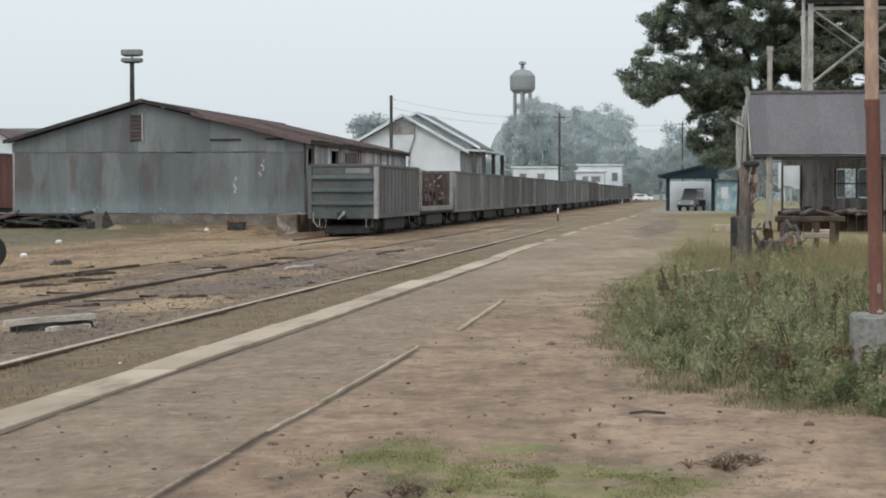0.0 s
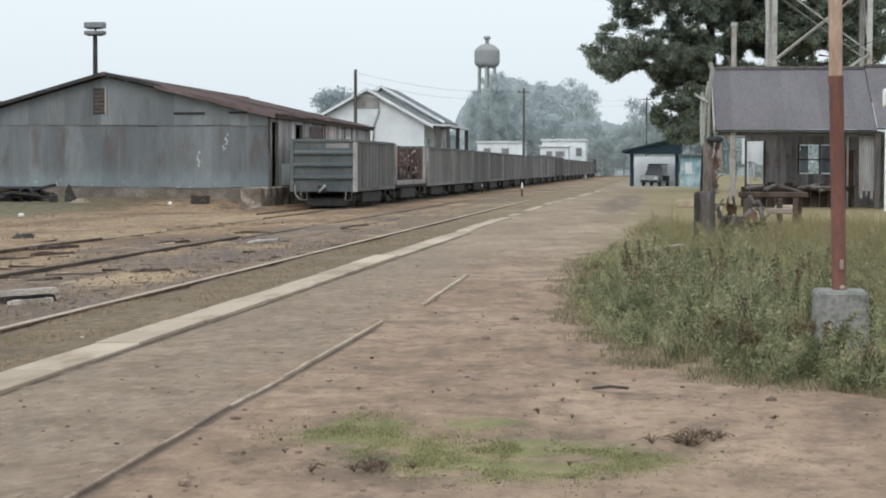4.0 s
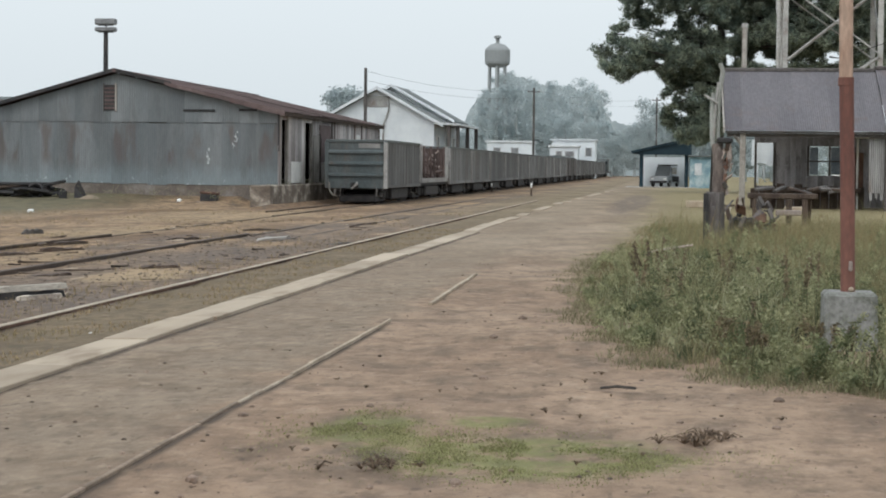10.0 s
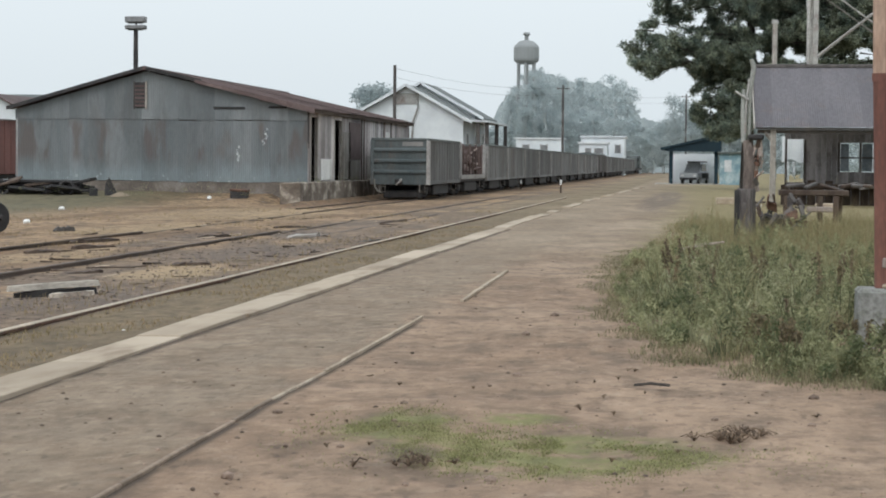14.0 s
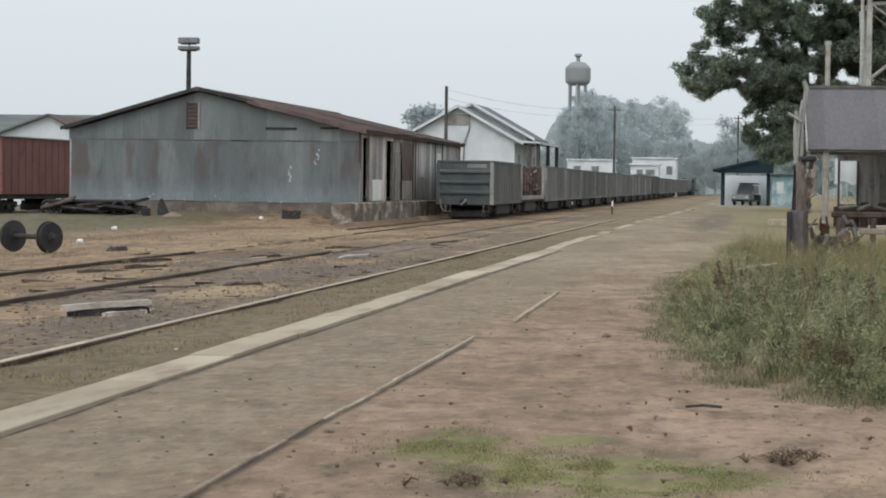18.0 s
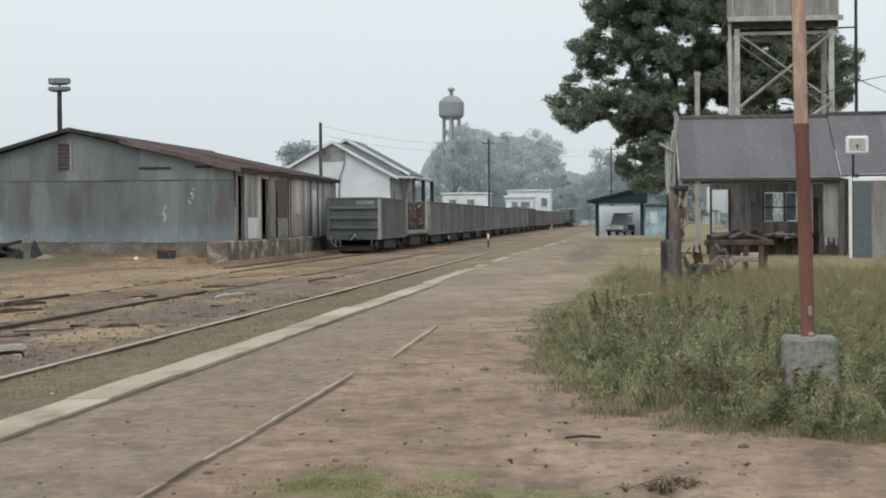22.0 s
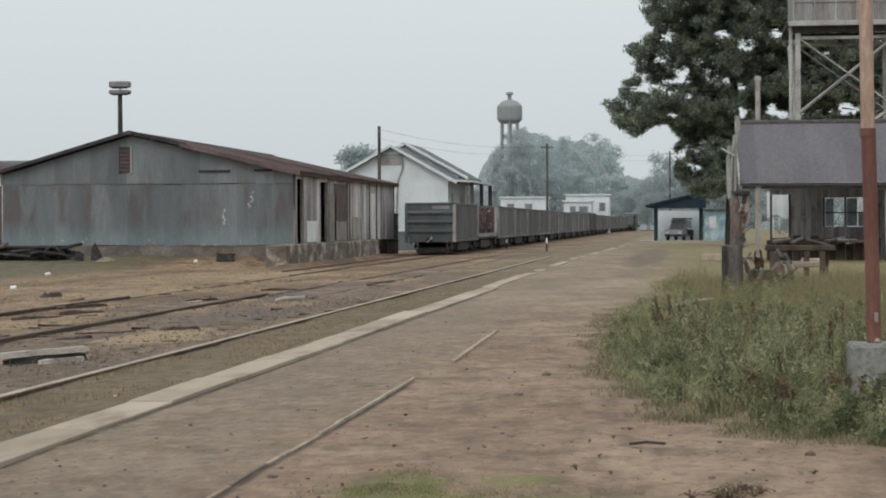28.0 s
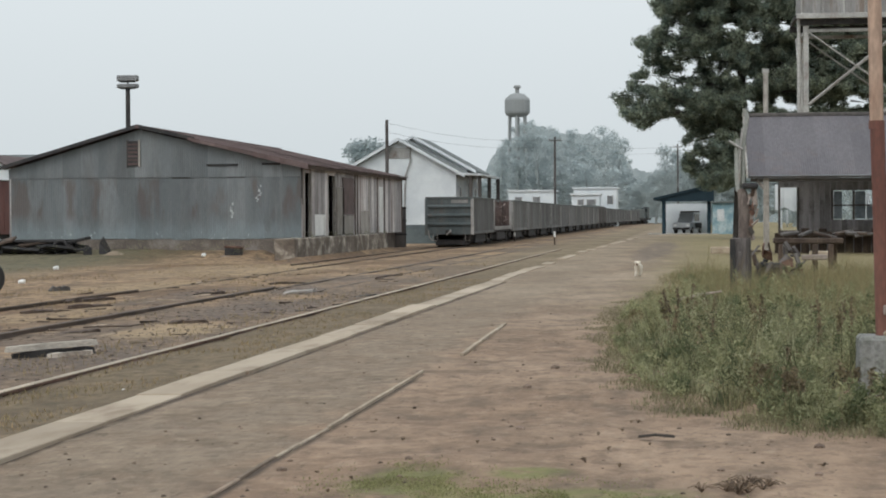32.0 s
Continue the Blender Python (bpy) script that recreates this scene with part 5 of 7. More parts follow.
for y in (2.0, 8.0, 14.0):
    win = part("window", Geo().box(hw + 0.01, hw + 0.06, y, y + 1.2, 2.6, 4.3, 0.01), GLASS_DARK, house)
    part("window_frame", Geo().box(hw + 0.0, hw + 0.1, y - 0.12, y - 0.002, 2.5, 4.4, 0.01), WHITE_PAINT, win)
    part("window_frame", Geo().box(hw + 0.0, hw + 0.1, y + 1.202, y + 1.32, 2.5, 4.4, 0.01), WHITE_PAINT, win)
part("chimney", Geo().box(-2.6, -2.0, 6.0, 6.6, 5.6, 7.6, 0.04), DARK_WOOD, house)


def utility_pole(x, y, h, r=0.14, arm=True):
    p = thing("utility_pole", "dark wooden utility pole with a short crossarm", "utility pole", "utility poles", at=(x, y, 0))
    part("pole", Geo().tube([(0, 0, -0.1), (0, 0, h)], [r * 1.2, r], 10), DARK_WOOD, p)
    if arm:
        part("crossarm", Geo().box(-0.7, 0.7, -0.05, 0.05, h - 0.5, h - 0.38, 0.01), DARK_WOOD, p)
    for k in (-0.6, 0.0, 0.6) if arm else ():
        part("insulator", Geo().tube([(k, 0, h - 0.38), (k, 0, h - 0.2)], 0.05, 6), STEEL_GREY, p)


def wire(a, b, sag):
    pts = [Vector(a).lerp(Vector(b), k / 10) - Vector((0, 0, sag * 4 * (k / 10) * (1 - k / 10))) for k in range(11)]
    single("overhead_wire", Geo().tube(pts, 0.009, 4, False), DARK_IRON, "thin dark overhead wire between poles", "wire", "overhead wires")


utility_pole(-25.2, 162.5, 9.85, 0.13, False)
utility_pole(-15.2, 220, 10.6, 0.12)
utility_pole(-2.2, 300, 12.5, 0.12)
for dz in (-0.25, -1.0):
    wire((-25.2, 162.5, 9.85 + dz), (-15.2, 220, 10.6 + dz), 0.7)
    wire((-15.2, 220, 10.6 + dz), (-2.2, 300, 12.5 + dz), 0.7)
    wire((-2.2, 300, 12.5 + dz), (24, 260, 14 + dz), 0.7)

# low white houses past the train
def low_house(x, y, w, d, h, label, wins, roof=None):
    b = thing("low_house", label, "house", "white houses beyond the train", at=(x, y, 0))
    part("wall", Geo().box(-w / 2, w / 2, 0, d, -0.1, h, 0.03), WHITE_WALL, b)
    part("roof", Geo().box(-w / 2 - 0.25, w / 2 + 0.25, -0.25, d + 0.25, h + 0.002, h + 0.3, 0.03), roof or TIN_ROOF, b)
    for wx, ww, z0, z1 in wins:
        # window in lamp grey: haze put into the glass colour
        win = part("window", Geo().box(wx, wx + ww, -0.05, -0.003, z0, z1), LAMP_GREY, b)
        part("window_frame", Geo().box(wx - 0.12, wx - 0.002, -0.08, 0.0, z0 - 0.1, z1 + 0.1), STEEL_GREY, win)
        part("window_frame", Geo().box(wx + ww + 0.002, wx + ww + 0.12, -0.08, 0.0, z0 - 0.1, z1 + 0.1), STEEL_GREY, win)
    return b


low_house(-26.8, 330, 7.6, 8, 5.9, "long low white house partly hidden by the train", [(-2.6, 1.0, 3.6, 5.0), (0.4, 1.0, 3.6, 5.0)])
low_house(-17.6, 328, 4.6, 6, 5.2, "small white house with two dark windows", [(-1.2, 0.8, 3.6, 4.5), (0.3, 1.3, 3.6, 4.5)])
low_house(-16.6, 340, 7.4, 8, 6.4, "white flat-roofed house behind a smaller one", [(2.2, 0.8, 3.8, 5.2)])
low_house(-39.0, 345, 9.0, 8, 4.6, "low white house among the trees", [(1.0, 1.0, 2.4, 3.6)], DARK_ROOF)

# water tower
tower = thing("water_tower", "grey concrete water tower with round tank on tall legs above trees", "water tower", at=(-38.65, 440, 0))
prof = [(2.0, 24.0), (2.7, 24.7), (2.82, 25.2), (2.82, 27.7), (2.6, 28.1), (1.6, 29.0), (0.5, 29.3)]
n = 20
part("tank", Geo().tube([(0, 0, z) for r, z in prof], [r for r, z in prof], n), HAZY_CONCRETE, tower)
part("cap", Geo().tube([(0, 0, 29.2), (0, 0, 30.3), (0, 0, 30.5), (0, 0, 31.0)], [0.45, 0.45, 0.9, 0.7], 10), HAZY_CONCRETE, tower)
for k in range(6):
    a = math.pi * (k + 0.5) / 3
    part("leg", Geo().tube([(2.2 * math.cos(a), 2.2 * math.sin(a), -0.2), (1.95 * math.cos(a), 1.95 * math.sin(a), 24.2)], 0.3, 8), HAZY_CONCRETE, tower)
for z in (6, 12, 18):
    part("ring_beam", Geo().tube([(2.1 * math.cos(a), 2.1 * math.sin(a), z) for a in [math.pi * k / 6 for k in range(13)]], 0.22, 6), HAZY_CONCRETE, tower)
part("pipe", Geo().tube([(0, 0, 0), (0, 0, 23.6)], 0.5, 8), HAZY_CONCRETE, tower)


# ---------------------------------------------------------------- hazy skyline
# haze and tree tones are put into the emission of one flat sheet
hz = Nodes("glowing_haze")
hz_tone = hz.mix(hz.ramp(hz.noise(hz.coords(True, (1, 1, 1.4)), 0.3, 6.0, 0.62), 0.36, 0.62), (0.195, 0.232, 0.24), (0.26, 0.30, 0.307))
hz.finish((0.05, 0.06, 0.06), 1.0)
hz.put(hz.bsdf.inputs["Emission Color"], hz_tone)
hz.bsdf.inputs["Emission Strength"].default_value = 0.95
SKYLINE = [(-220, 8.0), (-60, 9.0), (-51.5, 10.5), (-49.8, 15.0), (-47.7, 18.4), (-45.7, 20.0), (-42.5, 22.5), (-40.9, 24.8), (-37.4, 24.0), (-34.0, 23.2), (-30.6, 21.8), (-25.0, 21.9),
           (-21.7, 20.5), (-17.2, 19.0), (-15.8, 15.0), (-14.3, 13.2), (-8.0, 12.0), (40, 11.0), (160, 8.0)]
top, x = [], -220.0
while x < 160:
    (xa, za), (xb, zb) = next((p, q) for p, q in zip(SKYLINE, SKYLINE[1:]) if p[0] <= x <= q[0])
    rough_ = 0.55 * noise.noise((x * 0.7, 0, 3)) + 0.4 * noise.noise((x * 2.1, 0, 7)) + 0.3 * noise.noise((x * 5.0, 0, 9))
    top.append((x, za + (zb - za) * (x - xa) / (xb - xa) + rough_))
    x += 0.3
m_ = len(top)
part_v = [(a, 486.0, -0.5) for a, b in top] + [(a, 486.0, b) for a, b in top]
tagged(new("backdrop", raw_mesh("backdrop", part_v, [(i, i + 1, m_ + i + 1, m_ + i) for i in range(m_ - 1)], hz.mat)), "flat glowing sheet for the hazy wooded skyline far beyond the yard", "backdrop", kind="structure")


# ---------------------------------------------------------------- trees
def tufts(centres, radii, count, size, flat=0.7, seed=1, thin=0.5):
    """Many small leaf blades round the given centres, as one mesh's corners and faces."""
    r = np.random.RandomState(seed)
    c = np.repeat(np.array(centres, float), count, 0)
    rad = np.repeat(np.array(radii, float), count)[:, None]
    n_ = len(c)
    d = r.normal(size=(n_, 3))
    d /= np.linalg.norm(d, axis=1)[:, None]
    p = c + d * rad * (r.rand(n_, 1) ** 0.5) * np.array([1, 1, flat])
    u = d * 0.6 + r.normal(size=(n_, 3)) * 0.6
    u /= np.linalg.norm(u, axis=1)[:, None]
    w = np.cross(u, r.normal(size=(n_, 3)))
    w /= np.linalg.norm(w, axis=1)[:, None]
    s = size * (0.6 + 0.8 * r.rand(n_, 1))
    q = np.stack([p - u * s * 0.5, p + w * s * thin, p + u * s * 0.7, p - w * s * thin], 1).reshape(-1, 3)
    f = np.arange(4 * n_).reshape(-1, 4)
    return q.tolist(), f.tolist()


def woodland_tree(x, y, h, spread, seed, label="hazy grey-green eucalyptus tree with an uneven open crown", mat_=None, low=0.15, dense=70, leaf_size=0.26):
    r = random.Random(seed)
    t = thing("tree", label, "tree", "trees on the skyline", at=(x, y, 0))
    lean = r.uniform(-0.6, 0.6)
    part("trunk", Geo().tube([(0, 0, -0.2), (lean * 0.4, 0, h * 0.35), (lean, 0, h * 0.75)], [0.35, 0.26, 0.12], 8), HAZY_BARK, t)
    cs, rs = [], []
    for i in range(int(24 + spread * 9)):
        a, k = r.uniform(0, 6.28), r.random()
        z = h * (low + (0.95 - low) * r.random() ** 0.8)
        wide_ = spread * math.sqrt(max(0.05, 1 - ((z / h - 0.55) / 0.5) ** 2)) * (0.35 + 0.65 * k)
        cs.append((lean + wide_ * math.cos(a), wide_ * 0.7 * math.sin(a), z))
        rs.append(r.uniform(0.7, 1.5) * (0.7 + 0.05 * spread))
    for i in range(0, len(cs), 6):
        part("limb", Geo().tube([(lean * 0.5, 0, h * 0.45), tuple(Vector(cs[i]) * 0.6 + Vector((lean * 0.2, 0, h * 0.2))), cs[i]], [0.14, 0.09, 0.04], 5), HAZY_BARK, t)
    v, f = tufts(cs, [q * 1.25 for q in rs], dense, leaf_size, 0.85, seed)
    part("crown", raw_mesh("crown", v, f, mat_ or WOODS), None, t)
    return t


TREES = [(-43.0, 462, 19.5, 2.8), (-39.0, 450, 24.0, 2.6), (-36.6, 452, 24.8, 2.6), (-33.8, 452, 23.2, 3.2), (-30.6, 458, 22.6, 3.4), (-27.0, 450, 22.0, 3.2), (-23.0, 456, 23.4, 3.6), (-19.2, 450, 22.4, 3.4),
         (-15.8, 446, 20.4, 3.0), (-14.5, 440, 12.5, 2.4), (-41.0, 440, 13.0, 3.4), (-33.0, 436, 14.0, 3.6), (-28.0, 432, 12.0, 3.4), (-22.5, 434, 13.5, 3.4), (-18.0, 430, 12.5, 3.0), (-47.5, 438, 9.5, 2.8), (-25, 440, 16, 3.5), (-37, 445, 17, 3.5), (-41.6, 432, 19.4, 2.3), (-39.0, 430, 20.6, 2.2), (-36.0, 431, 23.0, 2.2), (-33.2, 432, 20.6, 2.4), (-37.6, 428, 14.5, 2.6), (-29.5, 431, 20.4, 2.8)]
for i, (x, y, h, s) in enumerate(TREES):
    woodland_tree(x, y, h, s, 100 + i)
# leaf colour lightened, so that it carries the haze
DARKER = leaf("haze_toned_leaves", (0.43, 0.49, 0.505), (0.5, 0.555, 0.56), 0.05, 0.5)
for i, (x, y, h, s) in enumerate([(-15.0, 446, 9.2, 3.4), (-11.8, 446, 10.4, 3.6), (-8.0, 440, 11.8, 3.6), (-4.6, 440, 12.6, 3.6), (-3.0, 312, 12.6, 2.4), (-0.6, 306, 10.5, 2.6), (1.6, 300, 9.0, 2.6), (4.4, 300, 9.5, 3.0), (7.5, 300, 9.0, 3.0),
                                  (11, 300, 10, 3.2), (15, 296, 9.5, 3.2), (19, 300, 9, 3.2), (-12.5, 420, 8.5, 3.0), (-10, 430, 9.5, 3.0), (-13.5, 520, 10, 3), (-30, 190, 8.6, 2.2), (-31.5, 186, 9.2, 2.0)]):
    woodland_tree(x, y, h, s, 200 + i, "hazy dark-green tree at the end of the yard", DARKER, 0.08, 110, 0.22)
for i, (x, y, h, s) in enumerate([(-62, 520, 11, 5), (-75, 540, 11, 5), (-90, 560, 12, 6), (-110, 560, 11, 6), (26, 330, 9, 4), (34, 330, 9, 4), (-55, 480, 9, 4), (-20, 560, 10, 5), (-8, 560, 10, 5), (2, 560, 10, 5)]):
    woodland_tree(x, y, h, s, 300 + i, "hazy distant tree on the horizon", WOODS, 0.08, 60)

# ---------------------------------------------------------------- great pine
pine = thing("pine_tree", "large dark pine with drooping uneven boughs above the sheds", "tree", at=(3.4, 150, 0))
part("trunk", Geo().tube([(0, 0, -0.3), (0.1, 0, 4.0), (0.3, 0, 9.0), (0.2, 0, 14.0), (0.5, 0, 20.0)], [0.5, 0.42, 0.36, 0.26, 0.08], 12), BARK, pine)
# crown outline fitted to the camera's view, x and height, and its sky gaps: x, height, width, depth
REACH = [(-6.8, 18.4), (-6.38, 17.46), (-5.96, 16.6), (-5.46, 15.99), (-6.82, 15.4), (-8.01, 15.28), (-7.59, 14.38), (-6.83, 13.98), (-7.85, 12.76), (-8.54, 12.05), (-8.03, 11.49), (-9.82, 10.88), (-8.97, 10.14), (-8.77, 9.28), (-7.71, 8.42), (-7.08, 7.85), (-6.44, 8.61), (-4.74, 9.23), (-4.11, 8.67), (-3.9, 8.07),
         (-4.2, 7.39), (-4.2, 5.7), (-4.1, 4.4), (-2.9, 3.7), (-1.2, 3.5), (0.3, 4.2), (0.7, 8.2), (4.0, 8.3), (7.4, 8.4), (11.0, 8.5), (13.4, 10.2), (14.3, 13.6), (12.6, 15.0), (10.5, 17.5), (7, 20.5), (3, 22.5), (-1.5, 22.5), (-5, 20.8)]
GAPS = [(-0.58, 15.73, 0.64, 0.39), (1.01, 14.77, 0.73, 0.34), (3.43, 15.65, 0.52, 0.39), (-0.26, 12.34, 0.43, 0.34), (0.66, 11.78, 0.69, 0.3), (-3.54, 13.16, 0.52, 0.34), (-4.09, 12.62, 0.52, 0.17), (-6.42, 11.93, 1.2, 0.39), (-4.51, 11.56, 0.73, 0.21),
        (-3.04, 11.24, 0.34, 0.34), (-4.7, 15.72, 0.6, 0.34), (3.11, 10.18, 0.39, 0.6), (3.99, 9.74, 0.52, 0.36), (0.81, 9.79, 0.43, 0.43), (-3.7, 6.88, 0.39, 0.34), (8.43, 10.18, 0.6, 0.43), (7.0, 14.24, 0.34, 0.26), (-4.19, 9.86, 0.34, 0.26), (-4.45, 18.89, 0.6, 0.34), (0.81, 18.65, 0.39, 0.43), (-2.33, 13.92, 0.26, 0.21)]


def in_crown(x, z, more=0.0):
    """Whether points lie inside the crown's reach and outside its gaps, grown by more."""
    x, z = np.asarray(x, float), np.asarray(z, float)
    inside = np.zeros(x.shape, bool)
    for (x0, z0), (x1, z1) in zip(REACH, REACH[1:] + REACH[:1]):
        if z0 != z1:
            inside ^= ((z0 > z) != (z1 > z)) & (x < x0 + (x1 - x0) * (z - z0) / (z1 - z0))
    for gx_, gz_, w_, h_ in GAPS:
        inside &= ((x - gx_) / (w_ + more)) ** 2 + ((z - gz_) / (h_ + more)) ** 2 > 1.0
    return inside


rp = random.Random(42)
TIPS, tries = [], 0
for x, z in REACH[:20]:
    for k in (0.93, 0.86):
        q = z + (10.5 - z) * (1 - k) * 0.6
        if in_crown(x * k, q):
            TIPS.append((x * k, q))
            break
while len(TIPS) < 250 and tries < 20000:
    tries += 1
    x, z = rp.uniform(-10, 14.5), rp.uniform(3.4, 22.5)
    if in_crown(x, z) and all((x - p) ** 2 + ((z - q) * 1.3) ** 2 > 0.62 for p, q in TIPS):
        TIPS.append((x, z))
for i, (dx, z) in enumerate(TIPS):
    dy = rp.uniform(-3.2, 3.2)
    tip, best = Vector((dx, dy, z)), None
    for k in range(14):
        root_ = Vector((0.25, 0, min(19.5, max(3.0, z + rp.uniform(-1.4, 2.0) - 0.08 * abs(dx)))))
        mid_ = root_.lerp(tip, 0.55) + Vector((0, 0, rp.uniform(-0.5, 0.7)))
        line = [root_.lerp(mid_, u / 8) for u in range(8)] + [mid_.lerp(tip, u / 8) for u in range(9)]
        free = [bool(b) for b in in_crown([p.x for p in line], [p.z for p in line], 0.05)]
        bare = len(free) - 1 - free[::-1].index(False) if False in free else -1
        if best is None or bare < best[0]:
            best = (bare, root_, mid_, line)
    bare, root, mid, line = best
    line = line[min(bare + 1, 14):]
    bough = part("bough", Geo().tube(line, [0.07 - 0.05 * u / (len(line) - 1) for u in range(len(line))], 5), BARK, pine)
    cs, rs = [], []
    for k in range(18):
        s = 1.0 if k < 12 else 0.42 + 0.55 * rp.random()
        q = root.lerp(mid, s * 2) if s < 0.5 else mid.lerp(tip, (s - 0.5) * 2)
        c = q + Vector((rp.gauss(0, 0.6), rp.gauss(0, 0.9), rp.gauss(0, 0.36)))
        if in_crown(c.x, c.z):
            cs.append(tuple(c))
            rs.append(rp.uniform(0.3, 0.64))
    if not cs:
        continue
    v, f = tufts(cs, rs, 105, 0.26, 0.75, 500 + i, 0.13)
    mids = np.array(v).reshape(-1, 4, 3).mean(1) + np.random.RandomState(i).normal(size=(len(f), 3)) * 0.13
    f = [q for q, keep in zip(f, in_crown(mids[:, 0], mids[:, 2], 0.02)) if keep]
    part("needles", raw_mesh("needles", v, f, PINE), None, bough)

# ---------------------------------------------------------------- tank on a steel stand
tank = thing("tank_tower", "square riveted steel water tank on a braced grey steel stand", "water tank", at=(9.3, 122, 0))
TX0, TX1, TZ = -3.05, 3.05, 13.6
for x in (-2.62, 2.95):
    for y in (-2.2, 2.4):
        part("leg", Geo().box(x - 0.16, x + 0.16, y - 0.16, y + 0.16, -0.1, TZ - 0.6, 0.02), STEEL_GREY, tank)
for z in (4.4, 7.6, 12.7):
    for y in (-2.2, 2.4):
        part("strut", Geo().box(-2.45, 2.785, y - 0.07, y + 0.07, z - 0.1, z + 0.1, 0.01), STEEL_GREY, tank)
    for x in (-2.62, 2.95):
        part("strut", Geo().box(x - 0.07, x + 0.07, -2.03, 2.23, z - 0.1, z + 0.1, 0.01), STEEL_GREY, tank)
for y, off in ((-2.2, -0.17), (2.4, -0.17)):
    part("brace", Geo().tube([(-2.5, y + off, 8.3), (2.9, y + off, 12.6)], 0.09, 6), STEEL_GREY, tank)
    part("brace", Geo().tube([(2.9, y + off - 0.2, 8.65), (-2.5, y + off - 0.2, 12.6)], 0.055, 6), STEEL_GREY, tank)
    part("brace", Geo().tube([(-2.9, y + off, 4.5), (2.9, y + off, 8.5)], 0.09, 6), STEEL_GREY, tank)
for x in (-2.95, 2.95):
    part("brace", Geo().tube([(x, -2.1, 8.7), (x, 2.3, 12.6)], 0.06, 6), STEEL_GREY, tank)
part("girder", Geo().box(-3.0, 3.35, -2.45, -2.1, TZ - 0.58, TZ - 0.22, 0.03), DARK_IRON, tank)
part("girder", Geo().box(-3.35, 3.35, 2.3, 2.65, TZ - 0.58, TZ - 0.22, 0.03), DARK_IRON, tank)
for k in range(8):
    part("joist", Geo().box(-3.3 + k * 0.9, -3.12 + k * 0.9, -2.7, 2.9, TZ - 0.21, TZ - 0.02, 0.02), DARK_IRON, tank)
part("deck_edge", Geo().box(-3.2, 3.6, -2.95, -2.72, TZ - 0.24, TZ + 0.06, 0.02), STEEL_GREY, tank)
shell = part("tank_shell", Geo().box(TX0 + 0.1, TX1 + 0.3, -2.7, 2.9, TZ, TZ + 3.6, 0.05), TANK_SHEET, tank)
for k in range(6):
    x = TX0 + 0.15 + k * 1.24
    part("rib", Geo().box(x - 0.05, x + 0.05, -2.79, -2.703, TZ + 0.05, TZ + 3.55, 0.02), STEEL_GREY, shell)
for z in (1.2, 2.4):
    part("rib", Geo().box(TX0 + 0.1, TX1 + 0.3, -2.77, -2.71, TZ + z - 0.04, TZ + z + 0.04, 0.01), STEEL_GREY, shell)
part("downpipe", Geo().tube([(-3.05, -2.4, 0), (-3.05, -2.4, TZ - 0.3)], 0.11, 10), STEEL_GREY, tank)
thin = thing("thin_mast", "thin dark steel mast with stay wires and a short arm", "mast", at=(12.81, 112, 0))
part("pole", Geo().tube([(0, 0, -0.1), (0, 0, 16.5)], [0.11, 0.08], 8), DARK_IRON, thin)
part("arm", Geo().tube([(0, 0, 12.25), (-2.2, 0, 12.2)], 0.05, 6), DARK_IRON, thin)
part("stay", Geo().tube([(0, 0, 9.4), (5.0, 2, 7.2)], 0.02, 4), DARK_IRON, thin)
part("stay", Geo().tube([(-3.0, 0, 8.2), (0, 0, 9.2), (4.5, 3, 10.2)], 0.02, 4), DARK_IRON, thin)
vent = thing("vent_pipe", "pale steel pipe standing above the workshop roof", "pipe", at=(3.62, 101, 0))
part("pipe", Geo().tube([(0, 0, -0.1), (0, 0, 8.95)], 0.13, 12), GREY_WOOD, vent)
part("cap", Geo().tube([(0, 0, 8.9), (0, 0, 9.1)], 0.17, 12), STEEL_GREY, vent)

SHOP_WOOD = surface("grey_workshop_board", (0.22, 0.205, 0.21), (0.31, 0.292, 0.297), 1.2, 18, 0.9, 0.0, 0.22, (3, 3, 0.5), (0.09, 0.08, 0.078), 0.4)
# pane colour carries the bluish daylight seen through the window
DAYLIT_PANE = surface("daylit_pane", (0.17, 0.22, 0.26), (0.28, 0.33, 0.37), 1.5, 14, 0.4, 0.0, 0.15)

# ---------------------------------------------------------------- workshop with a mauve roof
shop = thing("workshop", "open-fronted timber workshop with a mauve-grey sheet roof", "workshop", at=(0, 88, 0))
RX0, RXM, RX1 = 2.36, 9.35, 16.0
for x0, x1, dz, mt in ((RX0, RXM, 0.0, PURPLE_ROOF), (RXM + 0.01, RX1, 0.1, PURPLE_ROOF)):
    xs = x0
    while xs < x1 - 0.01:
        w = min(0.78, x1 - xs)
        run = Vector((0.0, 6.0, 3.0))
        ob = part("roof_sheet", Geo().sheet((0, 0, 0), (1, 0, 0), run, w + 0.01, lambda s: 0.0, lambda s: 6.7, 8, 0.012), mt, shop)
        ob.matrix_basis = pose(xs, -0.25, 3.46 + dz + 0.006 * (round(xs * 10) % 2))
        xs += w
    part("ridge_cap", Geo().box(x0 - 0.05, x1, 5.45, 6.0, 6.3 + dz, 6.5 + dz, 0.05), DARK_WOOD, shop)
    part("eaves_board", Geo().box(x0, x1, -0.2, -0.12, 3.36 + dz, 3.45 + dz, 0.01), DARK_WOOD, shop)
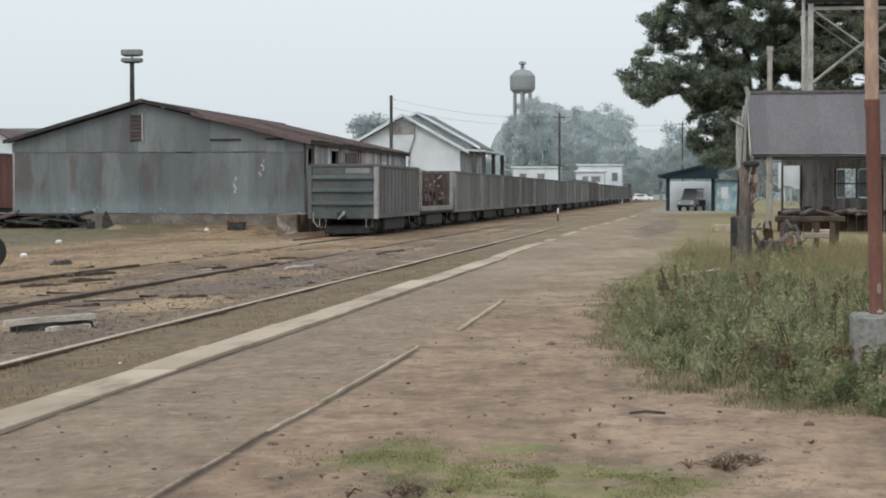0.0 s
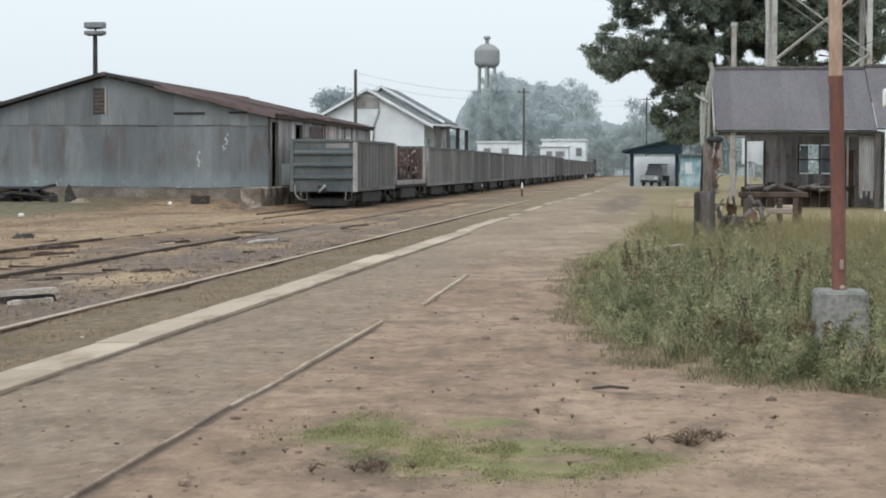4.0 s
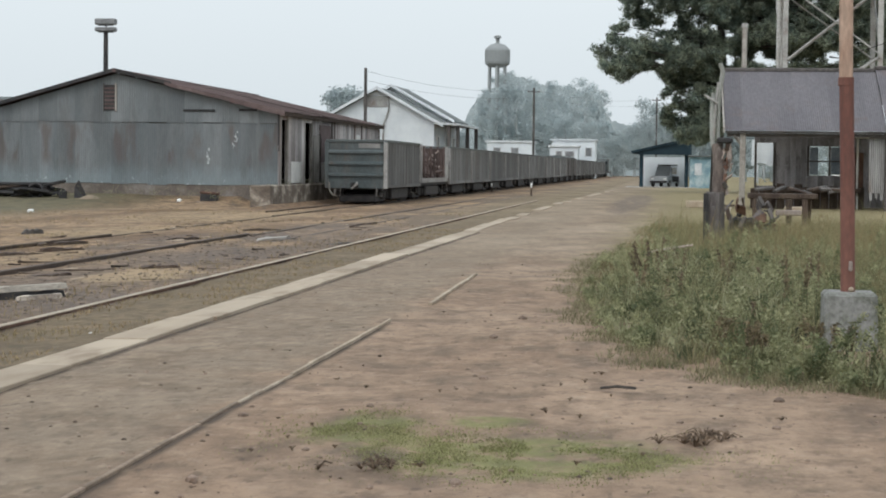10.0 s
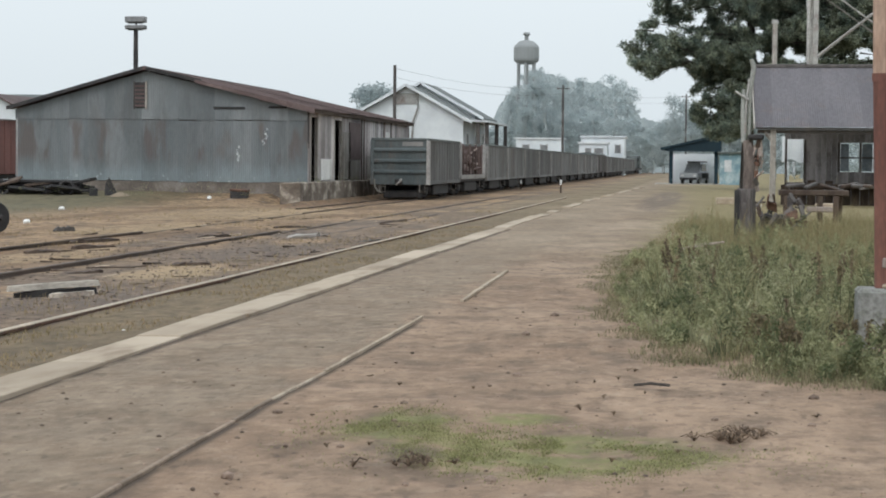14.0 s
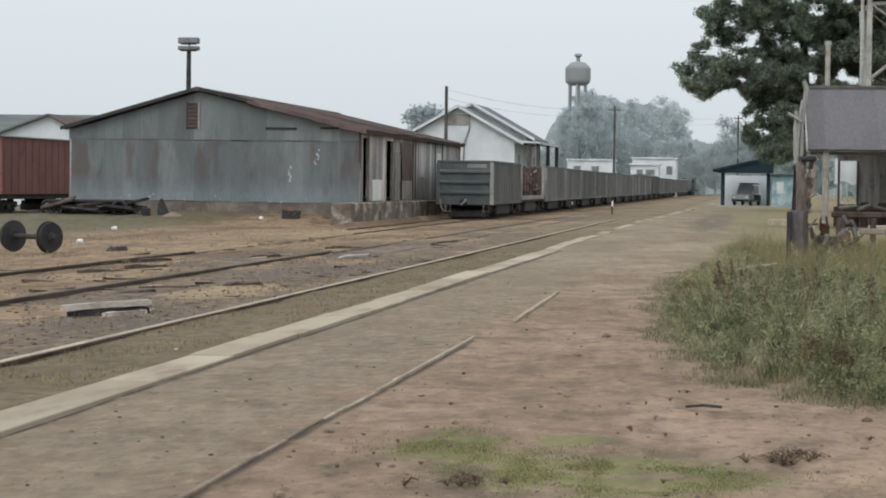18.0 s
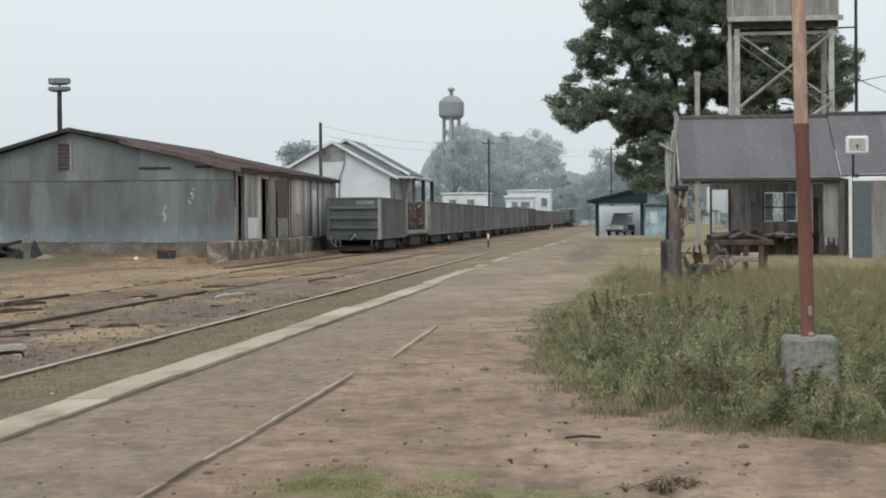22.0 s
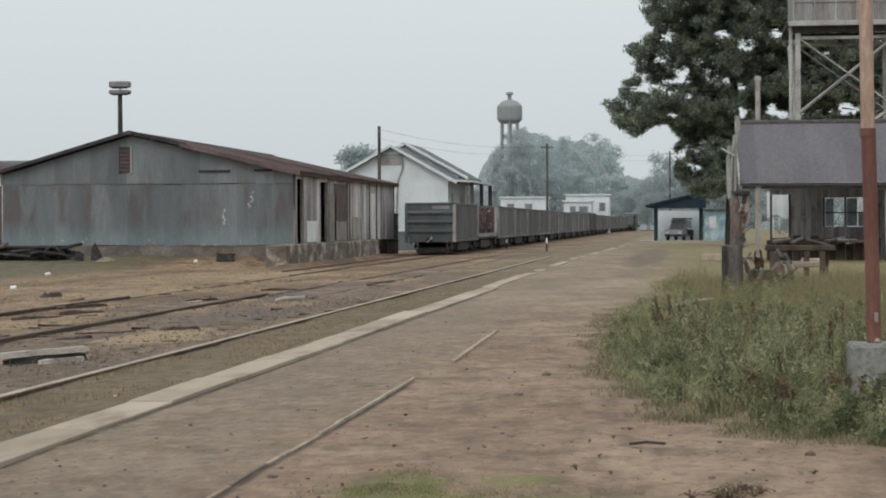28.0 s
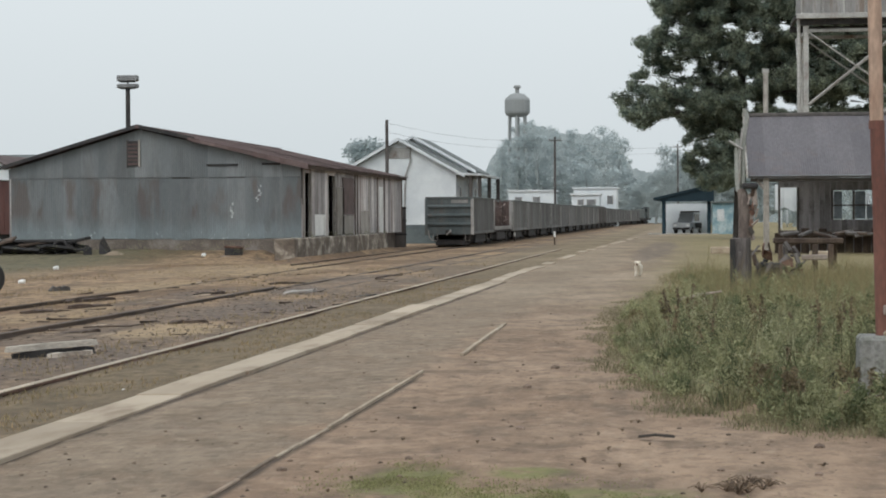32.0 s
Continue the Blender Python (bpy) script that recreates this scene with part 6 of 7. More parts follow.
    part("rear_roof", Geo().add([(x0, 5.9, 6.38 + dz), (x1, 5.9, 6.38 + dz), (x1, 8.6, 4.9 + dz), (x0, 8.6, 4.9 + dz), (x0, 5.9, 6.3 + dz), (x1, 5.9, 6.3 + dz), (x1, 8.6, 4.8 + dz), (x0, 8.6, 4.8 + dz)],
                                [(0, 1, 2, 3), (4, 5, 6, 7), (0, 1, 5, 4), (2, 3, 7, 6), (1, 2, 6, 5), (3, 0, 4, 7)]), DARK_ROOF, shop)
part("barge_board", Geo().add([(RX0 - 0.08, -0.3, 3.36), (RX0 - 0.02, -0.3, 3.36), (RX0 - 0.02, -0.3, 3.6), (RX0 - 0.08, -0.3, 3.6), (RX0 - 0.08, 5.8, 6.26), (RX0 - 0.02, 5.8, 6.26), (RX0 - 0.02, 5.8, 6.5), (RX0 - 0.08, 5.8, 6.5)],
                              [(0, 1, 2, 3), (4, 5, 6, 7), (0, 1, 5, 4), (2, 3, 7, 6), (1, 2, 6, 5), (3, 0, 4, 7)]), GREY_WOOD, shop)
part("post", Geo().box(3.02, 3.28, 0.0, 0.26, -0.1, 3.36, 0.03), GREY_WOOD, shop, "pale weathered corner post")
part("bracket", Geo().tube([(3.1, 0.1, 2.9), (2.75, 0.1, 3.3)], 0.1, 6), GREY_WOOD, shop)
for x in (9.42, 9.9, 12.6, 15.6):
    part("post", Geo().box(x - 0.13, x + 0.13, 0.0, 0.26, -0.1, 3.4, 0.02), DARK_WOOD if x < 9.8 else GREY_WOOD, shop)
part("eaves_beam", Geo().box(RX0 + 0.1, RX1, 0.02, 0.22, 3.2, 3.355, 0.02), DARK_WOOD, shop)
# back wall of boards, with openings
bw = 8.0
for x0, x1, z0, z1 in ((4.95, 6.5, -0.1, 3.5), (6.5, 8.75, -0.1, 1.5), (6.5, 8.75, 2.9, 3.5), (8.75, 16.0, -0.1, 3.5), (4.0, 4.95, 3.05, 3.5), (4.0, 4.95, -0.1, 1.0)):
    xs = x0
    while xs < x1 - 0.01:
        w = min(0.25, x1 - xs)
        part("board", Geo().box(xs + 0.004, xs + w - 0.004, bw + rng.uniform(-0.01, 0.01), bw + 0.05, z0, z1), SHOP_WOOD, shop)
        xs += w
win = part("window_frame", Geo().box(6.5, 6.6, bw - 0.04, bw + 0.08, 1.5, 2.9, 0.01).box(8.65, 8.75, bw - 0.04, bw + 0.08, 1.5, 2.9, 0.01).box(7.5, 7.6, bw - 0.04, bw + 0.08, 1.5, 2.9, 0.01).box(6.6, 8.65, bw - 0.04, bw + 0.08, 2.15, 2.22), DARK_WOOD, shop)
part("pane", Geo().box(6.62, 7.0, bw, bw + 0.02, 1.55, 2.85), DAYLIT_PANE, win)
part("pane", Geo().box(8.16, 8.6, bw, bw + 0.02, 1.55, 2.14), DAYLIT_PANE, win)
part("pane", Geo().box(7.62, 8.1, bw, bw + 0.02, 1.55, 2.85), DAYLIT_PANE, win)
part("door_frame", Geo().box(4.0, 4.1, bw - 0.05, bw + 0.08, -0.1, 3.05, 0.01).box(4.88, 4.98, bw - 0.05, bw + 0.08, -0.1, 3.05, 0.01), DARK_WOOD, shop)
# cloths placed in daylight to brighten the openings; line and poles are invented
wash = thing("washing", "white cloths set in daylight behind the open workshop doorway", "cloth", at=(0, 88, 0))
for x0, x1, z0, z1 in ((4.0, 5.08, 2.02, 3.24), (4.2, 4.36, 1.05, 2.0), (4.52, 4.66, 1.3, 2.0), (6.63, 7.1, 1.7, 2.35), (6.72, 7.0, 2.66, 2.92), (7.83, 8.12, 2.1, 2.87), (8.42, 8.62, 1.4, 2.81)):
    cl, k_ = Geo(), 7
    for i in range(k_ + 1):
        for j in range(4):
            u_, v_ = i / k_, j / 3
            cl.v.append((x0 + (x1 - x0) * u_, 11.6 + 0.05 * math.sin(u_ * 9 + x0) * (0.3 + v_), z1 - (z1 - z0) * v_ * (1 - 0.08 * math.sin(u_ * 7 + x1))))
    cl.f = [(i * 4 + j, i * 4 + j + 1, i * 4 + j + 5, i * 4 + j + 4) for i in range(k_) for j in range(3)]
    cl.add([(x, y + 0.012, z) for x, y, z in cl.v], [f_[::-1] for f_ in cl.f])
    part("cloth", cl, WHITE_WALL, wash)
part("line", Geo().tube([(3.6, 11.62, 3.3), (12.2, 11.62, 3.3)], 0.012, 5), DARK_IRON, wash)
for x in (3.6, 12.2):
    part("pole", Geo().tube([(x, 11.62, -0.1), (x, 11.62, 3.35)], 0.04, 6), DARK_WOOD, wash)
hung = part("wall_panel", Geo().sheet((8.64, 0.3, 0), (1, 0, 0), (0, 0, 1), 0.7, lambda s: 0.78, lambda s: 3.34, 8, 0.014), TANK_SHEET, shop, "pale hanging corrugated sheet")
for k in range(3):
    part("torn_strip", Geo().box(8.68 + k * 0.23, 8.8 + k * 0.23, 0.3, 0.315, 0.45 + 0.12 * (k % 2), 0.8), TANK_SHEET, hung)
part("fascia", Geo().box(8.04, 8.62, 0.23, 0.27, 3.17, 3.3, 0.01), WHITE_PAINT, shop, "pale strip under the eaves")
part("jamb", Geo().box(8.44, 8.53, 4.0, 4.06, -0.1, 3.2, 0.01), WHITE_PAINT, shop)
for k in range(13):
    part("apron_board", Geo().box(3.7 + k * 0.4, 4.07 + k * 0.4, 4.66 + rng.uniform(-0.02, 0.02), 4.72, -0.1, 0.98 + rng.uniform(-0.1, 0.16), 0.01), BROWN_WOOD, shop)
part("wall_panel", Geo().box(8.3, 8.95, 6.0, 6.06, -0.1, 2.6, 0.01), RUST, shop, "red rusty sheet panel")
part("table", Geo().box(4.2, 8.6, 3.4, 4.6, 0.75, 0.95, 0.03).box(4.4, 4.6, 3.5, 3.7, -0.05, 0.75).box(8.2, 8.4, 3.5, 3.7, -0.05, 0.75).box(6.2, 6.4, 3.5, 3.7, -0.05, 0.75), BROWN_WOOD, shop, "long brown work bench")
fence = thing("sheet_fence", "tall fence of streaked rusty corrugated sheets", "fence", at=(9.45, 84, 0))
part("rail", Geo().box(0, 6.0, 0.03, 0.11, 3.2, 3.34, 0.01), WHITE_PAINT, fence)
part("rail", Geo().box(0, 6.0, 0.03, 0.11, 0.5, 0.62, 0.01), GREY_WOOD, fence)
for k in range(8):
    part("sheet", Geo().sheet((k * 0.75, 0, 0), (1, 0, 0), (0, 0, 1), 0.76, lambda s: -0.05, lambda s: 3.2, 8, 0.014), (GALVANISED, TANK_SHEET, GALV_SIDE)[k % 3], fence)
for x in (-0.1, 3.0, 6.0):
    part("post", Geo().box(x - 0.07, x + 0.07, 0.04, 0.18, -0.1, 3.4, 0.02), WHITE_PAINT if x < 0 else GREY_WOOD, fence)
flood = thing("yard_floodlight", "white square floodlight on a thin dark pole", "floodlight", at=(9.7, 85.6, 0))
part("pole", Geo().tube([(-0.08, 0, -0.1), (-0.06, 0, 4.4)], 0.055, 8), DARK_IRON, flood)
part("housing", Geo().box(-0.38, 0.58, -0.16, 0.02, 4.36, 5.15, 0.1), WHITE_PAINT, flood)
part("glass", Geo().box(-0.24, 0.44, -0.175, -0.163, 4.5, 5.02, 0.0), STEEL_GREY, flood)
part("bracket", Geo().box(0.06, 0.14, -0.19, -0.178, 4.62, 4.78, 0.0), DARK_IRON, flood)

# ---------------------------------------------------------------- water crane and junk in the weeds
CRANE_SKIN = surface("peeling_brown_crane_paint", (0.08, 0.062, 0.055), (0.16, 0.13, 0.115), 3.0, 26, 0.85, 0.0, 0.1, (2, 2, 0.6), (0.36, 0.31, 0.28), 0.35, 2.2, (2, 2, 0.6))
PED_SKIN = surface("dark_pedestal", (0.085, 0.074, 0.072), (0.16, 0.145, 0.142), 3.0, 26, 0.9, 0.0, 0.2, (2, 2, 0.4), (0.05, 0.038, 0.035), 0.4, 2.0, (2, 2, 0.4))
PALE_PIPE = surface("pale_green_grey_pipe", (0.24, 0.25, 0.23), (0.34, 0.35, 0.33), 2.0, 26, 0.8, 0.0, 0.1, (2, 2, 0.4), (0.13, 0.11, 0.1), 0.3)
crane = thing("water_crane", "rusty railway water crane on a brown pedestal with peeling pipes", "water crane", at=(1.0, 47.2, 0))
ped = Geo().tube([(0.06, 0, -0.1), (0.07, 0, 0.3), (0.07, 0, 0.8), (0.07, 0, 1.22)], [0.235, 0.22, 0.215, 0.225], 10)
ped.v = [(p[0] + 0.03 * noise.noise((p[0] * 5, p[1] * 5, p[2] * 2)), p[1], p[2] + 0.05 * noise.noise((p[0] * 8, 1, p[1] * 8))) for p in ped.v]
part("pedestal", ped, PED_SKIN, crane)
for k in range(7):
    a = k * 0.9
    part("plank", Geo().box(-0.05, 0.05, -0.03, 0.03, 0.0, rng.uniform(0.9, 1.25), 0.012, pose(0.07 + 0.21 * math.cos(a), 0.21 * math.sin(a), -0.03, rng.uniform(-2, 2), rng.uniform(-2, 2), math.degrees(a) + 90)), PED_SKIN if k % 3 else DARK_WOOD, crane)
# black strip along the pedestal's left edge
part("stave", Geo().box(-0.21, -0.09, -0.3, -0.24, -0.1, 1.19, 0.015), DARK_IRON, crane, "black upright strip on the pedestal's left edge")
part("column", Geo().tube([(0.0, 0, 2.3), (-0.02, 0, 2.6), (-0.03, 0, 3.2), (-0.02, 0, 3.55)], [0.06, 0.065, 0.06, 0.04], 12), PALE_PIPE, crane, "pale peeling upper column")
part("lower_column", Geo().tube([(0.14, 0, 1.2), (0.14, 0, 1.7), (0.13, 0, 2.1), (0.06, 0, 2.36)], [0.15, 0.14, 0.14, 0.1], 12), CRANE_SKIN, crane, "brown peeling lower column")
part("pipe", Geo().tube([(0.1, -0.05, 1.2), (0.12, -0.05, 3.2), (0.14, -0.05, 3.6), (0.2, -0.05, 4.05), (0.14, -0.05, 4.25)], [0.04, 0.04, 0.045, 0.06, 0.05], 8), PALE_PIPE, crane)
part("pipe", Geo().tube([(0.02, -0.06, 2.5), (0.05, -0.06, 3.4), (0.1, -0.06, 3.8)], 0.03, 6), STEEL_GREY, crane)
part("pipe", Geo().tube([(0.36, 0.0, 2.5), (0.38, 0.0, 2.0), (0.24, 0, 1.55), (0.34, 0, 1.15)], [0.05, 0.075, 0.05, 0.05], 8), LOAD_PALE, crane)
part("valve_box", Geo().box(0.08, 0.46, -0.18, 0.18, 2.36, 2.5, 0.04), DARK_IRON, crane)
for k in range(14):
    m = pose(rng.uniform(0.2, 0.42), rng.uniform(-0.2, 0.1), rng.uniform(1.2, 2.35), rng.uniform(-50, 50), rng.uniform(-50, 50), rng.uniform(0, 180))
    part("flake", Geo().box(-0.05, 0.05, -0.012, 0.012, -0.11, 0.11, 0.006, m), (LOAD_PALE, BROWN_WOOD, RUST, DARK_WOOD)[k % 4], crane)
part("lever", Geo().tube([(-0.22, -0.1, 3.5), (0.1, -0.1, 3.3)], 0.03, 6), STEEL_GREY, crane)
junk = thing("machine_scrap", "heap of dark rusted machine parts behind the water crane", "scrap", at=(1.95, 52.0, 0))
for i in range(36):
    m = pose(rng.uniform(-0.6, 0.8), rng.uniform(-0.6, 0.6), rng.uniform(0.15, 0.95), rng.uniform(-40, 40), rng.uniform(-40, 40), rng.uniform(0, 180))
    if i % 3 == 0:
        part("plate", Geo().box(-0.15, 0.15, -0.015, 0.015, -0.14, 0.14, 0.008, m), (RUST, PED_SKIN, DARK_WOOD)[i % 9 // 3], junk)
    elif i % 3 == 1:
        part("bar", Geo().box(-0.28, 0.28, -0.022, 0.022, -0.022, 0.022, 0.008, m), BROWN_WOOD if i % 2 else PED_SKIN, junk)
    else:
        part("casting", Geo().box(-0.06, 0.06, -0.05, 0.05, -0.16, 0.16, 0.02, m), (DARK_IRON, PED_SKIN, BROWN_WOOD, DARK_WOOD)[i % 4], junk)
part("casting", Geo().box(-0.4, 0.35, -0.4, 0.4, -0.1, 0.5, 0.1), DARK_IRON, junk)
trestle = thing("timber_trestle", "rough dark timber trestle bench with splayed legs", "trestle", at=(3.55, 64.5, 0))
part("top", Geo().box(-1.05, 1.15, -0.4, 0.4, 0.82, 1.0, 0.03), BROWN_WOOD, trestle)
for x, y in ((-0.8, -0.3), (0.25, -0.3), (0.75, -0.3), (-0.8, 0.3), (0.9, 0.3)):
    part("leg", Geo().box(x - 0.09, x + 0.09, y - 0.08, y + 0.08, -0.05, 0.82, 0.02), BROWN_WOOD, trestle)
part("beam", Geo().box(-0.2, 0.62, -0.75, -0.6, 0.3, 0.48, 0.03), LOAD_PALE, trestle, "pale timber leaning by the bench")
for i in range(9):
    m = pose(rng.uniform(-1, 2.4), rng.uniform(-0.2, 0.3), 1.06 + rng.uniform(0, 0.12), rng.uniform(-20, 20), rng.uniform(-15, 15), rng.uniform(0, 180))
    part("offcut", Geo().box(-0.35, 0.35, -0.08, 0.08, -0.04, 0.04, 0.015, m), DARK_WOOD if i % 3 else BROWN_WOOD, trestle)
single("stick", Geo().tube([(-0.45, -0.06, 0.12), (-0.1, 0.0, 0.2), (0.42, 0.08, 0.27)], [0.02, 0.03, 0.02], 7), LOAD_PALE, "pale bare stick lying on the weeds", "stick", at=(0.05, 38.6, 0))
for x, y, l in ((1.2, 92.0, 0.45), (4.95, 80.0, 0.4)):
    single("stone_slab", Geo().box(-l, l, -0.2, 0.2, -0.05, 0.3, 0.05), KERB, "pale stone slab lying in the grass", "slab", "slabs in the grass", at=(x, y, 0, 0, 0, 4))

# ---------------------------------------------------------------- car port at the end of the yard
port = thing("car_port", "open car port with a dark blue roof on posts", "car port", at=(-0.6, 188, 0))
for x, z in ((-2.15, 3.5), (2.1, 4.5)):
    for y in (0.0, 3.0):
        part("post", Geo().box(x - 0.16, x + 0.16, y - 0.16, y + 0.16, -0.05, z, 0.02), BLUE_PAINT, port)
part("roof", Geo().add([(x, y, z + dz) for dz in (0.0, 0.2) for x, y, z in ((-3.1, -0.8, 3.22), (2.6, -0.8, 4.55), (2.6, 4.4, 4.55), (-3.1, 4.4, 3.22))],
                       [(0, 1, 2, 3), (4, 5, 6, 7), (0, 1, 5, 4), (1, 2, 6, 5), (2, 3, 7, 6), (3, 0, 4, 7)]), BLUE_PAINT, port)
# dark board added at the front for the roof's shaded underside
part("gable_board", Geo().add([(x, y, z) for y in (-0.62, -0.54) for x, z in ((-3.05, 3.2), (-2.4, 3.08), (2.55, 3.08), (2.55, 4.54))],
                              [(0, 1, 2, 3), (7, 6, 5, 4), (0, 1, 5, 4), (1, 2, 6, 5), (2, 3, 7, 6), (3, 0, 4, 7)]), BLUE_PAINT, port)
part("slab", Geo().box(-3.6, 3.0, -1.6, 6, -0.1, 0.05, 0.02), CONCRETE, port)
# white board added for the bright haze seen through the open port
part("rear_wall", Geo().box(-2.3, 2.3, 6.6, 6.75, -0.05, 2.9), WHITE_WALL, port)
blue = thing("blue_house", "pale blue house wall beside the car port", "house", at=(3.0, 187, 0))
part("wall", Geo().box(-1.2, 1.0, 0.0, 6.0, -0.1, 2.9, 0.03), BLUE_WALL, blue)
part("roof", Geo().box(-1.4, 1.2, -0.3, 6.3, 2.902, 3.05, 0.03), DARK_ROOF, blue)
part("window", Geo().box(-0.75, -0.1, -0.05, -0.003, 1.2, 2.3, 0.01), TIN_ROOF, blue, "pale shuttered window")


def motor_car(label, at, body, tall=1.55, screen=DARK_IRON):
    c = thing("car", label, "car", at=at)
    prof_ = [(-0.82, 0.35), (-0.88, 0.55), (-0.86, 0.95), (-0.6, 1.02), (0.6, 1.02), (0.86, 0.95), (0.88, 0.55), (0.82, 0.35)]
    part("body", Geo().sweep(prof_, -2.05, 2.05, 0, 0), body, c)
    roof_ = [(-0.78, -1.0, 1.022), (0.78, -1.0, 1.022), (0.78, 1.8, 1.022), (-0.78, 1.8, 1.022), (-0.62, -0.3, tall), (0.62, -0.3, tall), (0.62, 1.4 + (tall - 1.55), tall), (-0.62, 1.4 + (tall - 1.55), tall)]
    cab_ = part("cabin", Geo().add(roof_, [(0, 1, 5, 4), (1, 2, 6, 5), (2, 3, 7, 6), (3, 0, 4, 7), (4, 5, 6, 7)]), body, c)
    part("windscreen", Geo().add([(-0.7, -0.97, 1.06), (0.7, -0.97, 1.06), (0.6, -0.36, tall - 0.1), (-0.6, -0.36, tall - 0.1), (-0.7, -0.95, 1.06), (0.7, -0.95, 1.06), (0.6, -0.33, tall - 0.1), (-0.6, -0.33, tall - 0.1)],
                                 [(0, 1, 2, 3), (4, 5, 6, 7), (0, 1, 5, 4), (2, 3, 7, 6)]), screen, cab_)
    for s in (-1, 1):
        part("side_window", Geo().box(s * 0.735 - 0.02, s * 0.735 + 0.02, -0.3, 1.3, 1.12, tall - 0.13), GLASS_DARK, cab_)
        part("headlight", Geo().box(s * 0.62 - 0.16, s * 0.62 + 0.16, -2.08, -2.02, 0.68, 0.84, 0.02), WHITE_PAINT, c)
        for y in (-1.3, 1.3):
            w_ = part("wheel", Geo().tube([(s * 0.70, y, 0.32), (s * 0.89, y, 0.32)], 0.32, 16), TYRE, c)
            part("rim", Geo().tube([(s * 0.892, y, 0.32), (s * 0.90, y, 0.32)], 0.19, 12), STEEL_GREY, w_)
    part("bumper", Geo().box(-0.84, 0.84, -2.14, -2.06, 0.36, 0.56, 0.03), DARK_IRON, c)
    return c


# windscreen in pale grey: its reflection is put into the colour
van = motor_car("silver high-roofed car with dark roof parked under the car port", (-0.5, 191.4, 0.05, 0, 0, -17), CAR_SILVER, 2.0, LAMP_GREY)
# dark panels added along the car's top and lower side
part("roof_panel", Geo().box(-0.68, 0.68, -0.34, 1.9, 2.004, 2.12, 0.05), DARK_IRON, van, "dark roof")
part("door_pillar", Geo().box(0.79, 0.9, -0.5, 1.6, 0.5, 1.0, 0.03), DARK_IRON, van, "dark lower side")
passing_car = motor_car("white car driving along the road at the end of the yard", (-10.8, 400, 0.0, 0, 0, 90), CAR_WHITE)
booth = thing("roadside_box", "small white box on a post beside the road", "roadside box", at=(-12.85, 441, 0))
part("post", Geo().box(-0.12, 0.12, -0.12, 0.12, -0.05, 1.0, 0.02), WHITE_PAINT, booth)
part("cabinet", Geo().box(-0.5, 0.55, -0.3, 0.3, 1.0, 2.2, 0.05), WHITE_PAINT, booth)
part("pole", Geo().tube([(-0.4, 0, 2.2), (-0.4, 0, 4.2)], 0.15, 8), WHITE_PAINT, booth)
for x, y, h in ((-8.56, 122.7, 0.95), (-12.6, 140, 0.7)):
    mk = thing("marker_post", "short white-topped marker post beside the line", "marker post", "marker posts", at=(x, y, 0))
    part("post", Geo().box(-0.05, 0.05, -0.05, 0.05, -0.1, h * 0.5, 0.02), BROWN_WOOD, mk)
    part("top", Geo().box(-0.055, 0.055, -0.055, 0.055, h * 0.5 + 0.002, h * 0.86, 0.02), WHITE_PAINT, mk, "white painted top")

# ---------------------------------------------------------------- post on a concrete block
post = thing("steel_post", "tall steel post, rusty red below and faded cream above, on block", "post", at=(1.765, 19.8, 0))
block = Geo().box(-0.26, 0.29, -0.26, 0.26, -0.1, 0.56, 0.035)
block.v = [(p[0] * (0.98 - 0.08 * p[2]) + 0.012 * noise.noise((p[0] * 6, p[1] * 6, p[2] * 6)), p[1], p[2] + 0.01 * noise.noise((p[0] * 5, 2, p[1] * 5))) for p in block.v]
part("block", block, BLOCK_CONCRETE, post, "weathered mossy concrete footing")
part("lower_tube", Geo().tube([(0.0, 0, 0.54), (-0.02, 0, 1.5), (-0.05, 0, 2.62)], 0.071, 20), POST_RUST, post, "red rusty lower tube")
part("upper_tube", Geo().tube([(-0.055, 0, 2.6), (-0.075, 0, 4.0), (-0.1, 0, 7.5)], 0.067, 20), POST_CREAM, post, "faded cream upper tube")
part("collar", Geo().tube([(-0.055, 0, 2.58), (-0.055, 0, 2.66)], 0.077, 20), POST_RUST, post)
part("bolt_lug", Geo().box(-0.005, 0.035, -0.1, -0.075, 0.76, 0.86, 0.012), LOAD_PALE, post)
part("stone", Geo().box(-0.01, 0.05, -0.16, -0.1, 0.555, 0.61, 0.025), EDGE_STONE, post)

# ---------------------------------------------------------------- weeds, grass, stones


def blades(points, heights, widths, leans, seed):
    """Curved grass blades: corners and faces."""
    r = np.random.RandomState(seed)
    p = np.array(points, float)
    n_ = len(p)
    a = r.rand(n_) * 6.283
    side = np.stack([np.cos(a), np.sin(a), np.zeros(n_)], 1)
    b = r.rand(n_) * 6.283
    lean = np.stack([np.cos(b), np.sin(b), np.zeros(n_)], 1) * (np.array(leans) * np.array(heights))[:, None]
    h, w = np.array(heights)[:, None] * np.array([[0, 0, 1.0]]), np.array(widths)[:, None]
    q = np.stack([p - side * w, p + side * w, p + h * 0.6 + lean * 0.35 - side * w * 0.7, p + h * 0.6 + lean * 0.35 + side * w * 0.7, p + h + lean], 1).reshape(-1, 3)
    k = np.arange(n_)[:, None] * 5
    f = (k + np.array([[0, 1, 3, 2]])).tolist() + (k + np.array([[2, 3, 4]])).tolist()
    return q.tolist(), f


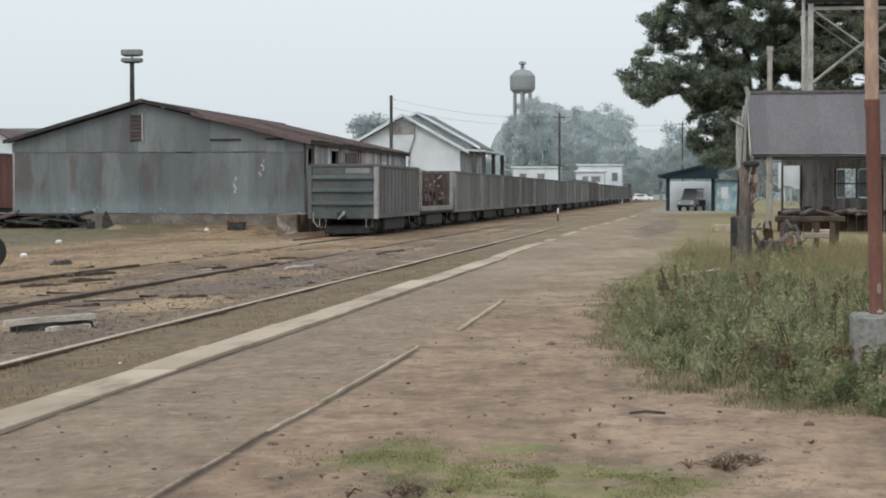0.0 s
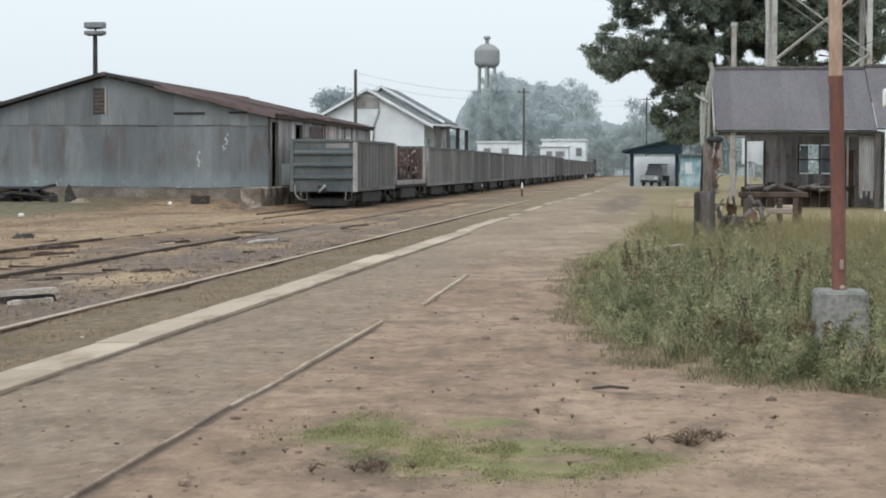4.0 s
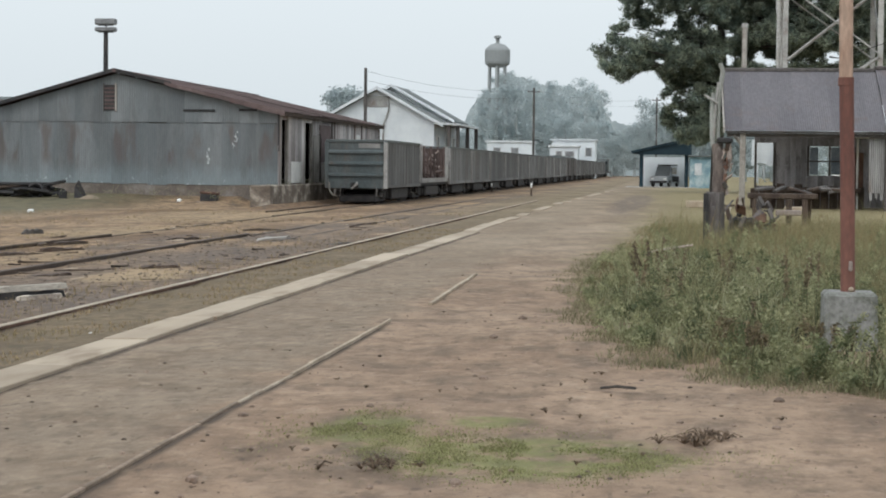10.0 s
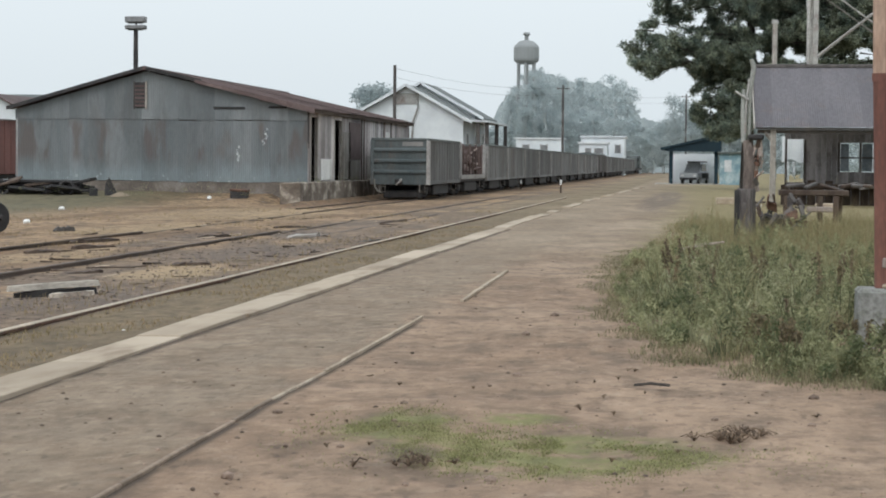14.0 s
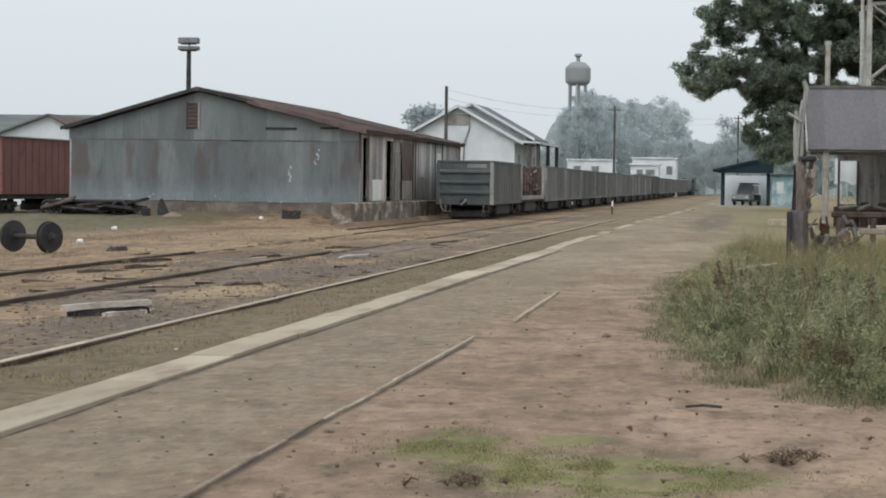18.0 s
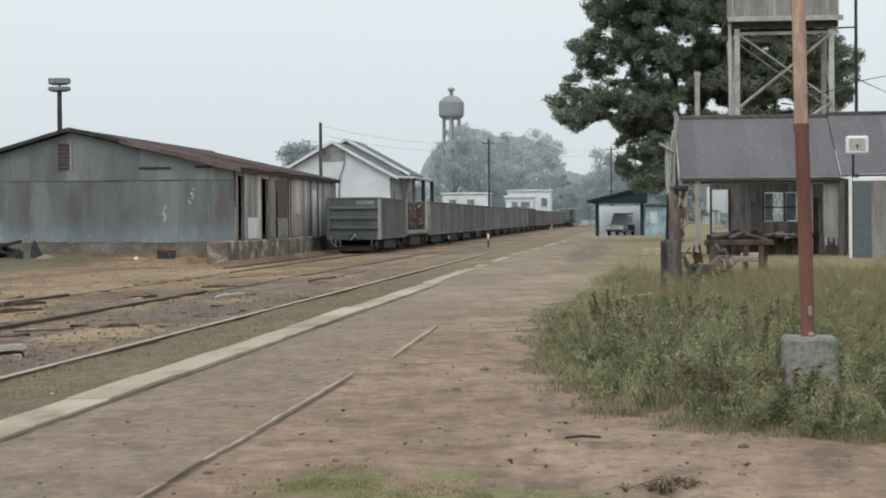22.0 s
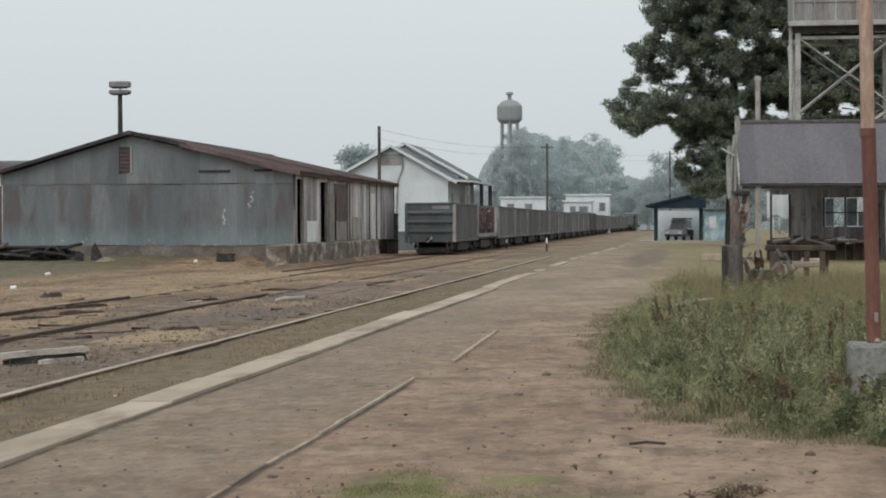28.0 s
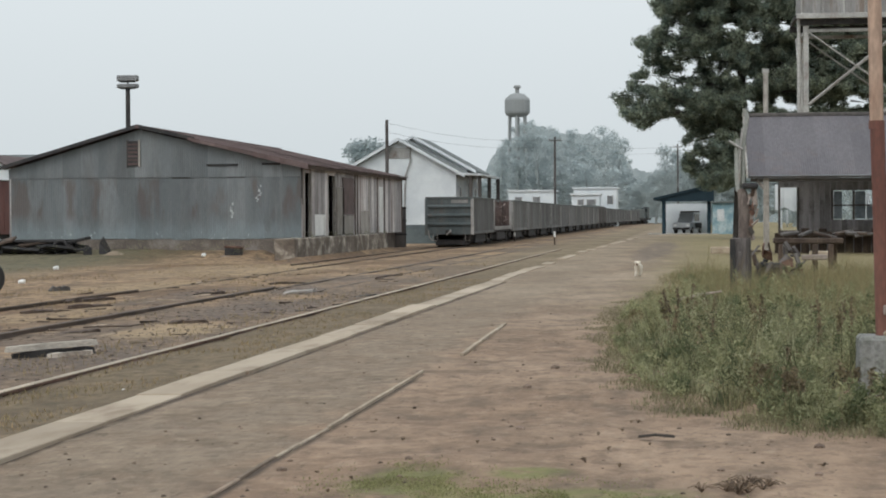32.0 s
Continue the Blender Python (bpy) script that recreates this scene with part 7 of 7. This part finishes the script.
def weed_field(name, count, mat_, label, hmin, hmax, wmin, wmax, lean, seed, per, near=True, cond=None):
    r = random.Random(seed)
    pts, hs, ws, ls = [], [], [], []
    made = 0
    while made < count:
        y = 15.2 + 45 * (r.random() ** 1.7)
        x = r.uniform(-1.6, 9.5)
        edge_ = grass_limit(y)
        if x < edge_ - 0.1 + 0.35 * noise.noise((x * 1.5, y * 0.9, 3.0)) or x > 1.5 + (y - 15) * 0.2 + 1.2:
            continue
        if 31 < y < 36.4 and abs(x - 0.13) < 0.4 and hmax > 0.5:
            continue
        if cond and not cond(x, y):
            continue
        made += 1
        inner = min(1.0, 0.16 + (x - edge_) / 1.25)
        tall = hmin + (hmax - hmin) * r.random()
        tall *= inner * (0.74 + 0.95 * noise.noise((x * 1.3, y * 0.6, 9.0)))
        for k in range(per):
            pts.append((x + r.gauss(0, 0.07), y + r.gauss(0, 0.07), -0.03))
            hs.append(tall * r.uniform(0.5, 1.1))
            ws.append(r.uniform(wmin, wmax))
            ls.append(r.uniform(0.1, lean))
    v, f = blades(pts, hs, ws, ls, seed)
    return tagged(new(name, raw_mesh(name, v, f, mat_)), label, "grass", kind="stuff")


weed_field("weed_grass", 4300, WEED, "dense green and straw-coloured weeds round the post", 0.22, 0.66, 0.0018, 0.0046, 1.2, 11, 13, cond=lambda x, y: not (1.15 < x < 2.35 and 17.0 < y < 20.1))
weed_field("tall_grass", 2000, TALL_GRASS, "tall drying grass seeding among the weeds", 0.5, 1.05, 0.0016, 0.0038, 0.7, 12, 10, cond=lambda x, y: y > 19.5 and noise.noise((x * 0.5, y * 0.2, 1.0)) + 0.25 * (x - 0.9) + 0.02 * (y - 26) > 0.0 and not (1.15 < x < 2.35 and y < 20.1))

# leafy weeds: upright plants in clumps
rl = random.Random(21)
cs, rs, dock_c, dock_r = [], [], [], []
plants = 0
while plants < 900:
    y = 15.4 + 24 * rl.random() ** 1.9
    x = rl.uniform(-1.6, 6)
    if x < grass_limit(y) + 0.1 or x > 2.6 + (y - 15) * 0.2:
        continue
    if 1.15 < x < 2.35 and 17.0 < y < 20.1 or 31 < y < 36.4 and abs(x - 0.13) < 0.4:
        continue
    inner = min(1.0, 0.16 + (x - grass_limit(y)) / 1.4)
    hump = 0.66 + 1.25 * noise.noise((x * 1.5, y * 0.7, 14.0))
    if hump < 0.42:
        continue
    plants += 1
    h, red = rl.uniform(0.25, 0.72) * inner * hump, noise.noise((x * 0.8, y * 0.35, 31.0)) > 0.42 and y > 19
    lx, ly = rl.uniform(-0.12, 0.12), rl.uniform(-0.12, 0.12)
    for k in range(5):
        s = (k + 0.6) / 5
        (dock_c if red else cs).append((x + lx * s + rl.gauss(0, 0.03), y + ly * s + rl.gauss(0, 0.03), h * s))
        (dock_r if red else rs).append((0.13 - 0.08 * s) * rl.uniform(0.7, 1.3))
v, f = tufts(dock_c, dock_r, 30, 0.034, 1.3, 37, 0.24)
tagged(new("dock_weeds", raw_mesh("dock_weeds", v, f, DOCK)), "reddish-brown dock plants seeding among the weeds", "weeds", kind="stuff")
for i in range(90):
    if i % 3:
        cs.append((rl.uniform(-29.6, -17.5), rl.uniform(79.0, 83.6), 0.35 + rl.uniform(0.0, 0.25)))
    else:
        cs.append((rl.uniform(-16.9, -16.3), rl.uniform(80.5, 105), 0.9 + rl.uniform(0.0, 0.1)))
    rs.append(rl.uniform(0.12, 0.3))
v, f = tufts(cs, rs, 30, 0.036, 1.3, 31, 0.22)
tagged(new("leafy_weeds", raw_mesh("leafy_weeds", v, f, LEAFY)), "grey-green leafy weeds among the grass", "weeds", kind="stuff")
# coarse broad-leaved plants, some dark and some pale
for name, mat_, label, seed, count in (("broad_weeds", DARK_WEED, "dark broad-leaved weeds standing in the grass", 71, 30), ("grey_weeds", PALE_WEED, "pale grey-green broad-leaved weeds standing in the grass", 72, 24)):
    rb = random.Random(seed)
    bc, br = [], []
    while len(bc) < count * 4:
        y = 15.7 + 15 * rb.random() ** 1.4
        x = grass_limit(y) + rb.uniform(0.3, 3.4)
        if x > 1.6 + (y - 15) * 0.2 + 0.8 or 1.15 < x < 2.35 and 16.9 < y < 20.1:
            continue
        h = rb.uniform(0.24, 0.52) * min(1.0, 0.2 + (x - grass_limit(y)) / 1.3)
        for k in range(4):
            bc.append((x + rb.gauss(0, 0.05), y + rb.gauss(0, 0.05), h * (0.3 + 0.24 * k)))
            br.append(rb.uniform(0.06, 0.13))
    v, f = tufts(bc, br, 14, 0.075, 1.4, seed, 0.12)
    tagged(new(name, raw_mesh(name, v, f, mat_)), label, "weeds", kind="stuff")
# brown seed stalks
stalks, cs = Geo(), []
for i in range(11):
    y = rl.uniform(23, 38) if i < 5 else rl.uniform(16.5, 22)
    x = grass_limit(y) + rl.uniform(0.55, 2.6)
    tall = rl.uniform(0.42, 0.78) if i < 5 else rl.uniform(0.25, 0.42)
    for q in range(rl.randint(2, 6)):
        px, py, h = x + rl.gauss(0, 0.09), y + rl.gauss(0, 0.12), tall * rl.uniform(0.7, 1.1)
        dx, dy = rl.gauss(0, 0.09), rl.gauss(0, 0.06)
        stalks.tube([(px, py, 0), (px + dx * 0.4, py + dy * 0.4, h * 0.6), (px + dx, py + dy, h)], [0.006, 0.005, 0.003], 4, False)
        for k in range(5):
            s = 0.5 + 0.11 * k
            cs.append((px + dx * s, py + dy * s, h * s))
tagged(new("dead_stalks", stalks.mesh("dead_stalks", DEAD_STEM)), "thin dead brown stalks standing in the weeds", "weeds", kind="stuff")
v, f = tufts(cs, [0.032] * len(cs), 14, 0.03, 2.0, 33)
tagged(new("seed_heads", raw_mesh("seed_heads", v, f, SEED_BROWN)), "brown dock seed heads in the weeds", "weeds", kind="stuff")

for x, y, h, lean_, r in ((-0.34, 29.6, 0.62, -0.18, 0.016), (-0.26, 29.4, 0.66, -0.05, 0.014), (-0.18, 29.7, 0.7, 0.12, 0.014), (0.15, 25.6, 0.4, 0.02, 0.022), (0.12, 25.7, 0.3, -0.14, 0.01),
                          (0.93, 19.9, 0.42, -0.08, 0.012), (0.9, 19.8, 0.3, 0.06, 0.01), (1.42, 27.4, 0.5, 0.12, 0.012), (1.3, 26.8, 0.42, -0.1, 0.011)):
    g = Geo().tube([(x, y, -0.02), (x + lean_ * 0.35, y, h * 0.5), (x + lean_, y, h)], [r * 0.6, r * 0.7, r * 0.4], 6)
    v, f = tufts([(x + lean_ * k, y, h * k) for k in (0.55, 0.7, 0.85, 0.97)], [r * 2.2] * 4, 24, 0.03, 1.6, int(1000 * h), 0.3)
    g.add(v, f)
    single("seeding_stalk", g, DEAD_STEM, "tall dark seeding dock stalk in the weeds", "weed", "dock stalks")
for x, y, s in ((1.33, 20.55, 0.035), (1.43, 20.45, 0.04)):
    single("iron_lump", Geo().box(-s, s, -s, s, -0.02, 0.12 + s, s * 0.5), DARK_IRON, "black iron lump half hidden in the weeds by the block", "scrap", "iron lumps", at=(x, y, 0, 0, 8, 20))

# clumps of coarse weeds, dark and pale, standing out of the rest
for name, mat_, label, seed, count in (("dark_weed_clumps", DARK_WEED, "dark green coarse weed clumps standing among the grass", 61, 110), ("pale_weed_clumps", PALE_WEED, "pale grey-green coarse weed clumps standing among the grass", 62, 90)):
    rc = random.Random(seed)
    pts, hs, ws, ls = [], [], [], []
    made = 0
    while made < count:
        y = 15.8 + 18 * rc.random() ** 1.3
        x = grass_limit(y) + rc.uniform(0.25, 3.4)
        if x > 1.6 + (y - 15) * 0.2 + 0.8 or 1.15 < x < 2.35 and 16.9 < y < 20.1:
            continue
        made += 1
        tall = rc.uniform(0.35, 0.75) * min(1.0, 0.2 + (x - grass_limit(y)) / 1.4)
        for k in range(rc.randint(16, 34)):
            pts.append((x + rc.gauss(0, 0.045), y + rc.gauss(0, 0.05), -0.02))
            hs.append(tall * rc.uniform(0.35, 1.0))
            ws.append(rc.uniform(0.003, 0.008))
            ls.append(rc.uniform(0.1, 0.95))
    v, f = blades(pts, hs, ws, ls, seed)
    tagged(new(name, raw_mesh(name, v, f, mat_)), label, "weeds", kind="stuff")

# short turf: by the camera, along the weeds, on the yard
pts, hs, ws, ls = [], [], [], []
rt = random.Random(5)
def turf_at(x, y, h):
    pts.append((x, y, ground_z(x, y) - 0.005))
    hs.append(h)
    ws.append(rt.uniform(0.002, 0.004))
    ls.append(rt.uniform(0.2, 0.9))
k = 0
while k < 21000:
    a, b = (rt.gauss(-1.95, 0.24), rt.gauss(12.9, 0.42)) if rt.random() < 0.25 else (rt.gauss(-0.85, 0.55), rt.gauss(12.0, 0.45))
    if noise.noise((a * 2.2, b * 1.3, 4.0)) + 0.4 * noise.noise((a * 7, b * 5, 2.0)) > rt.uniform(-0.3, 0.3) and b > 9.5:
        turf_at(a, b, rt.uniform(0.005, 0.022))
        k += 1
v, f = blades(pts, hs, ws, ls, 41)
tagged(new("short_turf", raw_mesh("short_turf", v, f, SHORT_GRASS)), "short sparse green turf on the bare earth", "grass", kind="stuff")
pts, hs, ws, ls = [], [], [], []
# low dusty growth that thins out from the weeds over the bare earth
k = 0
while k < 12000:
    y = 15 + 26 * rt.random() ** 1.5
    out_ = rt.gauss(-0.1, 0.42)
    x = grass_limit(max(y, 15.21)) - out_
    if noise.noise((x * 1.6, y * 0.9, 6.0)) > -0.2 + max(0.0, out_) * 0.7:
        turf_at(x, y, rt.uniform(0.015, 0.1) * (1.0 if out_ < 0 else max(0.3, 1 - out_)))
        k += 1
v, f = blades(pts, hs, [w * 1.3 for w in ws], ls, 42)
tagged(new("edge_turf", raw_mesh("edge_turf", v, f, DUSTY_GRASS)), "low dusty grey-green growth at the edge of the weeds", "grass", kind="stuff")
pts, hs, ws, ls = [], [], [], []
k = 0
while k < 6000:
    x, y = rt.uniform(-7.0, -5.6), 10 + 45 * rt.random() ** 1.5
    if noise.noise((x * 0.9, y * 0.5, 16.0)) > -0.1:
        turf_at(x, y, rt.uniform(0.015, 0.06))
        k += 1
k = 0
while k < 9000:
    x, y = rt.uniform(-24, -7.2), 16 + 60 * rt.random() ** 1.4
    if noise.noise((x * 0.35, y * 0.2, 26.0)) > 0.05:
        turf_at(x, y, rt.uniform(0.03, 0.12))
        k += 1
v, f = blades(pts, hs, [w * 1.8 for w in ws], ls, 43)
STRAW = leaf("dry_straw", (0.30, 0.22, 0.12), (0.24, 0.19, 0.10), 0.3, 0.2)
tagged(new("straw_grass", raw_mesh("straw_grass", v, f, STRAW)), "dry straw-coloured grass between the tracks", "grass", kind="stuff")

# crumbs, clods and ballast
base = bmesh.new()
bmesh.ops.create_icosphere(base, subdivisions=1, radius=1.0)
ico_v, ico_f = [tuple(v_.co) for v_ in base.verts], [tuple(v_.index for v_ in f_.verts) for f_ in base.faces]
base.free()


def pebble(geo, x, y, s, flat=0.6):
    q = [tuple((c * s * (1 + 0.3 * noise.noise((p[0] * 1.7 + x * 9, p[1] * 1.7 + y * 9, p[2] * 1.7)))) * (flat if i == 2 else 1) for i, c in enumerate(p)) for p in ico_v]
    z = ground_z(x, y)
    geo.add([(a + x, b + y, c + z + s * 0.1) for a, b, c in q], ico_f)


rs_ = random.Random(8)
g = Geo()
for i in range(1000):
    y = 10 + 26 * rs_.random() ** 1.6
    x = rs_.uniform(-4.95, 1.6)
    if x < grass_limit(max(y, 15.21)) or y < 15:
        pebble(g, x, y, 0.006 + 0.018 * rs_.random() ** 4)
EARTH_CLOD = surface("earth_clods", (0.12, 0.085, 0.065), (0.25, 0.185, 0.145), 4, 40, 0.95, island=True, rnd=0.5)
tagged(new("clods", g.mesh("clods", EARTH_CLOD)), "small clods and pebbles strewn on the bare earth", "pebbles", kind="stuff")
g = Geo()
for i in range(2200):
    y = 14 + 34 * rs_.random() ** 1.6
    x = rs_.choice((rs_.gauss(-7.9, 0.5), rs_.gauss(-9.5, 0.7), rs_.gauss(-11.8, 0.8)))
    pebble(g, x, y, rs_.uniform(0.012, 0.034))
SPLINTER_DARK = surface("dark_splinters", (0.05, 0.036, 0.028), (0.12, 0.085, 0.062), 4, 40, 0.95, island=True, rnd=0.4)
SPLINTER_PALE = surface("bleached_splinters", (0.26, 0.205, 0.15), (0.4, 0.32, 0.24), 4, 40, 0.95, island=True, rnd=0.3)
BALLAST = surface("ballast_stones", (0.10, 0.075, 0.06), (0.20, 0.155, 0.12), 4, 40, 0.95, island=True, rnd=0.4)
tagged(new("ballast", g.mesh("ballast", BALLAST)), "loose dark ballast stones between the tracks", "ballast", kind="stuff")
for x, y, s in ((-1.5, 16.3, 0.045), (0.85, 15.0, 0.05), (0.1, 13.7, 0.03), (-2.1, 14.0, 0.035), (-2.9, 13.4, 0.04), (-1.65, 22.6, 0.06), (-1.75, 20.0, 0.05), (-2.6, 10.7, 0.04), (0.75, 13.5, 0.035), (-2.2, 12.0, 0.03), (-1.15, 10.9, 0.045)):
    g = Geo()
    pebble(g, x, y, s, 0.7)
    single("stone", g, EARTH_CLOD, "small dark stone lying on the bare earth", "stone", "stones on the bare earth")
g, g2 = Geo(), Geo()
for i in range(150):
    y = 18 + 44 * rs_.random() ** 1.4
    x = rs_.uniform(-14.5, -7.1)
    l, w_ = rs_.uniform(0.06, 0.42), rs_.uniform(0.015, 0.05)
    (g if i % 3 else g2).box(-l, l * rs_.uniform(0.4, 1.0), -w_, w_ * rs_.uniform(0.4, 1.0), -0.02, rs_.uniform(0.006, 0.025), 0.004, pose(x, y, ground_z(x, y), rs_.uniform(-8, 8), rs_.uniform(-5, 5), rs_.uniform(20, 110)))
tagged(new("splinters", g.mesh("splinters", SPLINTER_DARK)), "dark splinters and bark strewn between the tracks", "splinters", kind="stuff")
tagged(new("splinters", g2.mesh("splinters", SPLINTER_PALE)), "bleached splinters and straw stalks strewn between the tracks", "splinters", kind="stuff")
twig = Geo()
for k in range(5):
    twig.tube([(-0.01, 15.25 + k * 0.02, 0.02), (0.12, 15.3, 0.035), (0.27, 15.22 + k * 0.03, 0.025)], [0.006, 0.012, 0.005], 5)
twig.v = [(x - 0.5, y + 0.25, z) for x, y, z in twig.v]
single("branch", twig, BARK, "short dead branch lying on the bare earth", "branch")


dry, rd = Geo(), random.Random(77)


def dead_tuft(x, y, n_, size):
    """Flattened dry stems, spreading from one root."""
    for k in range(n_):
        a, h = rd.uniform(0, 6.28), rd.uniform(0.3, 1.0) * size
        l = rd.uniform(0.4, 1.5) * size
        dry.tube([(x, y, -0.01), (x + l * 0.5 * math.cos(a), y + l * 0.5 * math.sin(a), h * 0.7), (x + l * math.cos(a), y + l * math.sin(a), h * 0.4)], [0.004, 0.0035, 0.002], 4, False)


for q in range(14):
    dead_tuft(0.17 + rd.gauss(0, 0.13), 12.8 + rd.gauss(0, 0.1), 12, rd.uniform(0.05, 0.11))
for q in range(10):
    dead_tuft(-1.68 + rd.gauss(0, 0.12), 11.38 + rd.gauss(0, 0.08), 12, rd.uniform(0.03, 0.07))
for q in range(26):
    dead_tuft(rd.uniform(-2.8, 0.9), rd.uniform(11.5, 17), 8, rd.uniform(0.015, 0.035))
tagged(new("dead_weeds", dry.mesh("dead_weeds", DEAD_STEM)), "dry brown weeds lying flat on the bare earth", "weeds", kind="stuff")

# ---------------------------------------------------------------- small dog
dog = thing("dog", "small cream-white dog with a brown face trotting through the yard", "dog")
part("body", Geo().tube([(0, -0.24, 0.30), (0, -0.2, 0.31), (0, -0.05, 0.31), (0, 0.12, 0.30), (0, 0.22, 0.31), (0, 0.26, 0.31)], [0.07, 0.125, 0.145, 0.135, 0.12, 0.06], 12), DOG_FUR, dog)
part("neck", Geo().tube([(0, -0.18, 0.34), (0, -0.27, 0.42)], [0.1, 0.085], 10), DOG_FUR, dog)
head = part("head", Geo().tube([(0, -0.21, 0.45), (0, -0.25, 0.46), (0, -0.32, 0.45), (0, -0.36, 0.44)], [0.04, 0.08, 0.075, 0.05], 12), DOG_FUR, dog)
part("muzzle", Geo().tube([(0, -0.34, 0.43), (0, -0.42, 0.41), (0, -0.43, 0.41)], [0.05, 0.038, 0.02], 10), DOG_BROWN, head, "brown muzzle")
for s in (-1, 1):
    part("ear", Geo().tube([(s * 0.055, -0.25, 0.5), (s * 0.085, -0.26, 0.53), (s * 0.095, -0.27, 0.47)], [0.03, 0.028, 0.012], 6), DOG_FUR, head)
part("tail", Geo().tube([(0, 0.24, 0.34), (0, 0.31, 0.44), (0, 0.30, 0.52)], [0.03, 0.026, 0.012], 8), DOG_FUR, dog)
LEGS = []
for x in (-0.06, 0.06):
    for y in (-0.17, 0.17):
        LEGS.append((part("leg", Geo().tube([(0, 0, 0.02), (0, 0.01, -0.12), (0, 0, -0.24), (0, -0.03, -0.26)], [0.055, 0.045, 0.034, 0.036], 8), DOG_FUR, dog, at=(x, y, 0.265)), x, y))
dog.scale = (0.82, 0.82, 0.82)
DOG_PATH = [(0.0, 1.95, 71.2, -60), (29.0, 1.95, 71.2, -60), (29.4, 1.45, 70.3, -70), (29.7, 0.86, 69.2, -72), (30.0, 0.24, 68.0, -66), (30.3, -0.22, 67.2, -58), (30.6, -0.52, 66.4, -50),
            (30.9, -0.84, 65.2, -42), (31.2, -1.12, 63.4, -30), (31.5, -1.34, 61.9, -22), (31.8, -1.52, 60.0, -12), (32.0, -1.62, 57.2, -8)]

# ---------------------------------------------------------------- small bird that crosses the sky
bird = thing("bird", "small dark bird flying past above the goods shed", "bird")
part("body", Geo().tube([(0, -0.05, 0), (0, -0.035, 0), (0, 0.0, 0), (0, 0.04, 0), (0, 0.075, 0.004), (0, 0.09, 0.002)], [0.006, 0.018, 0.022, 0.016, 0.015, 0.004], 10), DARK_IRON, bird)
part("tail", Geo().add([(-0.006, -0.045, 0), (0.006, -0.045, 0), (0.016, -0.1, 0.002), (-0.016, -0.1, 0.002), (0, -0.07, 0.008)], [(0, 1, 2, 3), (0, 1, 4), (1, 2, 4), (2, 3, 4), (3, 0, 4)]), DARK_IRON, bird)
WINGS = []
for s in (-1, 1):
    g = Geo().add([(0, 0.03, 0), (0, -0.025, 0), (s * 0.06, 0.03, 0.004), (s * 0.06, -0.02, 0.004), (s * 0.12, 0.0, 0.0), (s * 0.12, -0.018, 0.0), (0, 0.0, 0.007), (s * 0.06, 0.005, 0.01)],
                  [(0, 1, 3, 2), (2, 3, 5, 4), (0, 2, 7, 6), (1, 6, 7, 3), (2, 4, 7), (3, 7, 5), (4, 5, 7), (0, 6, 1)])
    WINGS.append((part("wing", g, DARK_IRON, bird), s))
BIRD_PATH = [(0.0, -24.0, 36.0, 0.04, -75), (11.0, -24.0, 36.0, 0.04, -75), (11.4, -18.5, 38.5, 3.6, -75), (11.7, -14.56, 40.0, 4.92, -80), (11.9, -12.81, 40.0, 5.24, -85), (12.0, -12.15, 40.0, 5.42, -88),
             (12.1, -11.32, 40.0, 5.38, -88), (12.4, -8.8, 40.0, 7.0, -85), (13.5, 2.0, 38.0, 14.0, -100), (16.0, 26.0, 20.0, 14.0, -130), (20.0, 60.0, -60.0, 0.012, -140), (32.0, 60.0, -60.0, 0.012, -140)]

# ---------------------------------------------------------------- what moves


def motions():
    times = [float(t) for t in range(0, 33, 2)]
    for ob, back in WAGONS:
        rows = []
        for t in times:
            y = train_y(t) + back
            rows.append((t, pose(TRACK_X + bend(y), y, RAIL_TOP, 0, 0, -math.degrees(math.atan((bend(y + 12) - bend(y)) / 12)))))
        walk(ob, rows)
    # the wheels of the rear wagons roll on the rails
    ticks = [0.5 * k for k in range(65)]
    for ob, back in WAGONS[:4]:
        for bogie in [c for c in ob.children if c.name.startswith("bogie")]:
            for ws in [c for c in bogie.children if c.name.startswith("wheelset")]:
                y, z = ws.location.y, ws.location.z
                walk(ws, [(t, pose(0, y, z, -math.degrees((train_y(t) - train_y(0)) / 0.42))) for t in ticks])

    # the dog comes out from behind the water crane and trots towards the camera
    walk(dog, [(t, pose(x, y, ground_z(x, y) + 0.01, 0, 0, a)) for t, x, y, a in DOG_PATH])
    beats = [0.0, 29.0] + [29.2 + 0.1 * k for k in range(29)]
    for i, (leg_, x, y) in enumerate(LEGS):
        phase = 1 if i in (0, 3) else -1
        walk(leg_, [(t, pose(x, y, 0.265, 0 if t < 29.1 else phase * 26 * math.sin(2 * math.pi * 2.4 * t))) for t in beats])

    # a white car passes along the far road
    walk(passing_car, [(t, pose(-10.8 + 4.3 * t, 400, 0.0, 0, 0, 90)) for t in (0.0, 2.0, 4.0, 8.0, 12.0)] + [(16.0, pose(52, 400, 0.0, 0, 0, 90)), (32.0, pose(52, 400, 0.0, 0, 0, 90))])

    # the bird rises beside the yard and crosses the sky
    walk(bird, [(t, pose(x, y, z, 0, 0, a)) for t, x, y, z, a in BIRD_PATH])
    flaps = [0.0, 11.0] + [11.1 + 0.05 * k for k in range(40)] + [32.0]
    for wing_, s in WINGS:
        walk(wing_, [(t, pose(0, 0.02, 0.008, 0, -s * (0 if t < 11.05 or t > 31 else 38 * math.sin(2 * math.pi * 5.0 * t)), 0)) for t in flaps])


motions()
